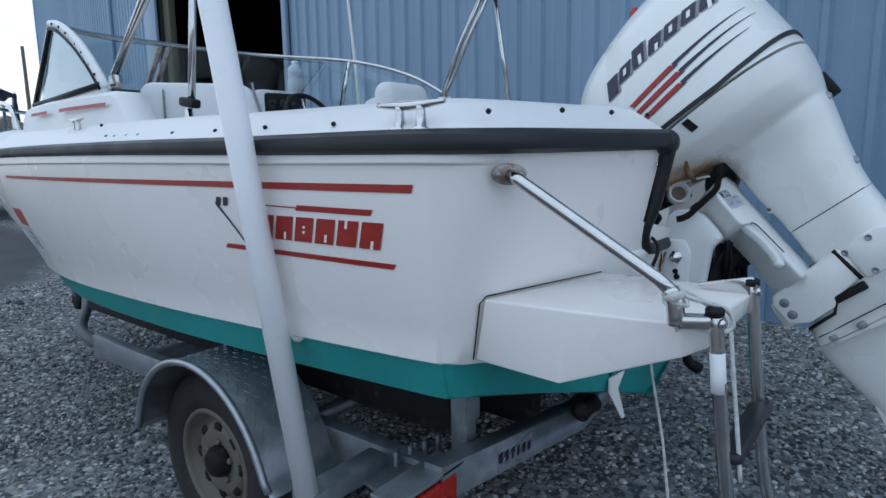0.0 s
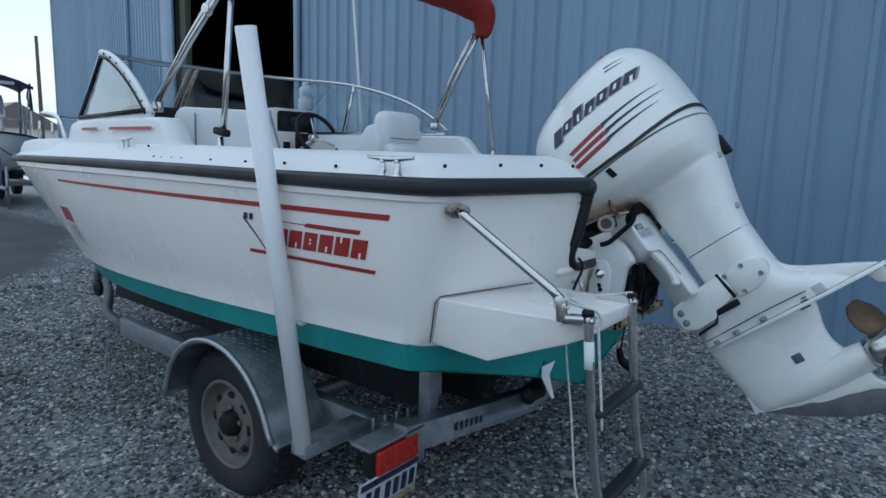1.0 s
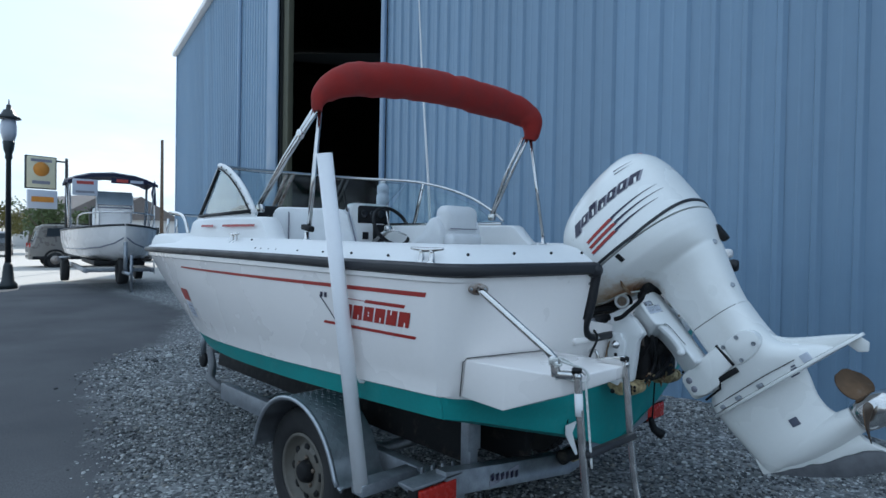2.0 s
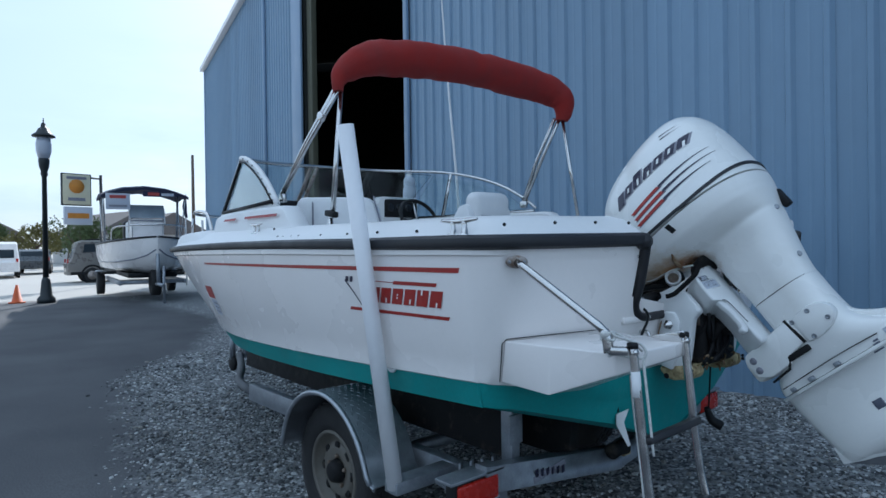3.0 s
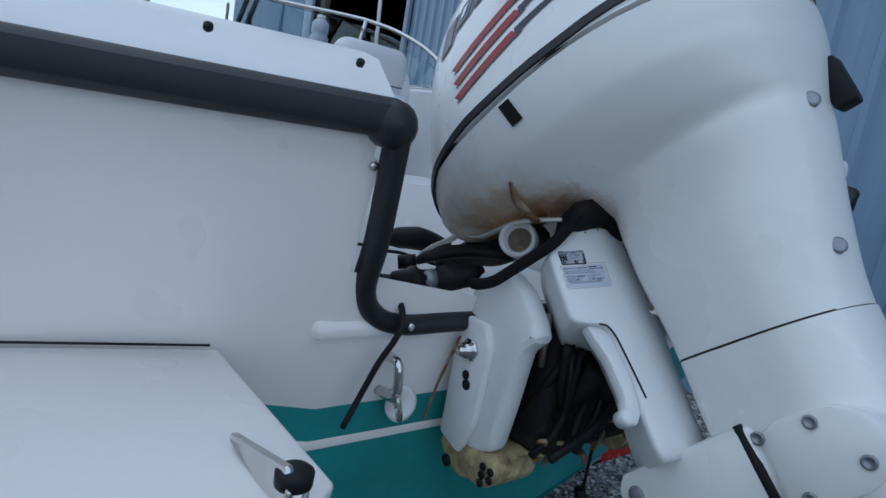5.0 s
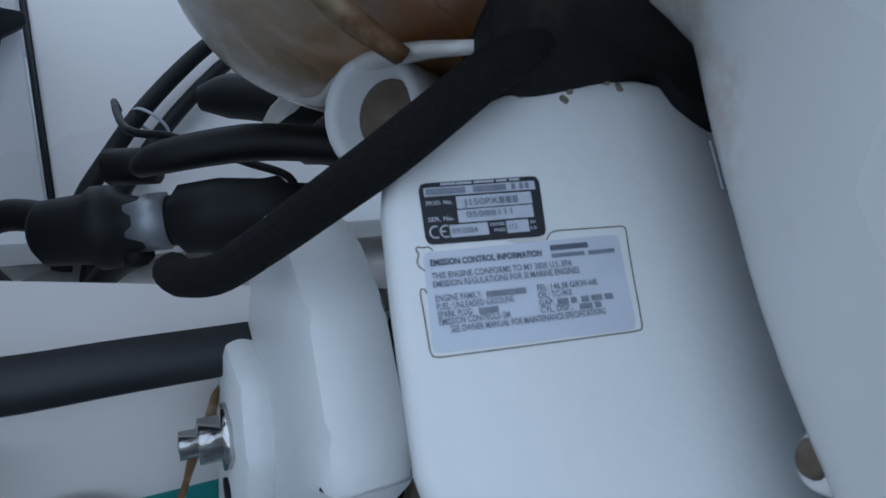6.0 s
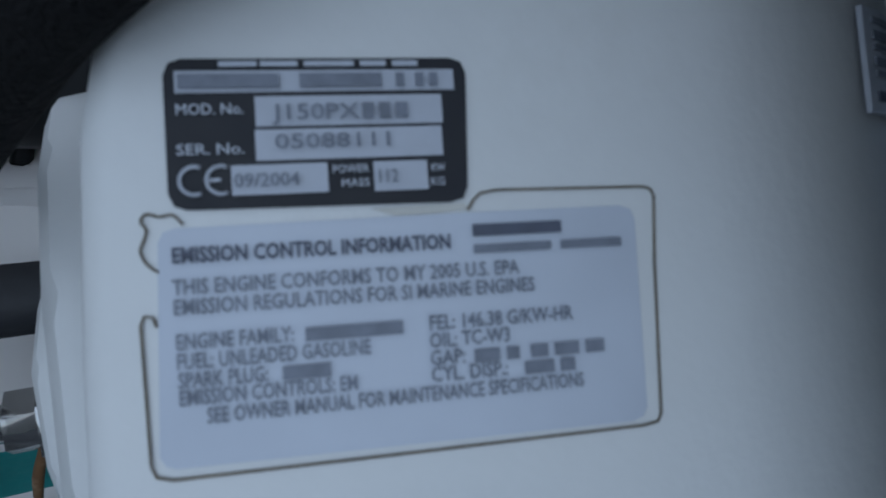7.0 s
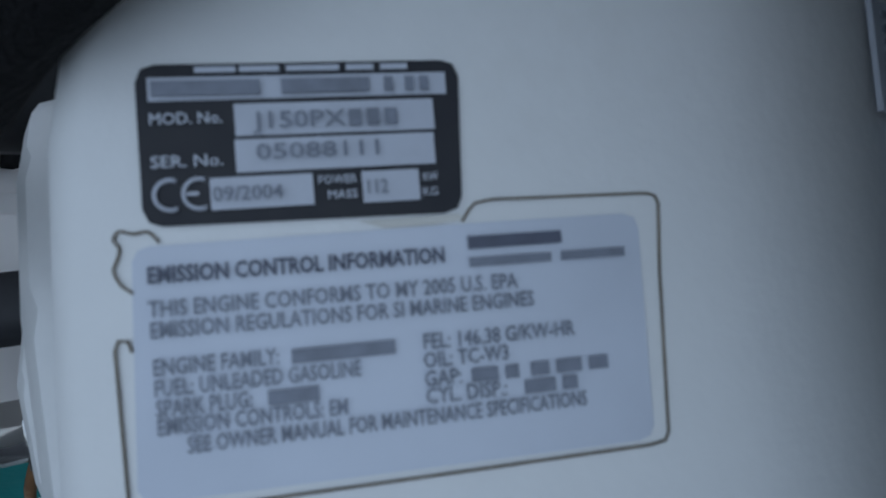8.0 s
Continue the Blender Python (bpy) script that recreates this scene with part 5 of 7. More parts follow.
half = [(-0.172, 0.03), (-0.10, 0.066), (0.0, 0.088), (0.14, 0.098), (0.28, 0.092), (0.38, 0.07), (0.445, 0.04), (0.465, 0.018)]
part("plate", plate_uv([(u, -v) for u, v in half] + [(u, v) for u, v in half[::-1]], 0.362, 0.012), ENG, motor, "white anti-ventilation plate")
part("trim_tab", prism([(0.0, 0.0), (0.05, -0.005), (0.062, 0.03), (0.04, 0.055), (0.012, 0.04)], eng(0.372, 0.40, -0.008), EB, EA, EY, 0.016, 0.004), ENG, motor)
fin = [(0.13, 0.12), (0.200, 0.165), (0.204, 0.20), (0.222, 0.232), (0.265, 0.262), (0.325, 0.293), (0.395, 0.328), (0.455, 0.362), (0.30, 0.366), (0.13, 0.366)]
part("plate_rib", prism(fin, eng(0, 0, -0.021), EB, EA, EY, 0.042, 0.012), ENG, motor)
for u in (-0.02, 0.08, -0.10):
    part("plate_bolt", rbox(eng(0.352, u, -0.084 + (0.018 if u < -0.05 else 0)), (0.022, 0.02, 0.016), ER, 0.004), GALV, motor)
part("gearcase_seam", tube([eng(0.335, -0.13, -0.072), eng(0.332, 0.0, -0.085), eng(0.330, 0.12, -0.090), eng(0.333, 0.24, -0.075)], 0.0018, 6, 3), DARK, motor)
part("badge", rbox(eng(0.516, 0.09, -0.0475), (0.032, 0.008, 0.030), ER, 0.002), INK, motor, "dark square badge")
for k in range(4):
    part("mark_bar", rbox(eng(0.349 + 0.010 * k, 0.222 - 0.004 * k, -0.0755), (0.016 + 0.006 * k, 0.004, 0.0055), ER, 0), INK, motor)
part("sticker", rbox(eng(0.345, 0.275, -0.066), (0.032, 0.012, 0.03), ER, 0.001), PLATEW, motor)
# worn skeg
part("skeg_root", prism([(-0.142, 0.57), (-0.151, 0.632), (-0.08, 0.649), (-0.045, 0.653), (-0.007, 0.664), (0.03, 0.666), (0.06, 0.679), (0.092, 0.684), (0.15, 0.687), (0.18, 0.694), (0.216, 0.697), (0.252, 0.712), (0.283, 0.734), (0.279, 0.722), (0.246, 0.672), (0.236, 0.631), (0.21, 0.57)], eng(0, 0, -0.016), EB, EA, EY, 0.032, 0.006), ENG, motor, "white skeg root, chipped along its edge")
part("skeg", prism([(-0.145, 0.630), (-0.007, 0.657), (0.092, 0.680), (0.216, 0.690), (0.262, 0.714), (0.298, 0.745), (0.306, 0.772), (0.272, 0.788), (0.233, 0.783), (0.114, 0.755), (-0.001, 0.707), (-0.09, 0.660)], eng(0, 0, -0.007), EB, EA, EY, 0.014, 0.004), BARE, motor, "skeg worn to bare grey metal")
# propeller
prop = part("propeller", lathe([(0.272, 0.05), (0.30, 0.056), (0.36, 0.058), (0.40, 0.05), (0.41, 0.03), (0.43, 0.02), (0.432, 0)], eng(0.60, 0, 0), EB, 24), STEEL, motor, "polished stainless propeller")
# blade steel coloured with the dark brown it reflects
PROPM = mat("brown_reflection_steel", (0.11, 0.065, 0.035), 0.38, metal=0.6, var=0.25, scale=20, dirt=(0.20, 0.17, 0.14), dirt_amt=0.5, dirt_scale=12)
for k in range(3):
    bm = bmesh.new()
    an = math.radians(-98 + 120 * k)
    g = []
    for i in range(9):
        t = i / 8
        rad = 0.05 + 0.125 * t
        w = 0.9 * math.sqrt(max(0.0, 1 - (2 * t - 0.95) ** 2 * 0.98)) + 0.12
        row = []
        for j in range(9):
            e = (j / 8 - 0.5) * w
            th = an + e * 0.95
            row.append(eng(0.60 - rad * math.cos(th), 0.318 + 0.075 * e, rad * math.sin(th)))
        g.append(row)
    vs = [[bm.verts.new(p) for p in r] for r in g]
    vb = [[bm.verts.new(p + EB * 0.004) for p in r] for r in g]
    for a in range(8):
        for b in range(8):
            bm.faces.new((vs[a][b], vs[a + 1][b], vs[a + 1][b + 1], vs[a][b + 1]))
            bm.faces.new((vb[a][b], vb[a][b + 1], vb[a + 1][b + 1], vb[a + 1][b]))
    rim = [(r, 0) for r in range(9)] + [(8, c) for c in range(1, 9)] + [(r, 8) for r in range(7, -1, -1)]
    for (r0, c0), (r1, c1) in zip(rim, rim[1:]):
        bm.faces.new((vs[r0][c0], vb[r0][c0], vb[r1][c1], vs[r1][c1]))
    part("blade", fix(bm), PROPM, prop, "stainless propeller blade, brown reflection in its colour")

# lower mount cover on the leg, with its pad and bolts
for side in (-1, 1):
    bm = prism([(-0.168, 0.198), (-0.153, 0.174), (-0.04, 0.160), (0.045, 0.148), (0.058, 0.153), (0.056, 0.243), (-0.015, 0.258), (-0.03, 0.280), (-0.115, 0.286), (-0.163, 0.264)], eng(0, 0, side * 0.118), EB, EA, EY * side, -0.035, 0.01)
    mc = part("mount_cover", bm, ENG, motor, "white lower mount cover")
    for s, u in ((0.206, -0.136), (0.244, -0.138)):
        part("hole", lathe([(-0.002, 0.014), (0.0012, 0.013), (0.0014, 0)], eng(s, u, side * 0.118), EY * side, 12), GREYD, mc)
    part("gap", tube([eng(0.148, 0.044, side * 0.114), eng(0.245, 0.056, side * 0.116)], 0.006, 6), DARK, mc)
    part("gap", rbox(eng(0.263, 0.012, side * 0.108), (0.085, 0.02, 0.022), ER, 0.004), DARK, mc)
    part("gap", tube([eng(0.268, -0.03, side * 0.112), eng(0.292, -0.05, side * 0.11), eng(0.300, -0.13, side * 0.10)], 0.005, 6), DARK, mc)
    if side > 0:
        continue
    pad = [(0.06, 0.165), (0.085, 0.152), (0.12, 0.147), (0.155, 0.150), (0.182, 0.163), (0.196, 0.185), (0.196, 0.208), (0.182, 0.230), (0.155, 0.246), (0.12, 0.254), (0.085, 0.255), (0.062, 0.25)]
    pd = part("mount_pad", prism(pad, eng(0, 0, side * 0.060), EB, EA, EY * side, 0.052, 0.009), ENG, motor)
    for s, u in ((0.168, 0.062), (0.163, 0.128), (0.215, 0.168), (0.243, 0.092)):
        part("bolt", lathe([(0, 0.0085), (0.003, 0.0085), (0.0035, 0.0055), (0.0015, 0.005), (0.0015, 0)], eng(s, u, side * 0.112), EY * side, 12), GALV, pd)
# core that joins cover, leg and swivel tube
part("lower_mount", rbox(eng(0.235, -0.085, 0), (0.21, 0.17, 0.09), ER, 0.02), ENGC, motor)

# ---- swivel bracket with its data plates ----
SN = Vector((0.70711, -0.24970, 0.66155)).normalized()
SW = Vector((0.22692, 0.96622, 0.12215))
SW = (SW - SN * SW.dot(SN)).normalized()
SD = SW.cross(SN)
S0 = Vector((-0.45151, 1.81553, 1.26426))


def slab(w, d, n=0.0):
    """A place on the bracket's labelled face: w across, d down, n proud of it."""
    return S0 + SW * w + SD * d + SN * n


def bracket():
    bm = bmesh.new()
    loops = []
    for d, left, right, sink in ((-0.043, 0.074, 0.112, -0.010), (-0.041, 0.060, 0.116, -0.004), (-0.037, 0.046, 0.120, 0), (-0.030, 0.028, 0.121, 0), (-0.020, 0.009, 0.122, 0), (-0.010, -0.005, 0.122, 0), (-0.003, -0.0105, 0.122, 0), (0.010, -0.0128, 0.122, 0), (0.045, -0.0135, 0.122, 0), (0.075, -0.0132, 0.123, 0), (0.098, -0.0128, 0.123, 0),
                                 (0.106, -0.011, 0.123, 0), (0.111, -0.006, 0.123, 0), (0.1145, 0.004, 0.123, 0), (0.118, 0.030, 0.123, 0), (0.122, 0.040, 0.124, 0), (0.14, 0.047, 0.124, 0), (0.20, 0.054, 0.126, 0), (0.255, 0.050, 0.129, 0), (0.290, 0.050, 0.131, 0), (0.306, 0.053, 0.132, -0.001), (0.314, 0.060, 0.130, -0.008)):
        r = min(1.0, max(0.45, 1.0 - (d - 0.16) * 2.6))
        x = [(left + 0.016, -0.06), (left + 0.008, -0.035), (left, -0.012), (left - 0.0012, -0.006), (left + 0.0006, -0.0018), (left + 0.005, 0.0), ((left + 0.08) / 2, 0.0), (0.088, 0.0), (0.099, -0.0012), (right - 0.003 * r, -0.0058), (right + 0.016 * r, -0.0132), (right + 0.032 * r, -0.0235), (right + 0.044 * r, -0.035), (right + 0.052 * r, -0.052), (right + 0.054 * r, -0.12), (left + 0.05, -0.12)]
        loops.append([slab(w, d, n + sink) for w, n in x])
    loft(bm, loops)
    return fix(bm)


bk = part("swivel_bracket", bracket(), BRKT, motor, "off-white swivel bracket carrying two data plates", shade_angle=50)
part("web", prism([(0.012, 0.114), (0.040, 0.118), (0.054, 0.14), (0.062, 0.19), (0.062, 0.235), (0.040, 0.262), (0.020, 0.258), (0.034, 0.22), (0.030, 0.17), (0.018, 0.135)], slab(0, 0, -0.030), SW, SD, SN, 0.022, 0.006), BRKT, bk)
part("web_line", tube([slab(0.028, 0.1185, 0.0012), slab(0.040, 0.123, 0.0012), slab(0.048, 0.14, 0.001), slab(0.054, 0.18, 0.001), slab(0.060, 0.23, 0.001)], 0.0014, 6, 4), DARK, bk)
for w, d in ((0.058, -0.0375), (0.066, -0.035), (0.063, -0.031), (0.072, -0.038), (0.083, -0.0385), (0.088, -0.0355), (0.045, -0.034)):
    part("paint_chip", rbox(slab(w, d, -0.0008), (0.0042, 0.0032, 0.003), (20 * w * 100, 30, 10 * d * 1000), 0.001), EDGE, bk)
part("boss", lathe([(-0.02, 0.012), (0, 0.012), (0.003, 0.009), (0.003, 0)], slab(0.030, 0.248, -0.01), SN, 14), BRKT, bk)

# maker's data plate: black with silver windows
pl = part("data_plate", prism([(0.0, 0.0025), (0.0008, 0.0006), (0.0026, 0.0), (0.0432, 0.0), (0.0450, 0.0006), (0.0458, 0.0025), (0.0448, 0.0208), (0.0440, 0.0226), (0.0420, 0.0232), (0.0024, 0.0226), (0.0008, 0.0220), (0.0, 0.0202)], slab(0, 0, 0.0), SW, SD, SN, 0.0006), PLATEB, bk, "black and silver engine data plate", smooth=False)


def plate_box(w0, w1, d0, d1, m, parent, n=0.0008, name="window"):
    part(name, prism([(w0, d0), (w1, d0), (w1, d1), (w0, d1)], slab(0, 0, n - 0.0003), SW, SD, SN, 0.0003), m, parent, smooth=False)


plate_box(0.0016, 0.0437, 0.0019, 0.0052, PLATEW, pl)
plate_box(0.0129, 0.0415, 0.0059, 0.0105, PLATEW, pl)
plate_box(0.0127, 0.0412, 0.0110, 0.0157, PLATEW, pl)
plate_box(0.0090, 0.0231, 0.0163, 0.0208, PLATEW, pl)
plate_box(0.0301, 0.0385, 0.0164, 0.0210, PLATEW, pl)
TX, TU = SW, -SD


def write_on(text, w, d, cap, m, parent, wide=1.0, n=0.0011, tilt=0.0, name="letters", bold=0.015):
    ex = (TX * math.cos(tilt) + TU * math.sin(tilt))
    ey = (TU * math.cos(tilt) - TX * math.sin(tilt))
    part(name, lettering(text, cap, slab(w, d, n), ex, ey, SN, wide, 0.0004, bold), m, parent, smooth=False)


def bars(spans, w, d, cap, m, parent, n=0.0009, tilt=0.0):
    """Plain bars for writing that cannot be read."""
    for a, b in spans:
        o = slab(w, d, n)
        ex = (TX * math.cos(tilt) + TU * math.sin(tilt))
        ey = (TU * math.cos(tilt) - TX * math.sin(tilt))
        part("print_bar", prism([(a, 0), (b, 0), (b, cap), (a, cap)], o, ex, ey, SN, 0.0003), m, parent, smooth=False)


bars([(0.007, 0.0125), (0.013, 0.0185), (0.0195, 0.027), (0.028, 0.032), (0.033, 0.037)], 0.001, 0.0014, 0.0008, PLATEW, pl)
bars([(0.0, 0.0145), (0.0175, 0.0300), (0.0322, 0.0335), (0.0353, 0.0366), (0.0375, 0.0388)], 0.0022, 0.0047, 0.0021, INKL, pl, 0.0012)
write_on("MOD. No.", 0.0016, 0.0086, 0.0016, PLATEW, pl, 0.0097, 0.0008)
write_on("SER. No.", 0.0015, 0.0146, 0.0016, PLATEW, pl, 0.0096, 0.0008)
write_on("J150PX", 0.0157, 0.0097, 0.0024, INKL, pl, 0.0128)
bars([(0.0, 0.0018), (0.0026, 0.0044), (0.0052, 0.0070)], 0.0289, 0.0097, 0.0024, INKL, pl, 0.0012)
write_on("05088111", 0.0155, 0.0141, 0.0022, INKL, pl, 0.0174)
write_on("09/2004", 0.0094, 0.0197, 0.0020, INKL, pl, 0.0095)
write_on("112", 0.0304, 0.0198, 0.0020, INKL, pl, 0.0034)
write_on("POWER", 0.0238, 0.0180, 0.0012, PLATEW, pl, 0.0056, 0.0008)
write_on("MASS", 0.0250, 0.0202, 0.0012, PLATEW, pl, 0.0043, 0.0008)
write_on("KW", 0.0390, 0.0183, 0.0012, PLATEW, pl, 0.0023, 0.0008)
write_on("KG", 0.0388, 0.0205, 0.0012, PLATEW, pl, 0.0023, 0.0008)


def arc_mark(cw, cd, r, parent):
    pts = [slab(cw + r * math.cos(t), cd - r * math.sin(t), 0.0009) for t in np.linspace(math.radians(65), math.radians(295), 14)]
    part("ce_mark", tube(pts, 0.00032, 6), PLATEW, parent)


arc_mark(0.0038, 0.0184, 0.0021, pl)
arc_mark(0.0076, 0.0184, 0.0021, pl)
plate_box(0.0058, 0.0075, 0.0181, 0.0186, PLATEW, pl, 0.0009, "ce_mark")

# emission label: silver sheet under a clear film with a dirty rim
lab = part("emission_label", prism([(-0.0018, 0.0272), (-0.0010, 0.0257), (0.0006, 0.0252), (0.0456, 0.0250), (0.0705, 0.0251), (0.0724, 0.0258), (0.0730, 0.0275), (0.0724, 0.0585), (0.0716, 0.0600), (0.0697, 0.0606), (-0.0006, 0.0597), (-0.0020, 0.0592), (-0.0028, 0.0578)], slab(0, 0, 0.0), SW, SD, SN, 0.00035), LABELS, bk, "silver emission control label under clear film", smooth=False)
rim = [(-0.0024, 0.0394), (-0.0029, 0.0379), (-0.0041, 0.0377), (-0.0046, 0.0389), (-0.0043, 0.0488), (-0.0040, 0.0590), (-0.0033, 0.0606), (-0.0011, 0.0612), (0.0350, 0.0614), (0.0716, 0.0615), (0.0741, 0.0611), (0.0748, 0.0598), (0.0753, 0.0492), (0.0760, 0.0345), (0.0769, 0.0238), (0.0764, 0.0226), (0.0751, 0.0221), (0.0495, 0.0216), (0.0468, 0.0220), (0.0457, 0.0230), (0.0446, 0.0246)]
part("film_edge", tube([slab(w, d, 0.0003) for w, d in rim], 0.00024, 6), EDGE, lab)
rim = [(-0.0018, 0.0315), (-0.0034, 0.0302), (-0.0042, 0.0282), (-0.0036, 0.0266), (-0.0033, 0.0252), (-0.0040, 0.0240), (-0.0032, 0.0229), (-0.0014, 0.0234), (0.0004, 0.0232), (0.0018, 0.0247)]
part("film_edge", tube([slab(w, d, 0.0003) for w, d in rim], 0.00022, 6, 3), EDGE, lab)
part("glue_stain", prism([(0.0292, 0.0236), (0.0443, 0.0235), (0.0447, 0.0244), (0.0400, 0.0248), (0.0330, 0.0249)], slab(0, 0, 0.0), SW, SD, SN, 0.0003), LABELE, lab, smooth=False)
tlt = -0.006
write_on("EMISSION CONTROL INFORMATION", 0.0001, 0.0303, 0.0022, INK, lab, 0.0412, 0.0006, tlt, "letters", 0.04)
bars([(0.0, 0.0147)], 0.0451, 0.0289, 0.0019, INK, lab, 0.0006, tlt)
bars([(0.0, 0.0128), (0.0145, 0.0249)], 0.0451, 0.0316, 0.0014, INKL, lab, 0.0006, tlt)
for text, w, d, width in (("THIS ENGINE CONFORMS TO MY 2005 U.S. EPA", 0.0, 0.0349, 0.0522), ("EMISSION REGULATIONS FOR SI MARINE ENGINES", 0.0, 0.0378, 0.0545),
                          ("ENGINE FAMILY:", 0.0001, 0.0428, 0.0166), ("FUEL: UNLEADED GASOLINE", 0.0001, 0.0456, 0.0278), ("SPARK PLUG:", 0.0002, 0.0483, 0.0125),
                          ("EMISSION CONTROLS: EM", 0.0002, 0.0508, 0.0254), ("SEE OWNER MANUAL FOR MAINTENANCE SPECIFICATIONS", 0.0039, 0.0536, 0.0576),
                          ("FEL: 146.38 G/KW-HR", 0.0370, 0.0430, 0.0236), ("OIL: TC-W3", 0.0369, 0.0457, 0.0129), ("GAP:", 0.0368, 0.0484, 0.0056), ("CYL. DISP.:", 0.0368, 0.0509, 0.0123)):
    write_on(text, w, d, 0.0022, INKL, lab, width, 0.0006, tlt, "letters", 0.02)
bars([(0.0, 0.0146)], 0.0184, 0.0431, 0.0020, INKL, lab, 0.0006, tlt)
bars([(0.0, 0.0070)], 0.0148, 0.0485, 0.0020, INKL, lab, 0.0006, tlt)
bars([(0.0, 0.0040), (0.0052, 0.0072), (0.0092, 0.0120), (0.0132, 0.0172), (0.0185, 0.0215)], 0.0440, 0.0486, 0.0020, INKL, lab, 0.0006, tlt)
bars([(0.0, 0.0048), (0.0060, 0.0083)], 0.0520, 0.0512, 0.0020, INKL, lab, 0.0006, tlt)
# barcode sticker on the rolled side of the bracket
ROLL = [(0.124, -0.0078), (0.138, -0.0132), (0.154, -0.0235), (0.161, -0.0302)]


def on_roll(k, d, out):
    """A place on the bracket's rolled side: k from 0 to 3 round it, d down."""
    w, n = lerp_pair(ROLL, k)
    return slab(w + out * 0.5, d, n + out * 0.87)


def lerp_pair(table, k):
    i = min(int(k), len(table) - 2)
    a, b = table[i], table[i + 1]
    return a[0] + (b[0] - a[0]) * (k - i), a[1] + (b[1] - a[1]) * (k - i)


def roll_patch(k0, k1, d0, d1, out=0.0022, thick=0.001):
    b = bmesh.new()
    ks = [k0 + (k1 - k0) * j / 6 for j in range(7)]
    loft(b, [[on_roll(k, d, out) for k in ks] + [on_roll(k, d, out - thick) for k in ks[::-1]] for d in (d0, d1)])
    return fix(b)


stk = part("barcode_sticker", roll_patch(0.4, 3, -0.014, 0.008), PLATEW, bk, "small grimy barcode sticker")
for k in range(5):
    part("code_bar", roll_patch(0.6, 2.8, -0.012 + 0.0028 * k, -0.0108 + 0.0028 * k + 0.0005 * (k % 2), 0.0026), INKL, stk)
part("code_bar", roll_patch(0.6, 0.9, 0.0035, 0.0055, 0.0026), INK, stk)

# dark plug paints the shade between lower cowl and bracket; hoses and clamps
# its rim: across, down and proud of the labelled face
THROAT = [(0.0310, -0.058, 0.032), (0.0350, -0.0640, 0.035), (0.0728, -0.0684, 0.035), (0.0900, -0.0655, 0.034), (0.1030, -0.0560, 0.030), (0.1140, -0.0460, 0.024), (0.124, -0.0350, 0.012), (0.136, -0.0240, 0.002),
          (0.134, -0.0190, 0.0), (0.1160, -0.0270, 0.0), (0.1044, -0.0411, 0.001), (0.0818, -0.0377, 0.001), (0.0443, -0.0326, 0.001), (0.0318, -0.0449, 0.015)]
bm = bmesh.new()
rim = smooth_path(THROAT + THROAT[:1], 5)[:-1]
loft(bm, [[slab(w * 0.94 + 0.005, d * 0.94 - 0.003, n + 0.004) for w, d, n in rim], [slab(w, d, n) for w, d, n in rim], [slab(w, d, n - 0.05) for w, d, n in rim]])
thr = part("throat", fix(bm), DARK, motor, "dark grimy plug standing for the shaded recess under the cowl")
for a in (((0.084, -0.063), (0.085, -0.057), (0.082, -0.050), (0.072, -0.044)), ((0.082, -0.050), (0.088, -0.048), (0.096, -0.051)), ((0.060, -0.039), (0.063, -0.044), (0.067, -0.041))):
    part("cobweb", tube([slab(w, d, 0.004 - 0.55 * (d + 0.042)) for w, d in a], 0.0008, 5), LABELE, thr)
part("tilt_cup", lathe([(-0.03, 0.031), (0.010, 0.032), (0.015, 0.028), (0.008, 0.0235), (-0.020, 0.019), (-0.021, 0)], (-0.570, 1.853, 1.257), (0.45, -0.85, 0.25), 24), BRKT, motor, "tilt tube end")
# brown disc inside the cup; its dark colour is the cup's inner shade
part("cup_shade", lathe([(-0.020, 0.0185), (-0.006, 0.0205), (-0.0055, 0.0195), (-0.0185, 0.0)], (-0.570, 1.853, 1.257), (0.45, -0.85, 0.25), 24), BOLTR, motor)
part("main_hose", tube([slab(0.080, -0.0742, 0.004), slab(0.0465, -0.0477, 0.013), slab(0.0254, -0.0334, 0.013), slab(-0.0092, -0.0096, 0.008), slab(-0.0349, -0.0011, -0.02), slab(-0.058, 0.0046, -0.05), slab(-0.0771, 0.0091, -0.07), slab(-0.093, 0.0063, -0.084), slab(-0.100, -0.0002, -0.094)], 0.0089, 14, 6), HOSE, motor, "thick black braided hose")
part("steering_arm", tube([(-0.689, 1.740, 1.187), (-0.676, 1.755, 1.199), (-0.666, 1.803, 1.211), (-0.649, 1.845, 1.215), (-0.614, 1.885, 1.219)], [0.009, 0.014, 0.016, 0.015, 0.013], 10, 4, squash=0.8), BLACKP, motor, "black steering arm")
part("steering_link", lathe([(-0.06, 0.014), (-0.055, 0.020), (-0.03, 0.022), (-0.025, 0.026), (-0.015, 0.026), (-0.01, 0.020), (0.005, 0.016), (0.02, 0.016), (0.025, 0.022), (0.05, 0.024), (0.075, 0.021), (0.085, 0.022), (0.09, 0.017), (0.105, 0.015), (0.107, 0.0)], (-0.654, 1.737, 1.163), (0.28, 0.94, 0.18), 18), BLACKP, motor, "black steering cylinder")
part("link_yoke", lathe([(-0.016, 0.0), (-0.016, 0.013), (0.016, 0.013), (0.018, 0.0)], (-0.714, 1.737, 1.179), (0.5, 0.8, 0.2), 12), BLACKP, motor)
part("link_nut", lathe([(-0.011, 0.018), (0.011, 0.018), (0.011, 0)], (-0.651, 1.742, 1.165), (0.28, 0.94, 0.18), 6), GALV, motor)
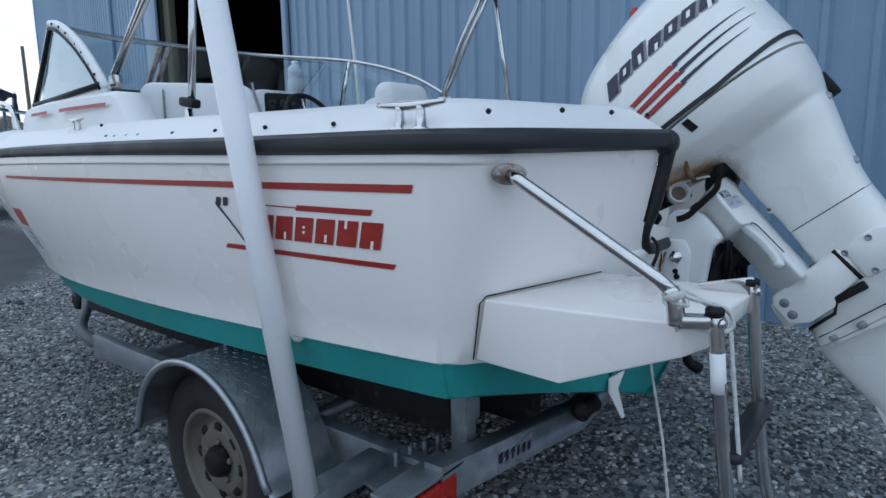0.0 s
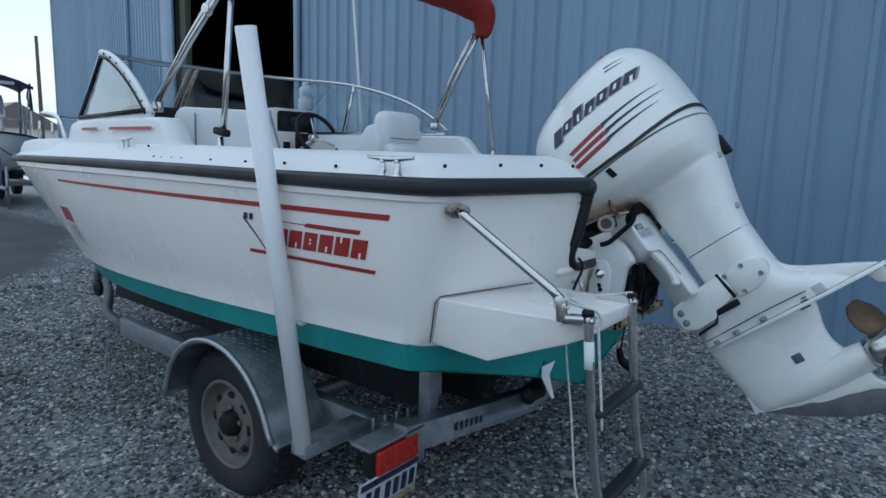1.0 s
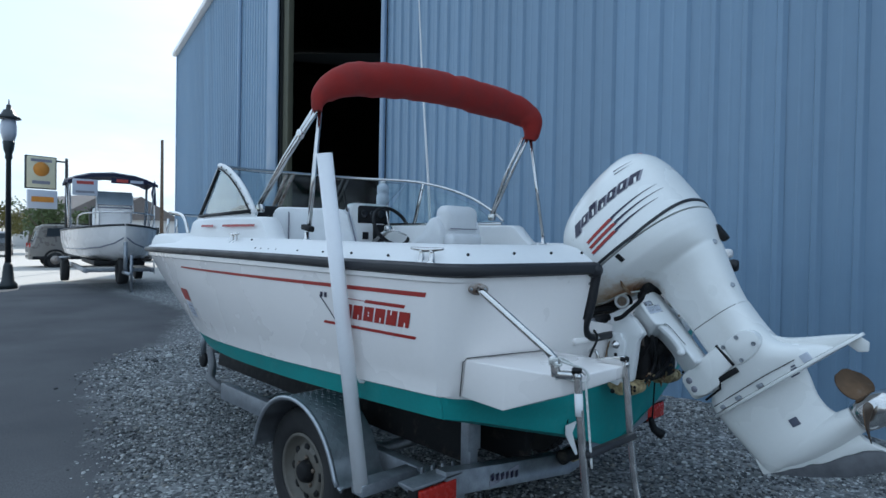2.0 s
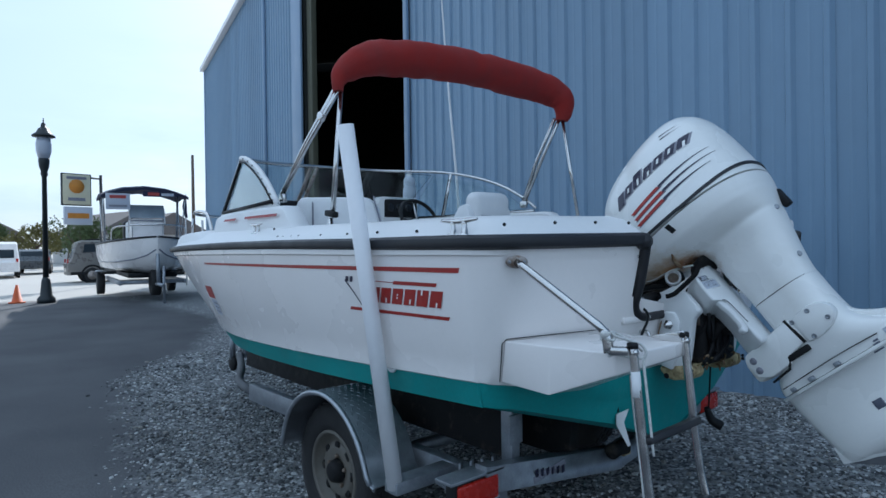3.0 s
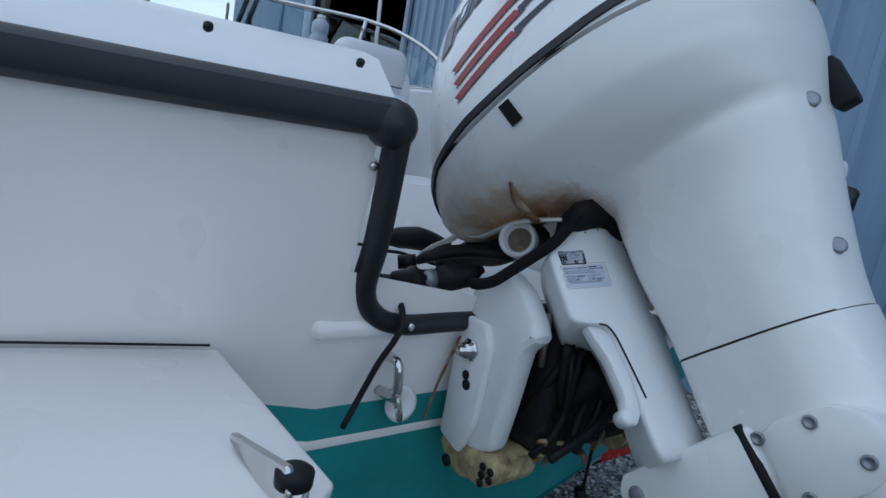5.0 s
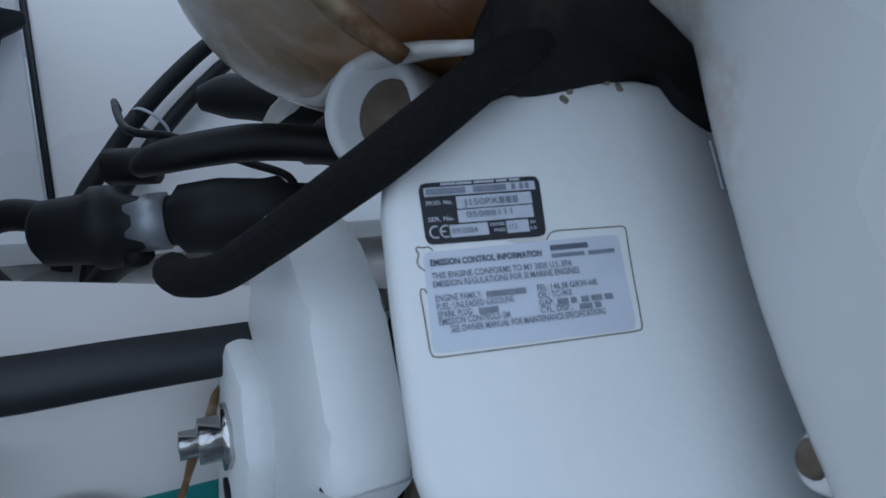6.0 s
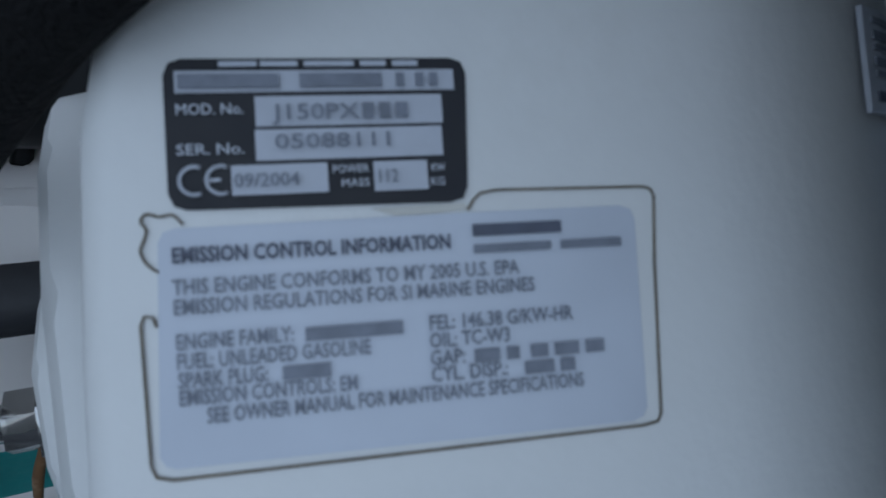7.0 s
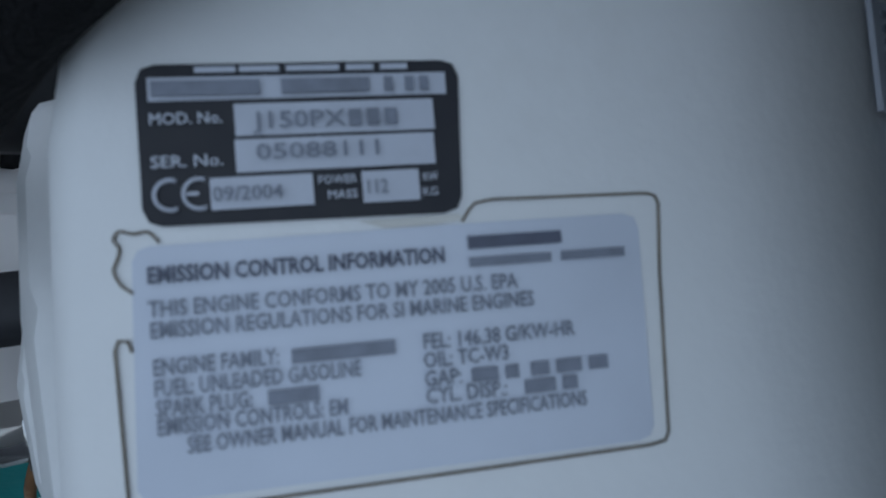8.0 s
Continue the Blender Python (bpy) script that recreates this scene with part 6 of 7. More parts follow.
part("primer_bulb", tube([(-0.906, 1.809, 1.179), (-0.894, 1.833, 1.185), (-0.876, 1.870, 1.189), (-0.859, 1.902, 1.184), (-0.844, 1.935, 1.179)], [0.012, 0.022, 0.025, 0.022, 0.012], 12, 4), BLACKP, motor, "black rubber bulb")
part("cable", tube([(-1.314, 1.955, 1.204), (-1.259, 1.882, 1.179), (-1.221, 1.826, 1.139), (-1.173, 1.769, 1.089), (-1.126, 1.724, 1.039), (-1.095, 1.697, 1.006), (-1.059, 1.675, 0.967), (-1.034, 1.665, 0.934)], 0.0115, 8, 5), BLACKP, motor, "black control cable")
part("cable", tube([(-1.302, 1.981, 1.184), (-1.247, 1.908, 1.159), (-1.209, 1.852, 1.119), (-1.161, 1.795, 1.069), (-1.114, 1.750, 1.019), (-1.083, 1.723, 0.986), (-1.047, 1.701, 0.947), (-1.022, 1.691, 0.914)], 0.0105, 8, 5), BLACKP, motor, "black control cable")
part("cable", tube([(-0.724, 1.605, 1.069), (-0.714, 1.613, 1.099), (-0.714, 1.624, 1.121), (-0.714, 1.641, 1.138), (-0.712, 1.663, 1.148), (-0.694, 1.691, 1.151), (-0.669, 1.720, 1.157)], 0.0105, 10, 5), BLACKP, motor, "thick black steering hose")
part("cable", tube([(-1.154, 1.745, 1.099), (-0.964, 1.735, 1.159), (-0.801, 1.738, 1.179), (-0.784, 1.767, 1.179), (-0.772, 1.786, 1.175), (-0.750, 1.820, 1.168), (-0.731, 1.849, 1.162), (-0.722, 1.855, 1.144)], 0.0035, 6, 4), BLACKP, motor)
part("cable", tube([(-0.714, 1.675, 1.049), (-0.674, 1.659, 1.119), (-0.624, 1.649, 1.159), (-0.579, 1.640, 1.149), (-0.554, 1.632, 1.127), (-0.552, 1.622, 1.102), (-0.562, 1.607, 1.064), (-0.570, 1.592, 1.017), (-0.567, 1.565, 0.964)], 0.0050, 8, 5), BLACKP, motor, "black cable hanging over the transom")
part("cable", tube([(-0.734, 1.685, 1.039), (-0.704, 1.705, 1.089), (-0.674, 1.720, 1.124), (-0.644, 1.735, 1.149)], 0.009, 8, 4), BLACKP, motor)
part("lip", tube([(-0.829, 1.850, 1.168), (-0.788, 1.852, 1.195), (-0.750, 1.848, 1.212), (-0.714, 1.851, 1.234), (-0.680, 1.847, 1.240), (-0.650, 1.852, 1.246), (-0.594, 1.850, 1.278), (-0.538, 1.850, 1.296), (-0.484, 1.850, 1.308)], [0.005, 0.009, 0.011, 0.010, 0.013, 0.011, 0.013, 0.011, 0.007], 10, 5, squash=0.42), ENGC, motor, "cream lip under the cowl")
# near-black tube running along behind the lip
part("lip_dark_tube", tube([(-0.814, 1.890, 1.154), (-0.729, 1.890, 1.194), (-0.665, 1.890, 1.211), (-0.609, 1.890, 1.239), (-0.554, 1.895, 1.264)], [0.012, 0.024, 0.026, 0.026, 0.022], 10, 5), DARK, motor)
part("cable_tie", ring((-1.167, 1.782, 1.079), (0.55, -0.6, -0.58), 0.026, 0.0022, 20, 6), PLATEW, motor)


# clamp brackets on the transom
def clamp(side):
    y = lambda h: YC + side * h
    prof = [(-0.590, 0.93), (-0.590, 1.150), (-0.580, 1.195), (-0.555, 1.214), (-0.520, 1.215), (-0.480, 1.198), (-0.445, 1.160), (-0.430, 1.140), (-0.432, 1.128), (-0.455, 1.105), (-0.468, 1.0), (-0.478, 0.93), (-0.530, 0.895)]
    c = part("clamp_bracket", prism(prof, (0, y(0.215), 0), (1, 0, 0), (0, 0, 1), (0, -side, 0), 0.042, 0.012), BRKT, motor, "white transom clamp bracket")
    part("flange", prism([(-0.588, 0.915), (-0.588, 1.115), (-0.57, 1.128), (-0.525, 1.128), (-0.505, 1.09), (-0.512, 0.96), (-0.535, 0.90)], (0, y(0.232), 0), (1, 0, 0), (0, 0, 1), (0, -side, 0), 0.02, 0.008), BRKT, c)
    part("bolt", lathe([(0, 0.019), (0.004, 0.019), (0.005, 0.013), (0.016, 0.013), (0.017, 0.008), (0.026, 0.008), (0.027, 0)], (-0.545, y(0.232), 1.078), (0, side, 0), 6), STEEL, c, "stainless through bolt")
    part("bolt_hole", lathe([(0, 0.008), (0.002, 0.008), (0.0021, 0)], (-0.545, y(0.232), 1.035), (0, side, 0), 10), DARK, c)
    part("bolt_hole", lathe([(0, 0.009), (0.002, 0.009), (0.0021, 0)], (-0.540, y(0.232), 1.02), (0, side, 0), 10), DARK, c)
    an = part("anode", prism([(-0.595, 0.907), (-0.588, 0.888), (-0.57, 0.872), (-0.552, 0.862), (-0.53, 0.858), (-0.505, 0.868), (-0.48, 0.866), (-0.462, 0.878), (-0.455, 0.90), (-0.475, 0.925)], (0, y(0.225), 0), (1, 0, 0), (0, 0, 1), (0, -side, 0), 0.11, 0.012), ANODE, motor, "corroded yellowed anode")
    for k in range(5):
        part("pit", lathe([(0, 0.007), (0.002, 0.007), (0.0021, 0)], (-0.475 + 0.018 * (k % 2), y(0.226), 0.89 - 0.014 * (k // 2) + 0.02), (0, side, 0), 8), DARK, an)
    part("pit", lathe([(0, 0.011), (0.002, 0.011), (0.0021, 0)], (-0.56, y(0.226), 0.875), (0, side, 0), 10), DARK, an)


for side in (-1, 1):
    clamp(side)
part("sealant_line", tube([(-0.559, 1.791, 1.095), (-0.568, 1.778, 1.097), (-0.576, 1.768, 1.086), (-0.580, 1.765, 1.068), (-0.583, 1.760, 1.050), (-0.583, 1.753, 1.029), (-0.588, 1.749, 1.005), (-0.588, 1.742, 0.979), (-0.594, 1.735, 0.939)], [0.002, 0.0034, 0.0026, 0.0036, 0.0022, 0.0032, 0.0022, 0.003, 0.002], 6, 4), RUSTD, motor, "rust-brown cracked sealant")
part("trim_unit", rbox((-0.51, YC, 1.03), (0.13, 0.28, 0.24), None, 0.03, 3), DARK, motor, "grimy black trim cylinders")
for h in (-0.085, 0.085):
    part("trim_ram", tube([(-0.50, YC + h, 0.93), (-0.46, YC + h * 0.9, 1.01), (-0.415, YC + h * 0.8, 1.08)], 0.024, 12), DARK, motor)
part("trim_rod", tube([(-0.50, 1.865, 0.98), (-0.425, 1.872, 1.11)], 0.008, 8), DARK, motor)
part("trim_rod", tube([(-0.462, 1.845, 1.075), (-0.470, 1.850, 1.16)], 0.006, 8), DULLS, motor, "bare steel rod")
rng = random.Random(5)
for k in range(9):
    a = Vector((-0.44 + rng.uniform(-0.04, 0.02), 1.83 + rng.uniform(0, 0.20), 1.14 + rng.uniform(-0.05, 0.02)))
    b = Vector((-0.43 + rng.uniform(-0.03, 0.03), 1.82 + rng.uniform(0, 0.22), 0.95 + rng.uniform(-0.03, 0.05)))
    m = (a + b) / 2 + Vector((rng.uniform(0.0, 0.04), rng.uniform(-0.03, 0.03), rng.uniform(-0.03, 0.03)))
    part("trim_hose", tube([a, m, b], rng.uniform(0.004, 0.008), 6, 6), BLACKP if k % 3 else DARK, motor)
for k in range(26):
    q = Vector((-0.455 + rng.uniform(-0.05, 0.035), 1.80 + rng.uniform(0, 0.30), 0.905 + rng.uniform(-0.02, 0.07)))
    e = q + Vector((rng.uniform(-0.02, 0.03), rng.uniform(-0.03, 0.03), rng.uniform(-0.03, 0.03)))
    part("dried_weed", tube([q, (q + e) / 2 + Vector((0.006, 0, 0.008)), e], [0.003, 0.005, 0.002], 5, 3), ANODE if k % 2 else RUSTD, motor)
# tube coloured near-black so the gap beside the leg looks shaded
part("swivel_tube", prism([(0.085, -0.040), (0.148, -0.040), (0.150, 0.20), (0.10, 0.20)], slab(0, 0, -0.16), SW, SD, SN, 0.045, 0.012), DARK, motor, "grimy dark swivel tube behind the bracket, gap shade in its colour")
scr = Vector((-0.45, -0.85, 0.15)).normalized()
LEGB = Vector((-0.334, 1.907, 1.214))
part("bolt_boss", lathe([(-0.05, 0.0125), (-0.004, 0.0105), (0.0, 0.0095), (0.001, 0.0075), (0.001, 0.0)], LEGB, scr, 18), ENG, motor)
part("leg_bolt", lathe([(0.0, 0.0068), (0.002, 0.0064), (0.0032, 0.005), (0.0022, 0.003), (0.0022, 0)], LEGB + scr * 0.001, scr, 14), BOLTR, motor, "corroded leg bolt")

# ---- stern fittings ----
lad = empty("boarding_ladder", "stainless folding boarding ladder on the swim step", "ladder")
part("brace", tube([(-0.622, 1.003, 1.354), (-0.60, 1.008, 1.343), (-0.33, 1.019, 1.178), (-0.306, 1.020, 1.158)], 0.0125, 12), STEEL, lad, "diagonal stainless brace")
part("brace_foot", tube([(-0.312, 1.0195, 1.166), (-0.304, 1.021, 1.145), (-0.299, 1.022, 1.104)], [0.0135, 0.0155, 0.0145], 12, 3), STEEL, lad)
part("brace_plate", prism([(0.036 * math.cos(t), 0.021 * math.sin(t)) for t in np.linspace(0, 2 * math.pi, 28, endpoint=False)], (-0.622, 1.006, 1.354), (0.587, 0.81, 0), (0, 0, 1), (0.81, -0.587, 0), 0.007, 0.002), DULLS, lad, "dull rust-spotted brace plate")
for k in (-1, 1):
    part("plate_screw", lathe([(0, 0.006), (0.003, 0.005), (0.0035, 0)], Vector((-0.616, 1.0015, 1.354)) + Vector((0.58, 0.80, 0)) * 0.024 * k, (0.80, -0.58, 0.05), 8), GALV, lad)
part("hinge", rbox((-0.278, 1.036, 1.110), (0.055, 0.030, 0.024), (0, 0, 28), 0.006), STEEL, lad, "rusty hinge block")
for yy in (1.062, 1.352):
    part("rail", tube([(-0.248, yy, 1.128), (-0.238, yy, 1.02), (-0.218, yy, 0.84), (-0.198, yy, 0.70), (-0.168, yy, 0.57), (-0.19, yy - 0.01 * (yy > 1.2), 0.50), (-0.24, yy, 0.44)], 0.0125, 12, 4), STEEL, lad, "stainless ladder rail")
    part("cap", lathe([(-0.008, 0.0155), (0.004, 0.016), (0.007, 0.012), (0.0075, 0)], (-0.249, yy, 1.126), (0, 0, 1), 14), BLACKP, lad)
    part("bolt", lathe([(0, 0.009), (0.006, 0.009), (0.007, 0)], (-0.236, yy - 0.008, 1.108), (1, -0.4, 0), 8), STEEL, lad)
part("hinge_plate", prism([(0, 0), (0.10, -0.012), (0.115, 0.012), (0.105, 0.032), (0.0, 0.008)], (-0.350, 1.335, 1.106), (1, 0.05, 0.0), (0, 0, 1), (0, 1, 0), 0.008, 0.002), STEEL, lad)
part("tread", rbox((-0.215, 1.207, 0.866), (0.045, 0.29, 0.022), (0, -20, 0), 0.008), RUBBER, lad, "black ladder tread")
part("tread", rbox((-0.182, 1.207, 0.64), (0.045, 0.29, 0.022), (0, -20, 0), 0.008), RUBBER, lad, "black ladder tread")
part("warning_label", tube([(-0.2415, 1.0616, 1.055), (-0.2375, 1.0616, 1.01), (-0.2355, 1.0616, 0.985)], 0.0131, 12), VINYL, lad, "white paper label wrapped round the rail")
rope = empty("lashing_rope", "white rope lashed round the ladder hinge", "rope")
part("coil", tube([(-0.292, 1.012, 1.135), (-0.318, 1.014, 1.142), (-0.318, 1.036, 1.15), (-0.296, 1.040, 1.148), (-0.284, 1.022, 1.140), (-0.300, 1.006, 1.146), (-0.322, 1.020, 1.155), (-0.306, 1.040, 1.158), (-0.284, 1.036, 1.150), (-0.262, 1.050, 1.142), (-0.238, 1.082, 1.128), (-0.226, 1.092, 1.106), (-0.232, 1.082, 1.090), (-0.256, 1.052, 1.094), (-0.285, 1.030, 1.100), (-0.302, 1.024, 1.094)], 0.0042, 8, 6), ROPE, rope)
part("coil", tube([(-0.300, 1.040, 1.160), (-0.290, 1.062, 1.150), (-0.262, 1.088, 1.125), (-0.240, 1.100, 1.105)], 0.004, 8, 5), ROPE, rope)
part("knot", tube([(-0.314, 1.012, 1.150), (-0.300, 1.004, 1.156), (-0.288, 1.014, 1.160)], [0.005, 0.010, 0.005], 8, 4), ROPE, rope)
part("tail", tube([(-0.225, 1.075, 1.09), (-0.215, 1.075, 1.0), (-0.205, 1.073, 0.92), (-0.195, 1.072, 0.83)], 0.0038, 8, 4), ROPE, rope)
part("tail", tube([(-0.475, 1.415, 0.955), (-0.466, 1.413, 0.868), (-0.42, 1.371, 0.721), (-0.40, 1.36, 0.60), (-0.37, 1.34, 0.47), (-0.31, 1.31, 0.40)], 0.0036, 8, 4), ROPE, rope)
# lifting eye and shackle on the transom
part("stern_eye", tube([(-0.590, 1.654, 1.070), (-0.552, 1.657, 1.072), (-0.543, 1.658, 1.050), (-0.545, 1.659, 1.015), (-0.595, 1.660, 1.008)], 0.0075, 10, 4), STEEL, boat, "stainless stern eye")
part("shackle", ring((-0.541, 1.664, 1.005), (0.4, 0.9, 0.2), 0.022, 0.004, 20, 6), STEEL, boat)
part("drain_plug", lathe([(0, 0.03), (0.004, 0.03), (0.007, 0.022), (0.004, 0.018), (0.002, 0)], (-0.580, 1.698, 0.985), (1, 0, 0.15), 18), WHITEP, boat)
part("trim_tab_fin", prism([(0, 0), (0.05, 0.02), (0.03, -0.03), (0.055, -0.12), (0.045, -0.125), (0.0, -0.04)], (-0.645, 1.585, 0.755), (0.6, 0.8, 0), (0, 0, 1), (0.8, -0.6, 0), 0.008, 0.002), WHITEP, boat, "white speed transducer bracket")
part("transducer_cable", tube([(-0.64, 1.60, 0.98), (-0.648, 1.602, 0.88), (-0.645, 1.60, 0.76)], 0.004, 6, 3), BLACKP, boat)
hang = empty("hanging_plug", "black trailer plug hanging by its cable", "plug")
part("cord", tube([(-0.60, 2.28, 0.86), (-0.62, 2.31, 0.74), (-0.64, 2.34, 0.63)], 0.004, 6, 3), BLACKP, hang)
part("plug", tube([(-0.645, 2.335, 0.64), (-0.635, 2.355, 0.585), (-0.60, 2.38, 0.555)], [0.014, 0.02, 0.024], 10, 4), BLACKP, hang)

# the far quarter's rail end, standing out past the leg
part("rail_end", tube([(-0.52, 2.47, 1.412), (-0.42, 2.46, 1.42), (-0.30, 2.45, 1.425), (-0.285, 2.45, 1.425)], [0.03, 0.03, 0.03, 0.02], 14, 4), RUBBER, boat, "black rubber rail end")
part("rail_cap", rbox((-0.42, 2.47, 1.475), (0.20, 0.06, 0.045), (0, -4, 0), 0.015, 3), GEL, boat)

# ---- trailer ----
trl = empty("boat_trailer", "galvanised single-axle boat trailer under the boat", "trailer")


def wheel(side):
    cx, cz = -1.83, 0.350
    yo = YC + side * 0.962
    o = Vector((cx, yo, cz))
    ax = (0, side, 0)
    w = part("wheel", lathe([(-0.195, 0.20), (-0.20, 0.262), (-0.190, 0.298), (-0.17, 0.314), (-0.15, 0.318), (-0.045, 0.318), (-0.025, 0.314), (-0.006, 0.298), (0.0, 0.266), (-0.002, 0.225), (-0.012, 0.195), (-0.03, 0.185), (-0.16, 0.184)], o, ax, 48), TYRE, trl, "black trailer tyre")
    for k in range(36):
        an = 2 * math.pi * k / 36
        for yy, ph in ((-0.155, 0.08), (-0.118, 0), (-0.081, 0.08), (-0.045, 0)):
            c = o + Vector((math.cos(an + ph) * 0.3185, side * yy, math.sin(an + ph) * 0.3185))
            part("tread_block", rbox(c, (0.012, 0.028, 0.036), (0, -math.degrees(an + ph), 0), 0.003, 1), TYRE, w)
    r = part("rim", lathe([(-0.13, 0.0), (-0.13, 0.183), (-0.02, 0.196), (-0.008, 0.192), (-0.006, 0.180), (-0.018, 0.176), (-0.060, 0.165), (-0.066, 0.145), (-0.040, 0.13), (-0.030, 0.10), (-0.042, 0.06), (-0.042, 0.0)], o, ax, 48), RIM, w, "tan painted steel rim")
    for k in range(8):
        an = 2 * math.pi * k / 8
        c = o + Vector((math.cos(an) * 0.118, side * -0.0352, math.sin(an) * 0.118))
        part("vent", lathe([(-0.004, 0.022), (0.0012, 0.0215), (0.0014, 0)], c, ax, 10), DARK, r)
    for k in range(5):
        an = 2 * math.pi * k / 5 + 0.3
        c = o + Vector((math.cos(an) * 0.07, side * -0.040, math.sin(an) * 0.07))
        part("lug_nut", lathe([(0, 0.011), (0.014, 0.011), (0.018, 0.006), (0.018, 0)], c, ax, 6), BOLTR, r)
    part("hub", lathe([(-0.05, 0.058), (-0.03, 0.056), (-0.012, 0.050), (0.0, 0.042), (0.004, 0.03), (0.005, 0)], o, ax, 20), DARK, r, "black greased hub cap")


for side in (-1, 1):
    wheel(side)


def fender(side):
    """Rolled tread-plate mudguard with a bright rim and flat ends."""
    bm = bmesh.new()
    cx, cz = -1.775, 0.375
    loops = []
    arc = [(-2.145, 0.43), (-2.148, 0.47)]
    for t in np.linspace(170, 22, 25):
        arc.append((cx + 0.378 * math.cos(math.radians(t)), cz + 0.375 * math.sin(math.radians(t))))
    arc += [(-1.405, 0.47), (-1.385, 0.445), (-1.36, 0.435)]
    for x, z in arc:
        y = lambda h: YC + side * h
        loops.append([(x, y(1.045), z - 0.018), (x, y(1.05), z - 0.006), (x, y(1.04), z), (x, y(0.79), z), (x, y(0.79), z - 0.004), (x, y(1.035), z - 0.005), (x, y(1.041), z - 0.018)])
    loft(bm, loops)
    f = part("fender", fix(bm), ALU, trl, "aluminium tread-plate fender", shade_angle=50)
    part("fender_rim", tube([(x, YC + side * 1.047, z - 0.004) for x, z in arc[1:-1]], 0.012, 8), ALU, f)
    # raised lozenges of the tread plate
    bm = bmesh.new()
    for i in range(34):
        t = math.radians(165 - i * 4.2)
        x, z = cx + 0.378 * math.cos(t), cz + 0.375 * math.sin(t)
        for j in range(7):
            yy = YC + side * (0.81 + 0.034 * j + 0.017 * (i % 2))
            an = 35 if (i + j) % 2 else -35
            rbox((x + 0.001 * math.cos(t), yy, z + 0.0008), (0.016, 0.005, 0.002), Matrix.Rotation(-(t - math.pi / 2), 3, "Y") @ Matrix.Rotation(radians(an), 3, "Z"), 0, bm=bm)
    tagged(part("tread_lozenge", bm, ALU, f, smooth=False), kind="stuff")
    return f


for side in (-1, 1):
    fender(side)
for side in (-1, 1):
    y = lambda h: YC + side * h
    part("frame_rail", rbox((-2.13, y(0.70), 0.44), (2.32, 0.055, 0.11), None, 0.006), GALV, trl)
    part("frame_rail", tube([(-3.3, y(0.70), 0.44), (-3.7, y(0.62), 0.43), (-4.3, y(0.35), 0.40), (-5.1, y(0.03), 0.38)], 0.032, 6, 3), GALVD, trl)
    part("bunk_post", rbox((-1.02, y(0.60), 0.60), (0.06, 0.05, 0.28), None, 0.004), GALV, trl)
    part("bunk_bracket", rbox((-0.985, y(0.61), 0.665), (0.012, 0.08, 0.12), None, 0.004), GALV, trl)
    # bunks made deep and black, inner pair added, to paint the under-hull shade
    part("bunk", rbox((-2.34, y(0.56), 0.635), (2.6, 0.05, 0.20), (8 * side, 0.6, 0), 0.012), DARK, trl, "dark carpeted bunk, deepened to stand for shade under the hull")
    part("bunk", rbox((-2.20, y(0.26), 0.585), (2.5, 0.06, 0.20), (8 * side, 0.6, 0), 0.012), DARK, trl, "added dark inner bunk standing for shade under the hull")
    part("axle_bracket", rbox((-1.15, y(0.78), 0.47), (0.22, 0.20, 0.012), (0, 0, 12 * side), 0.003), GALV, trl)
    part("post_bracket", rbox((-1.21, y(0.92), 0.488), (0.08, 0.30, 0.05), None, 0.006), GALV, trl)
part("axle", tube([(-1.82, YC - 0.9, 0.36), (-1.82, YC + 0.9, 0.36)], 0.035, 10), GALV, trl)
bm = bmesh.new()
for a, b in (((-0.93, 1.14, 0.545), (-0.93, 2.0, 0.42)), ((-0.93, 2.0, 0.42), (-0.93, 2.86, 0.545))):
    loft(bm, [[(x + dx, y, z + dz) for dx, dz in ((-0.03, -0.05), (0.03, -0.05), (0.03, 0.05), (-0.03, 0.05))] for x, y, z in (a, b)])
part("crossbeam", fix(bm), GALV, trl, "galvanised rear crossbeam")
for x in (-2.9,):
    part("crossbeam", rbox((x, YC, 0.41), (0.07, 1.40, 0.08), None, 0.005), GALV, trl)
for k in range(4):
    part("frame_gusset", rbox((-1.16 + 0.012 * k, 1.25 + 0.052 * k, 0.478), (0.012, 0.035, 0.085), (0, 0, 30), 0.003), GALV, trl)
part("name_bar", rbox((-0.898, 1.50, 0.492), (0.004, 0.20, 0.028), (8.2, 0, 0), 0.001), GREYD, trl, "dark bar of worn beam lettering")
for k in range(6):
    part("name_bar", rbox((-0.8955, 1.418 + 0.033 * k, 0.5045 - 0.0048 * k), (0.003, 0.022, 0.03), (8.2, 0, 12), 0.001), NAVY, trl)
part("roller", lathe([(-0.06, 0.02), (-0.05, 0.035), (0.0, 0.028), (0.05, 0.035), (0.06, 0.02)], (-0.86, 1.93, 0.49), (0, 1, 0), 16), DARK, trl, "black keel roller")
part("roller_bracket", rbox((-0.87, 2.0, 0.47), (0.03, 0.06, 0.05), None, 0.005), ANODE, trl)


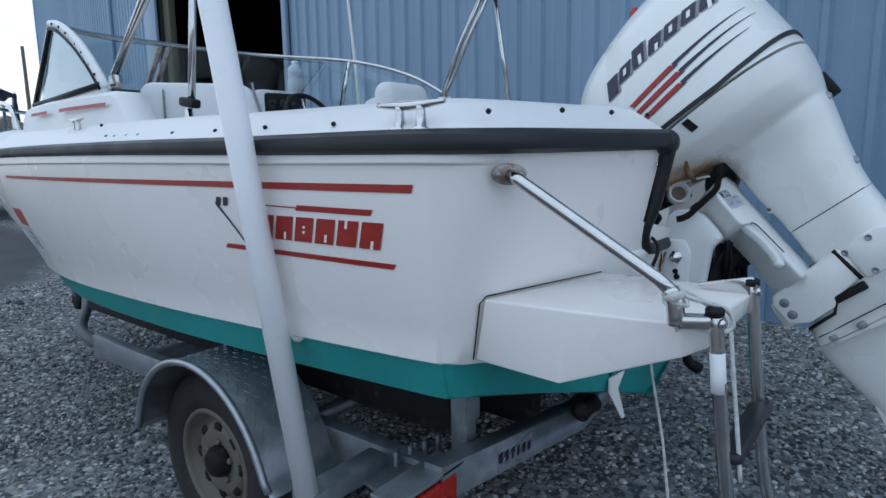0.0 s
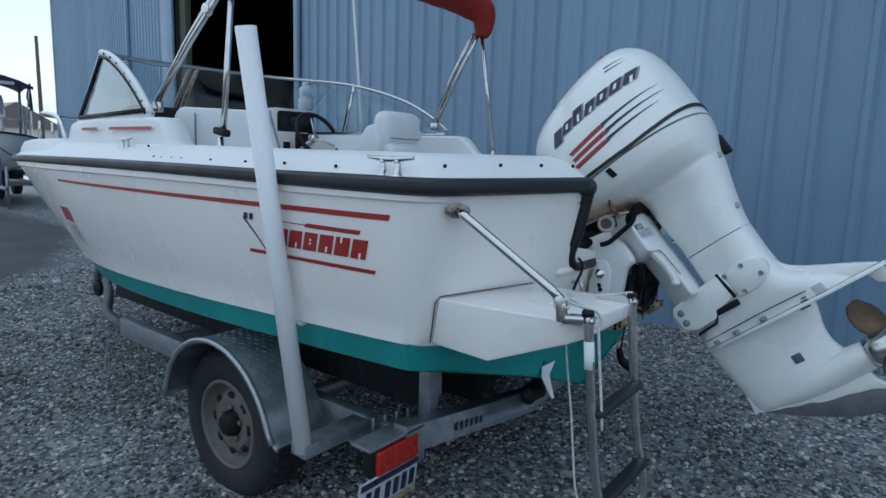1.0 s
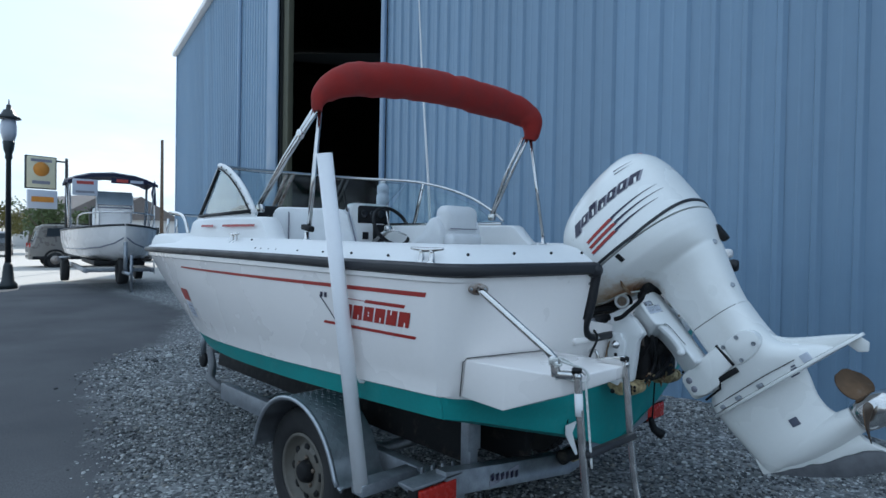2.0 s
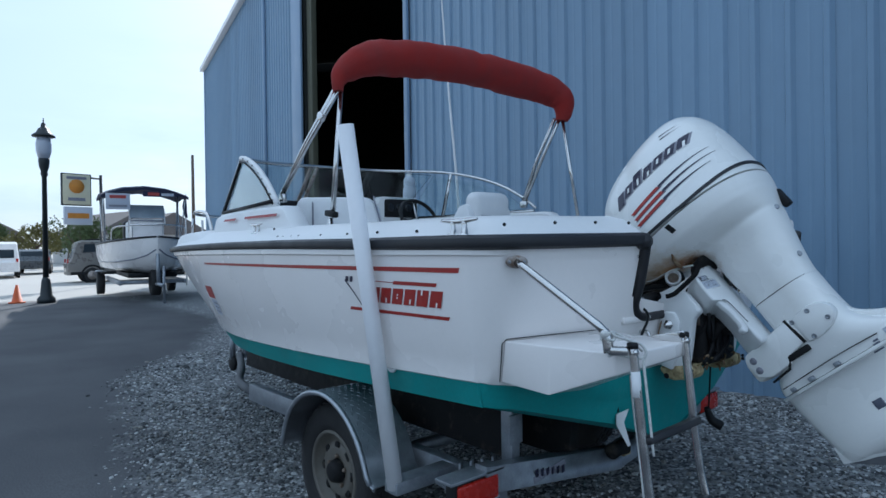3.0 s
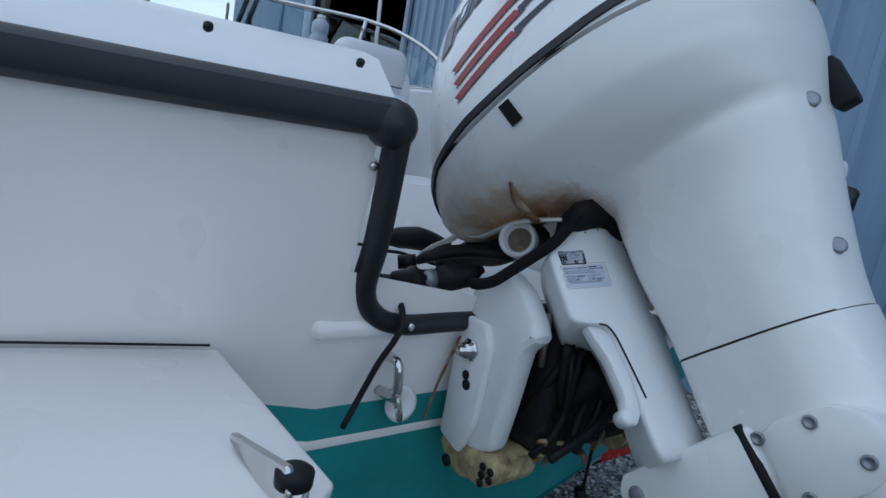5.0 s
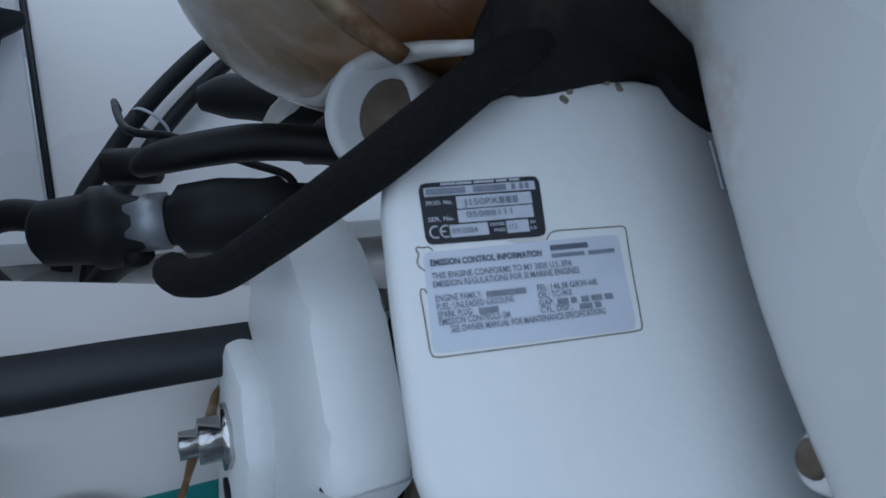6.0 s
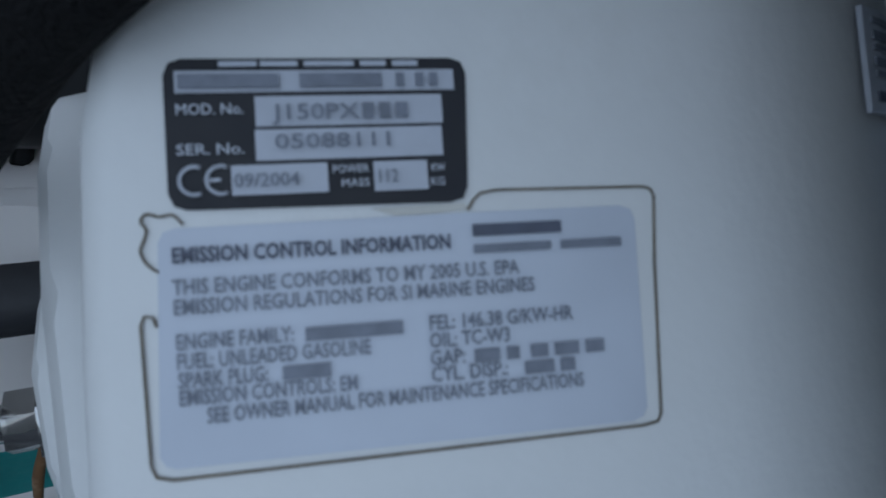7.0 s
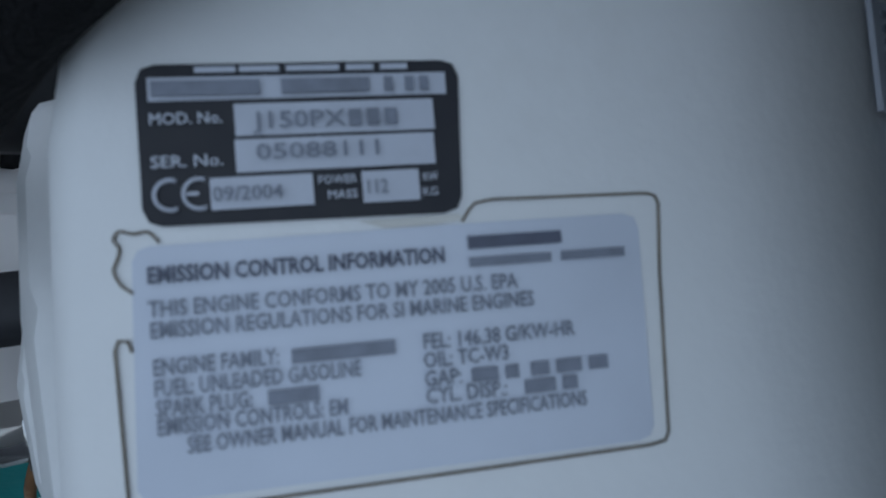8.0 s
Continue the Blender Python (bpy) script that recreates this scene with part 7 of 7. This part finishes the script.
def guide_post(side):
    y = lambda h: YC + side * h
    top = 1.855 if side < 0 else 2.06
    g = empty("guide_post", "white plastic guide post standing beside the hull", "post", "trailer guide posts")
    k = (top - 0.485) / 1.35
    a, b = Vector((-1.203, y(1.052), 0.485)), Vector((-1.203 - 0.030 * k, y(1.052 + 0.178 * k), top))
    d = (b - a).normalized()
    part("pipe", lathe([(0, 0.0), (0, 0.031), ((b - a).length, 0.031), ((b - a).length, 0.0275), ((b - a).length - 0.1, 0.0275), ((b - a).length - 0.1, 0.0)], a, d, 24), PVC, g)
    if side > 0:
        part("lamp", lathe([(-0.01, 0.024), (0.05, 0.026), (0.07, 0.02), (0.075, 0)], b, d, 16), LAMPR, g, "red marker lamp")


guide_post(-1)
guide_post(1)


def tail_light(side):
    y = lambda h: YC + side * h
    t = part("tail_light", rbox((-0.935, y(0.90), 0.513), (0.05, 0.225, 0.105), None, 0.008), BLACKP, trl, "trailer tail light")
    part("lens", rbox((-0.905, y(0.90), 0.515), (0.02, 0.20, 0.085), None, 0.008, 3), LAMPR, t, "red lens")
    part("bracket", rbox((-0.945, y(0.90), 0.572), (0.09, 0.27, 0.012), None, 0.003), GALV, t)


for side in (-1, 1):
    tail_light(side)
lp = part("number_plate", rbox((-0.915, 1.068, 0.405), (0.004, 0.285, 0.14), (0, 8, 0), 0.002), PLATEW, trl, "pale blue and white number plate with plain bars")
part("plate_band", rbox((-0.9005, 1.068, 0.458), (0.003, 0.275, 0.022), (0, 8, 0), 0.001), NAVY, lp)
part("plate_band", rbox((-0.916, 1.068, 0.347), (0.003, 0.275, 0.022), (0, 8, 0), 0.001), ANODE, lp)
for k in range(6):
    part("plate_bar", rbox((-0.9085, 0.968 + 0.040 * k + (0.012 if k > 1 else 0), 0.402), (0.004, 0.022, 0.062), (0, 8, 0), 0.001), NAVY, lp)
# tongue, winch stand and jack at the bow
part("winch_stand", rbox((-4.98, YC, 0.60), (0.07, 0.07, 0.46), (0, 8, 0), 0.006), GALV, trl)
part("bow_stop", lathe([(-0.06, 0.03), (-0.04, 0.045), (0.04, 0.045), (0.06, 0.03)], (-4.93, YC, 0.84), (0, 1, 0), 14), RUBBER, trl)
part("jack", tube([(-5.1, 1.90, 0.62), (-5.1, 1.90, 0.34)], 0.028, 10), GALV, trl)
part("jack_wheel", lathe([(-0.02, 0.06), (-0.01, 0.075), (0.01, 0.075), (0.02, 0.06)], (-5.1, 1.90, 0.30), (0, 1, 0), 18), BLACKP, trl)
part("bow_strap", tube([(-4.86, 1.98, 0.88), (-4.98, 2.0, 0.80)], 0.012, 6), BLACKP, trl)

# ---- the far side of the yard ----
SUV = mat("tan_car_paint", (0.20, 0.185, 0.17), 0.3, metal=0.3, var=0.05, coat=0.5)
SEDAN = mat("dark_car_paint", (0.06, 0.07, 0.08), 0.3, metal=0.3, var=0.05, coat=0.5)
CARGL = mat("car_glass", (0.03, 0.04, 0.05), 0.08, var=0.05)
CARGL.node_tree.nodes["Principled BSDF"].inputs["Specular IOR Level"].default_value = 0.15
LAMPB = mat("lamp_post_black", (0.012, 0.018, 0.022), 0.5, var=0.1)
SIGNY = mat("sign_yellow", (0.62, 0.58, 0.42), 0.6, var=0.05)
SIGNO = mat("sign_orange", (0.55, 0.22, 0.03), 0.6, var=0.1)
CONE = mat("cone_orange", (0.60, 0.10, 0.02), 0.6, var=0.1)
CANVN = mat("navy_canvas", (0.015, 0.02, 0.05), 0.8, var=0.15)
LEAFM = mat("leaves", (0.07, 0.10, 0.035), 0.7, var=0.3, scale=2, per="island")
LEAFY = mat("yellowing_leaves", (0.14, 0.13, 0.04), 0.7, var=0.3, scale=2, per="island")
BARK = mat("bark", (0.12, 0.09, 0.07), 0.9, var=0.3, scale=8)
STUCCO = mat("pale_stucco", (0.50, 0.50, 0.50), 0.8, var=0.08, scale=1)
ROOFM = mat("grey_shingle", (0.13, 0.115, 0.11), 0.85, var=0.2, scale=4)


def far_boat():
    c = Vector((-18.3, 4.76, 0))
    R = Matrix.Rotation(radians(-8), 4, "Z")
    M = Matrix.Translation(c) @ R @ Matrix.Diagonal((1, 0.95, 1.09, 1))
    fb = empty("centre_console_boat", "white centre console boat with navy bimini on a trailer", "boat")
    T = lambda pts: [M @ Vector(p) for p in pts]
    bm = bmesh.new()
    loops = []
    for x, h, zs, hc, zc, zk in ((1.9, 0.02, 1.62, 0.01, 1.20, 1.15), (1.72, 0.35, 1.60, 0.18, 1.02, 0.92), (1.35, 0.72, 1.57, 0.46, 0.90, 0.74), (0.7, 1.03, 1.53, 0.80, 0.84, 0.64), (-0.4, 1.18, 1.50, 1.0, 0.82, 0.60), (-2.2, 1.20, 1.48, 1.06, 0.82, 0.58), (-3.6, 1.15, 1.46, 1.02, 0.82, 0.58)):
        loops.append(T([(x, h, zs), (x, (h + hc) / 2 + 0.05, (zs + zc) / 2), (x, hc, zc), (x, 0, zk), (x, -hc, zc), (x, -(h + hc) / 2 - 0.05, (zs + zc) / 2), (x, -h, zs), (x, -h * 0.86, zs + 0.03), (x, 0, zs - 0.15), (x, h * 0.86, zs + 0.03)]))
    loft(bm, loops)
    part("hull", fix(bm), GEL, fb)
    part("rub_rail", tube([lp[0] for lp in loops], 0.03, 6), RUBBER, fb)
    part("rub_rail", tube([lp[6] for lp in loops], 0.03, 6), RUBBER, fb)
    part("console", rbox(M @ Vector((-1.0, 0.1, 1.75)), (0.7, 0.92, 0.9), R.to_3x3(), 0.08, 3), GEL, fb)
    part("windscreen", rbox(M @ Vector((-0.76, 0.1, 2.36)), (0.05, 0.95, 0.42), R.to_3x3() @ Matrix.Rotation(-0.35, 3, "Y"), 0.02), mat("tinted_screen", (0.35, 0.42, 0.48), 0.1), fb)
    bm = bmesh.new()
    loft(bm, [T([(x, y * 1.22, 3.05 - 0.24 * abs(y) ** 2.2 + dz) for y in (-1, -0.8, -0.5, 0, 0.5, 0.8, 1)] + [(x, y * 1.22, 2.97 - 0.24 * abs(y) ** 2.2 + dz) for y in (1, 0.8, 0.5, 0, -0.5, -0.8, -1)]) for x, dz in ((-0.1, -0.06), (-0.5, 0.0), (-1.2, 0.02), (-1.9, -0.04))])
    part("bimini", fix(bm), CANVN, fb, "navy canvas bimini")
    for y in (-1.15, 1.15):
        for x in (-0.2, -1.6):
            part("bow", tube(T([(x, y, 2.78), (-1.0, y * 0.97, 1.5)]), 0.02, 6), STEEL, fb)
    part("bow_rail", tube(T([(0.2, 1.0, 1.56), (0.5, 0.98, 1.85), (1.3, 0.68, 1.9), (1.7, 0.0, 1.92), (1.3, -0.68, 1.9), (0.5, -0.98, 1.85), (0.2, -1.0, 1.56)]), 0.02, 6, 3), STEEL, fb)
    sg = part("sale_sign", rbox(M @ Vector((-0.05, -0.78, 2.58)), (0.02, 0.62, 0.46), R.to_3x3(), 0.01), PLATEW, fb, "white hanging sign with red print")
    part("print_bar", rbox(M @ Vector((-0.038, -0.78, 2.70)), (0.006, 0.42, 0.09), R.to_3x3(), 0.0), REDLT, sg)
    part("print_bar", rbox(M @ Vector((-0.038, -0.78, 2.46)), (0.006, 0.46, 0.06), R.to_3x3(), 0.0), GREYD, sg)
    part("valance", rbox(M @ Vector((-0.06, 0.40, 2.80)), (0.02, 0.95, 0.16), R.to_3x3(), 0.01), CANVN, fb, "navy canvas valance with a red mark")
    part("print_bar", rbox(M @ Vector((-0.045, 0.20, 2.80)), (0.008, 0.30, 0.09), R.to_3x3(), 0.0), REDLT, fb)
    part("print_bar", rbox(M @ Vector((-0.045, 0.60, 2.79)), (0.008, 0.34, 0.08), R.to_3x3(), 0.0), PLATEW, fb)
    for y in (-0.40, 0.60):
        part("screen_frame", tube(T([(-0.62, y, 2.02), (-0.80, y, 2.42), (-0.84, y, 2.44)]), 0.025, 6), WHITEP, fb)
    part("screen_frame", tube(T([(-0.66, -0.40, 2.10), (-0.64, 0.10, 2.10), (-0.66, 0.60, 2.10)]), 0.022, 6), GREYD, fb)
    part("console_seam", tube(T([(-0.62, -0.34, 1.45), (-0.63, -0.34, 1.98), (-0.63, 0.54, 1.98), (-0.62, 0.54, 1.45)]), 0.012, 6), GREYD, fb)
    part("helm_seat", rbox(M @ Vector((-1.9, 0.1, 1.85)), (0.5, 0.9, 0.6), R.to_3x3(), 0.08, 3), VINYL, fb)
    for y in (-1.05, 1.05):
        part("top_post", tube(T([(-1.25, y, 1.5), (-1.2, y * 1.04, 2.86)]), 0.035, 8), GALV, fb)
    part("spray_rail", tube([(lp[2] + lp[1]) / 2 for lp in loops], 0.02, 6), GREYD, fb)
    part("spray_rail", tube([(lp[4] + lp[5]) / 2 for lp in loops], 0.02, 6), GREYD, fb)
    # black slab added as the dark shade between far hull and trailer
    part("bunk", rbox(M @ Vector((-0.6, 0.0, 0.66)), (3.2, 1.25, 0.14), R.to_3x3(), 0.03), BLACKP, fb, "black slab standing for the shade under the far hull")
    part("motor_cowl", rbox(M @ Vector((-3.95, 0, 1.9)), (0.5, 0.5, 0.7), R.to_3x3(), 0.12, 3), BLACKP, fb)
    t2 = empty("boat_trailer", "galvanised trailer with dark wheels under the far boat", "trailer")
    for y in (-0.85, 0.85):
        part("frame_rail", rbox(M @ Vector((-1.2, y, 0.48)), (4.6, 0.08, 0.12), R.to_3x3(), 0.005), GALV, t2)
        for x in (-2.6,):
            part("wheel", lathe([(-0.1, 0.2), (-0.11, 0.3), (-0.09, 0.33), (0.09, 0.33), (0.11, 0.3), (0.1, 0.2)], M @ Vector((x, y * 1.28, 0.33)), R @ Vector((0, 1, 0)), 20), TYRE, t2)
            part("fender", rbox(M @ Vector((x, y * 1.28, 0.70)), (0.8, 0.26, 0.04), R.to_3x3(), 0.01), GALV, t2)
    part("crossbeam", rbox(M @ Vector((0.9, 0, 0.48)), (0.08, 1.75, 0.1), R.to_3x3(), 0.005), GALV, t2)
    part("spare_wheel", lathe([(-0.02, 0.0), (-0.1, 0.16), (-0.13, 0.33), (-0.10, 0.38), (0.10, 0.38), (0.13, 0.33), (0.1, 0.16), (0.02, 0.0)], M @ Vector((1.25, 0.02, 0.50)), R @ Vector((0, 1, 0)), 20), TYRE, t2)
    part("tongue", tube(T([(1.0, 0.0, 0.46), (2.6, 0.0, 0.46)]), 0.05, 6), GALV, t2)
    part("winch_stand", tube(T([(1.95, 0.0, 0.46), (1.9, 0.0, 1.2)]), 0.05, 6), GALV, t2)
    part("jack", tube(T([(2.1, 0.12, 0.9), (2.1, 0.12, 0.0)]), 0.035, 8), GALV, t2)


far_boat()
lampp = empty("street_lamp", "black ornamental street lamp with a glass lantern", "street lamp")
LB = Vector((-19.0, 2.345, 0))
part("base", lathe([(0, 0.22), (0.12, 0.22), (0.2, 0.15), (0.6, 0.11), (0.7, 0.08)], LB, (0, 0, 1), 14), LAMPB, lampp)
part("post", lathe([(0.6, 0.075), (3.45, 0.06), (3.5, 0.09), (3.6, 0.08), (3.72, 0.12), (3.92, 0.14), (3.95, 0.13)], LB, (0, 0, 1), 12), LAMPB, lampp)
part("lantern", lathe([(3.95, 0.13), (4.15, 0.185), (4.35, 0.19), (4.56, 0.15)], LB, (0, 0, 1), 8), PLATEW, lampp, "frosted glass lantern")
part("lantern_cap", lathe([(4.54, 0.28), (4.58, 0.28), (4.66, 0.18), (4.78, 0.12), (4.80, 0.07), (4.9, 0.06), (4.94, 0.02), (5.06, 0.012), (5.07, 0)], LB, (0, 0, 1), 10), LAMPB, lampp)
cone = empty("traffic_cone", "orange traffic cone beside the lamp post", "cone")
part("body", lathe([(0, 0.2), (0.03, 0.2), (0.04, 0.13), (0.5, 0.03), (0.5, 0)], (-19.6, 1.75, 0), (0, 0, 1), 14), CONE, cone)

sign = empty("roadside_sign", "pale yellow pole sign with an orange picture and a lower board", "sign")
SC = Vector((-26.5, 4.45, -0.3))
SRT = Matrix.Rotation(radians(8), 3, "Z")
part("board", rbox(SC + Vector((0, 0, 4.10)), (0.15, 0.97, 1.17), SRT, 0.02), SIGNY, sign)
part("border", rbox(SC + Vector((-0.02, 0, 4.10)), (0.14, 1.05, 1.25), SRT, 0.02), LAMPB, sign)
part("picture", lathe([(0, 0.27), (0.02, 0.27), (0.021, 0)], SC + Vector((0.075, 0.0, 4.22)), (1, 0.14, 0), 20), SIGNO, sign)
part("print_bar", rbox(SC + Vector((0.08, 0.0, 4.55)), (0.02, 0.7, 0.10), SRT, 0.0), GREYD, sign)
part("print_bar", rbox(SC + Vector((0.08, 0.0, 3.72)), (0.02, 0.6, 0.12), SRT, 0.0), GREYD, sign)
part("lower_board", rbox(SC + Vector((0, 0.05, 3.08)), (0.14, 1.0, 0.7), SRT, 0.02), PLATEW, sign)
part("print_bar", rbox(SC + Vector((0.08, 0.05, 3.08)), (0.02, 0.75, 0.2), SRT, 0.0), SIGNO, sign)
part("pole", tube([SC + Vector((-0.3, 0.92, 0.3)), SC + Vector((-0.3, 0.92, 4.75))], 0.06, 8), LAMPB, sign)
part("arm", tube([SC + Vector((-0.3, 0.92, 4.6)), SC + Vector((-0.1, 0.3, 4.6))], 0.04, 6), LAMPB, sign)


def car(name, label, c, yaw, paint, L, W, H):
    R = Matrix.Rotation(radians(yaw), 4, "Z")
    M = Matrix.Translation(c) @ R
    k = empty(name, label, "car")
    bm = bmesh.new()
    loops = []
    for y, ins in ((-W / 2, 0.06), (-W / 2 + 0.06, 0.0), (W / 2 - 0.06, 0.0), (W / 2, 0.06)):
        pr = [(-L / 2 + ins, 0.35), (-L / 2 + ins, 0.85), (-L / 2 + 0.15 + ins, 0.98), (-L / 2 + 0.35 + ins, H - 0.12 - ins), (-L / 2 + 0.6, H - ins), (L * 0.1, H - ins), (L * 0.22, H - 0.2 - ins), (L * 0.33, 1.02), (L / 2 - 0.15 - ins, 0.9), (L / 2 - ins, 0.7), (L / 2 - ins, 0.35)]
        loops.append([M @ Vector((x, y * (0.9 if z > 1.0 else 1), z)) for x, z in pr])
    loft(bm, loops)
    part("body", fix(bm), paint, k, shade_angle=30)
    for s in (-1, 1):
        part("side_window", prism([(-L * 0.38, 1.05), (-L * 0.36, H - 0.17), (L * 0.08, H - 0.14), (L * 0.24, 1.05)], M @ Vector((0, s * W * 0.466, 0)), R @ Vector((1, 0, 0)), R @ Vector((0, 0, 1)), R @ Vector((0, s, 0)), 0.02), CARGL, k)
        for x in (-L * 0.3, L * 0.3):
            w = part("wheel", lathe([(-0.2, 0.2), (-0.2, 0.31), (-0.02, 0.33), (0.0, 0.3), (0.0, 0.2), (-0.02, 0)], M @ Vector((x, s * W / 2 + s * 0.02, 0.33)), R @ Vector((0, s, 0)), 20), TYRE, k)
            part("rim", lathe([(-0.01, 0.2), (0.01, 0.19), (0.012, 0.0)], M @ Vector((x, s * W / 2 + s * 0.02, 0.33)), R @ Vector((0, s, 0)), 14), DULLS, w)
            part("wheel_arch", lathe([(-0.03, 0.36), (0.012, 0.36), (0.016, 0.40), (0.012, 0.44), (-0.03, 0.44)], M @ Vector((x, s * W / 2, 0.36)), R @ Vector((0, s, 0)), 24), BLACKP, k)
        part("sill", rbox(M @ Vector((0, s * (W / 2 - 0.01), 0.42)), (L * 0.94, 0.06, 0.14), R.to_3x3(), 0.02), BLACKP, k)
        part("roof_rail", tube([M @ Vector((-L * 0.34, s * W * 0.38, H - 0.03)), M @ Vector((-L * 0.32, s * W * 0.38, H + 0.05)), M @ Vector((L * 0.04, s * W * 0.38, H + 0.05)), M @ Vector((L * 0.06, s * W * 0.38, H - 0.03))], 0.02, 6), BLACKP, k)
        for x in (-L * 0.17, L * 0.07):
            part("door_pillar", rbox(M @ Vector((x, s * W * 0.473, (H + 0.92) / 2)), (0.07, 0.03, H - 1.16), R.to_3x3(), 0.005), paint, k)
        part("tail_lamp", rbox(M @ Vector((-L / 2 + 0.05, s * W * 0.44, 0.95)), (0.06, 0.12, 0.2), R.to_3x3(), 0.01), LAMPR, k)
    part("rear_window", rbox(M @ Vector((-L / 2 + 0.27, 0, (H + 0.95) / 2)), (0.03, W * 0.75, H - 1.2), R.to_3x3() @ Matrix.Rotation(0.3, 3, "Y"), 0.01), CARGL, k)


car("suv", "tan sport utility vehicle parked beyond the far boat", Vector((-30.7, 7.2, 0)), 84, SUV, 4.9, 1.9, 1.88)
car("parked_car", "dark hatchback parked at the roadside", Vector((-46.0, 5.6, 0)), 170, SEDAN, 4.3, 1.75, 1.55)
car("parked_car", "white van parked at the roadside", Vector((-41.0, 3.2, 0)), 175, GEL, 4.8, 1.9, 1.95)
car("suv", "silver car parked behind the far boat", Vector((-36.0, 12.2, 0)), 95, GALV, 4.4, 1.8, 1.5)


def tree(c, h, r, m, seed):
    rng = random.Random(seed)
    t = empty("tree", "leafy roadside tree with an uneven crown", "tree", "roadside trees")
    c = Vector(c)
    part("trunk", tube([c, c + Vector((0.1, 0.1, h * 0.3)), c + Vector((0.0, 0.2, h * 0.6))], [0.22, 0.17, 0.09], 8, 3), BARK, t)
    bm = bmesh.new()
    for k in range(5):
        a = rng.uniform(0, 6.28)
        tube([c + Vector((0.05, 0.15, h * 0.4)), c + Vector((math.cos(a) * r * 0.4, math.sin(a) * r * 0.4, h * 0.62)), c + Vector((math.cos(a) * r * 0.7, math.sin(a) * r * 0.7, h * 0.8))], [0.08, 0.05, 0.02], 5, 2, bm)
    part("limb", bm, BARK, t)
    vs, fs = [], []
    lumps = [(Vector((rng.uniform(-0.7, 0.7) * r, rng.uniform(-0.7, 0.7) * r, h * rng.uniform(0.45, 0.95))), r * rng.uniform(0.25, 0.5)) for _ in range(11)]
    for q, rad in lumps:
        for _ in range(170):
            d = Vector((rng.gauss(0, 1), rng.gauss(0, 1), rng.gauss(0, 0.8))).normalized() * rad * rng.uniform(0.5, 1.05)
            p = c + q + d
            e = Vector((rng.gauss(0, 1), rng.gauss(0, 1), rng.gauss(0, 1))).normalized()
            f = e.orthogonal().normalized()
            s = 0.13 * rng.uniform(0.6, 1.4)
            b = len(vs)
            vs += [p - e * s, p + f * s * 0.5, p + e * s, p - f * s * 0.5]
            fs.append((b, b + 1, b + 2, b + 3))
    me = bpy.data.meshes.new("crown")
    me.from_pydata([tuple(v) for v in vs], [], fs)
    me.materials.append(m)
    ob = new("crown", me)
    ob.parent = t


for k, (x, y, h, r, m) in enumerate(((-62, 4.0, 5.2, 2.4, LEAFM), (-58, 7.0, 5.5, 2.6, LEAFY), (-52, 9.4, 5.0, 2.3, LEAFM), (-66, 1.0, 5.0, 2.6, LEAFY), (-70, 11.5, 6.2, 3.0, LEAFM), (-44, 11.0, 4.2, 1.8, LEAFM), (-64, -3.0, 5.4, 2.6, LEAFM))):
    tree((x, y, 0), h * 0.68, r * 0.85, m, k)


def house(c, yaw, L, W, H, label, m):
    R = Matrix.Rotation(radians(yaw), 4, "Z")
    M = Matrix.Translation(c) @ R
    hs = empty("house", label, "house", "far houses")
    part("wall", rbox(M @ Vector((0, 0, H / 2)), (L, W, H), R.to_3x3(), 0.02), m, hs)
    bm = bmesh.new()
    loft(bm, [[M @ Vector(p) for p in ((x, -W / 2 - 0.3, H), (x, 0, H + W * 0.3), (x, W / 2 + 0.3, H), (x, W / 2 + 0.3, H - 0.15), (x, -W / 2 - 0.3, H - 0.15))] for x in (-L / 2 - 0.3, L / 2 + 0.3)])
    part("roof", fix(bm), ROOFM, hs, smooth=False)
    for s in (-1, 1):
        for x in (-L * 0.28, 0.0, L * 0.28):
            w = part("window", rbox(M @ Vector((x, s * W / 2, H * 0.55)), (1.0, 0.08, 1.2), R.to_3x3(), 0.01), WHITEP, hs)
            part("pane", rbox(M @ Vector((x, s * (W / 2 + 0.03), H * 0.55)), (0.84, 0.06, 1.04), R.to_3x3(), 0.0), CARGL, w)
    for y in (-W * 0.2, W * 0.2):
        w = part("window", rbox(M @ Vector((L / 2, y, H * 0.55)), (0.08, 1.0, 1.2), R.to_3x3(), 0.01), WHITEP, hs)
        part("pane", rbox(M @ Vector((L / 2 + 0.03, y, H * 0.55)), (0.06, 0.84, 1.04), R.to_3x3(), 0.0), CARGL, w)


house((-74, 16.5, 0), 10, 12, 8, 3.2, "pale low house with a shingle roof beyond the yard", STUCCO)
house((-84, 24.5, 0), 0, 10, 9, 3.4, "pale far house with a dark roof", STUCCO)
house((-90, 4.0, 0), 5, 14, 9, 3.4, "pale far building along the road", STUCCO)
for k, (x, y, h) in enumerate(((-40.0, 13.55, 7.6), (-24.0, 7.75, 3.6))):
    up_ = empty("utility_pole" if k == 0 else "flag_mast", "weathered wooden utility pole" if k == 0 else "thin mast with a furled dark flag", "pole")
    part("pole", tube([(x, y, 0), (x - 0.05, y, h)], [0.13, 0.09] if k == 0 else [0.035, 0.02], 8), BARK if k == 0 else WHITEP, up_)
    if k:
        part("flag", tube([(x, y, 3.55), (x + 0.02, y - 0.05, 3.1), (x, y + 0.02, 2.65)], [0.03, 0.09, 0.05], 8, 3), CANVN, up_)
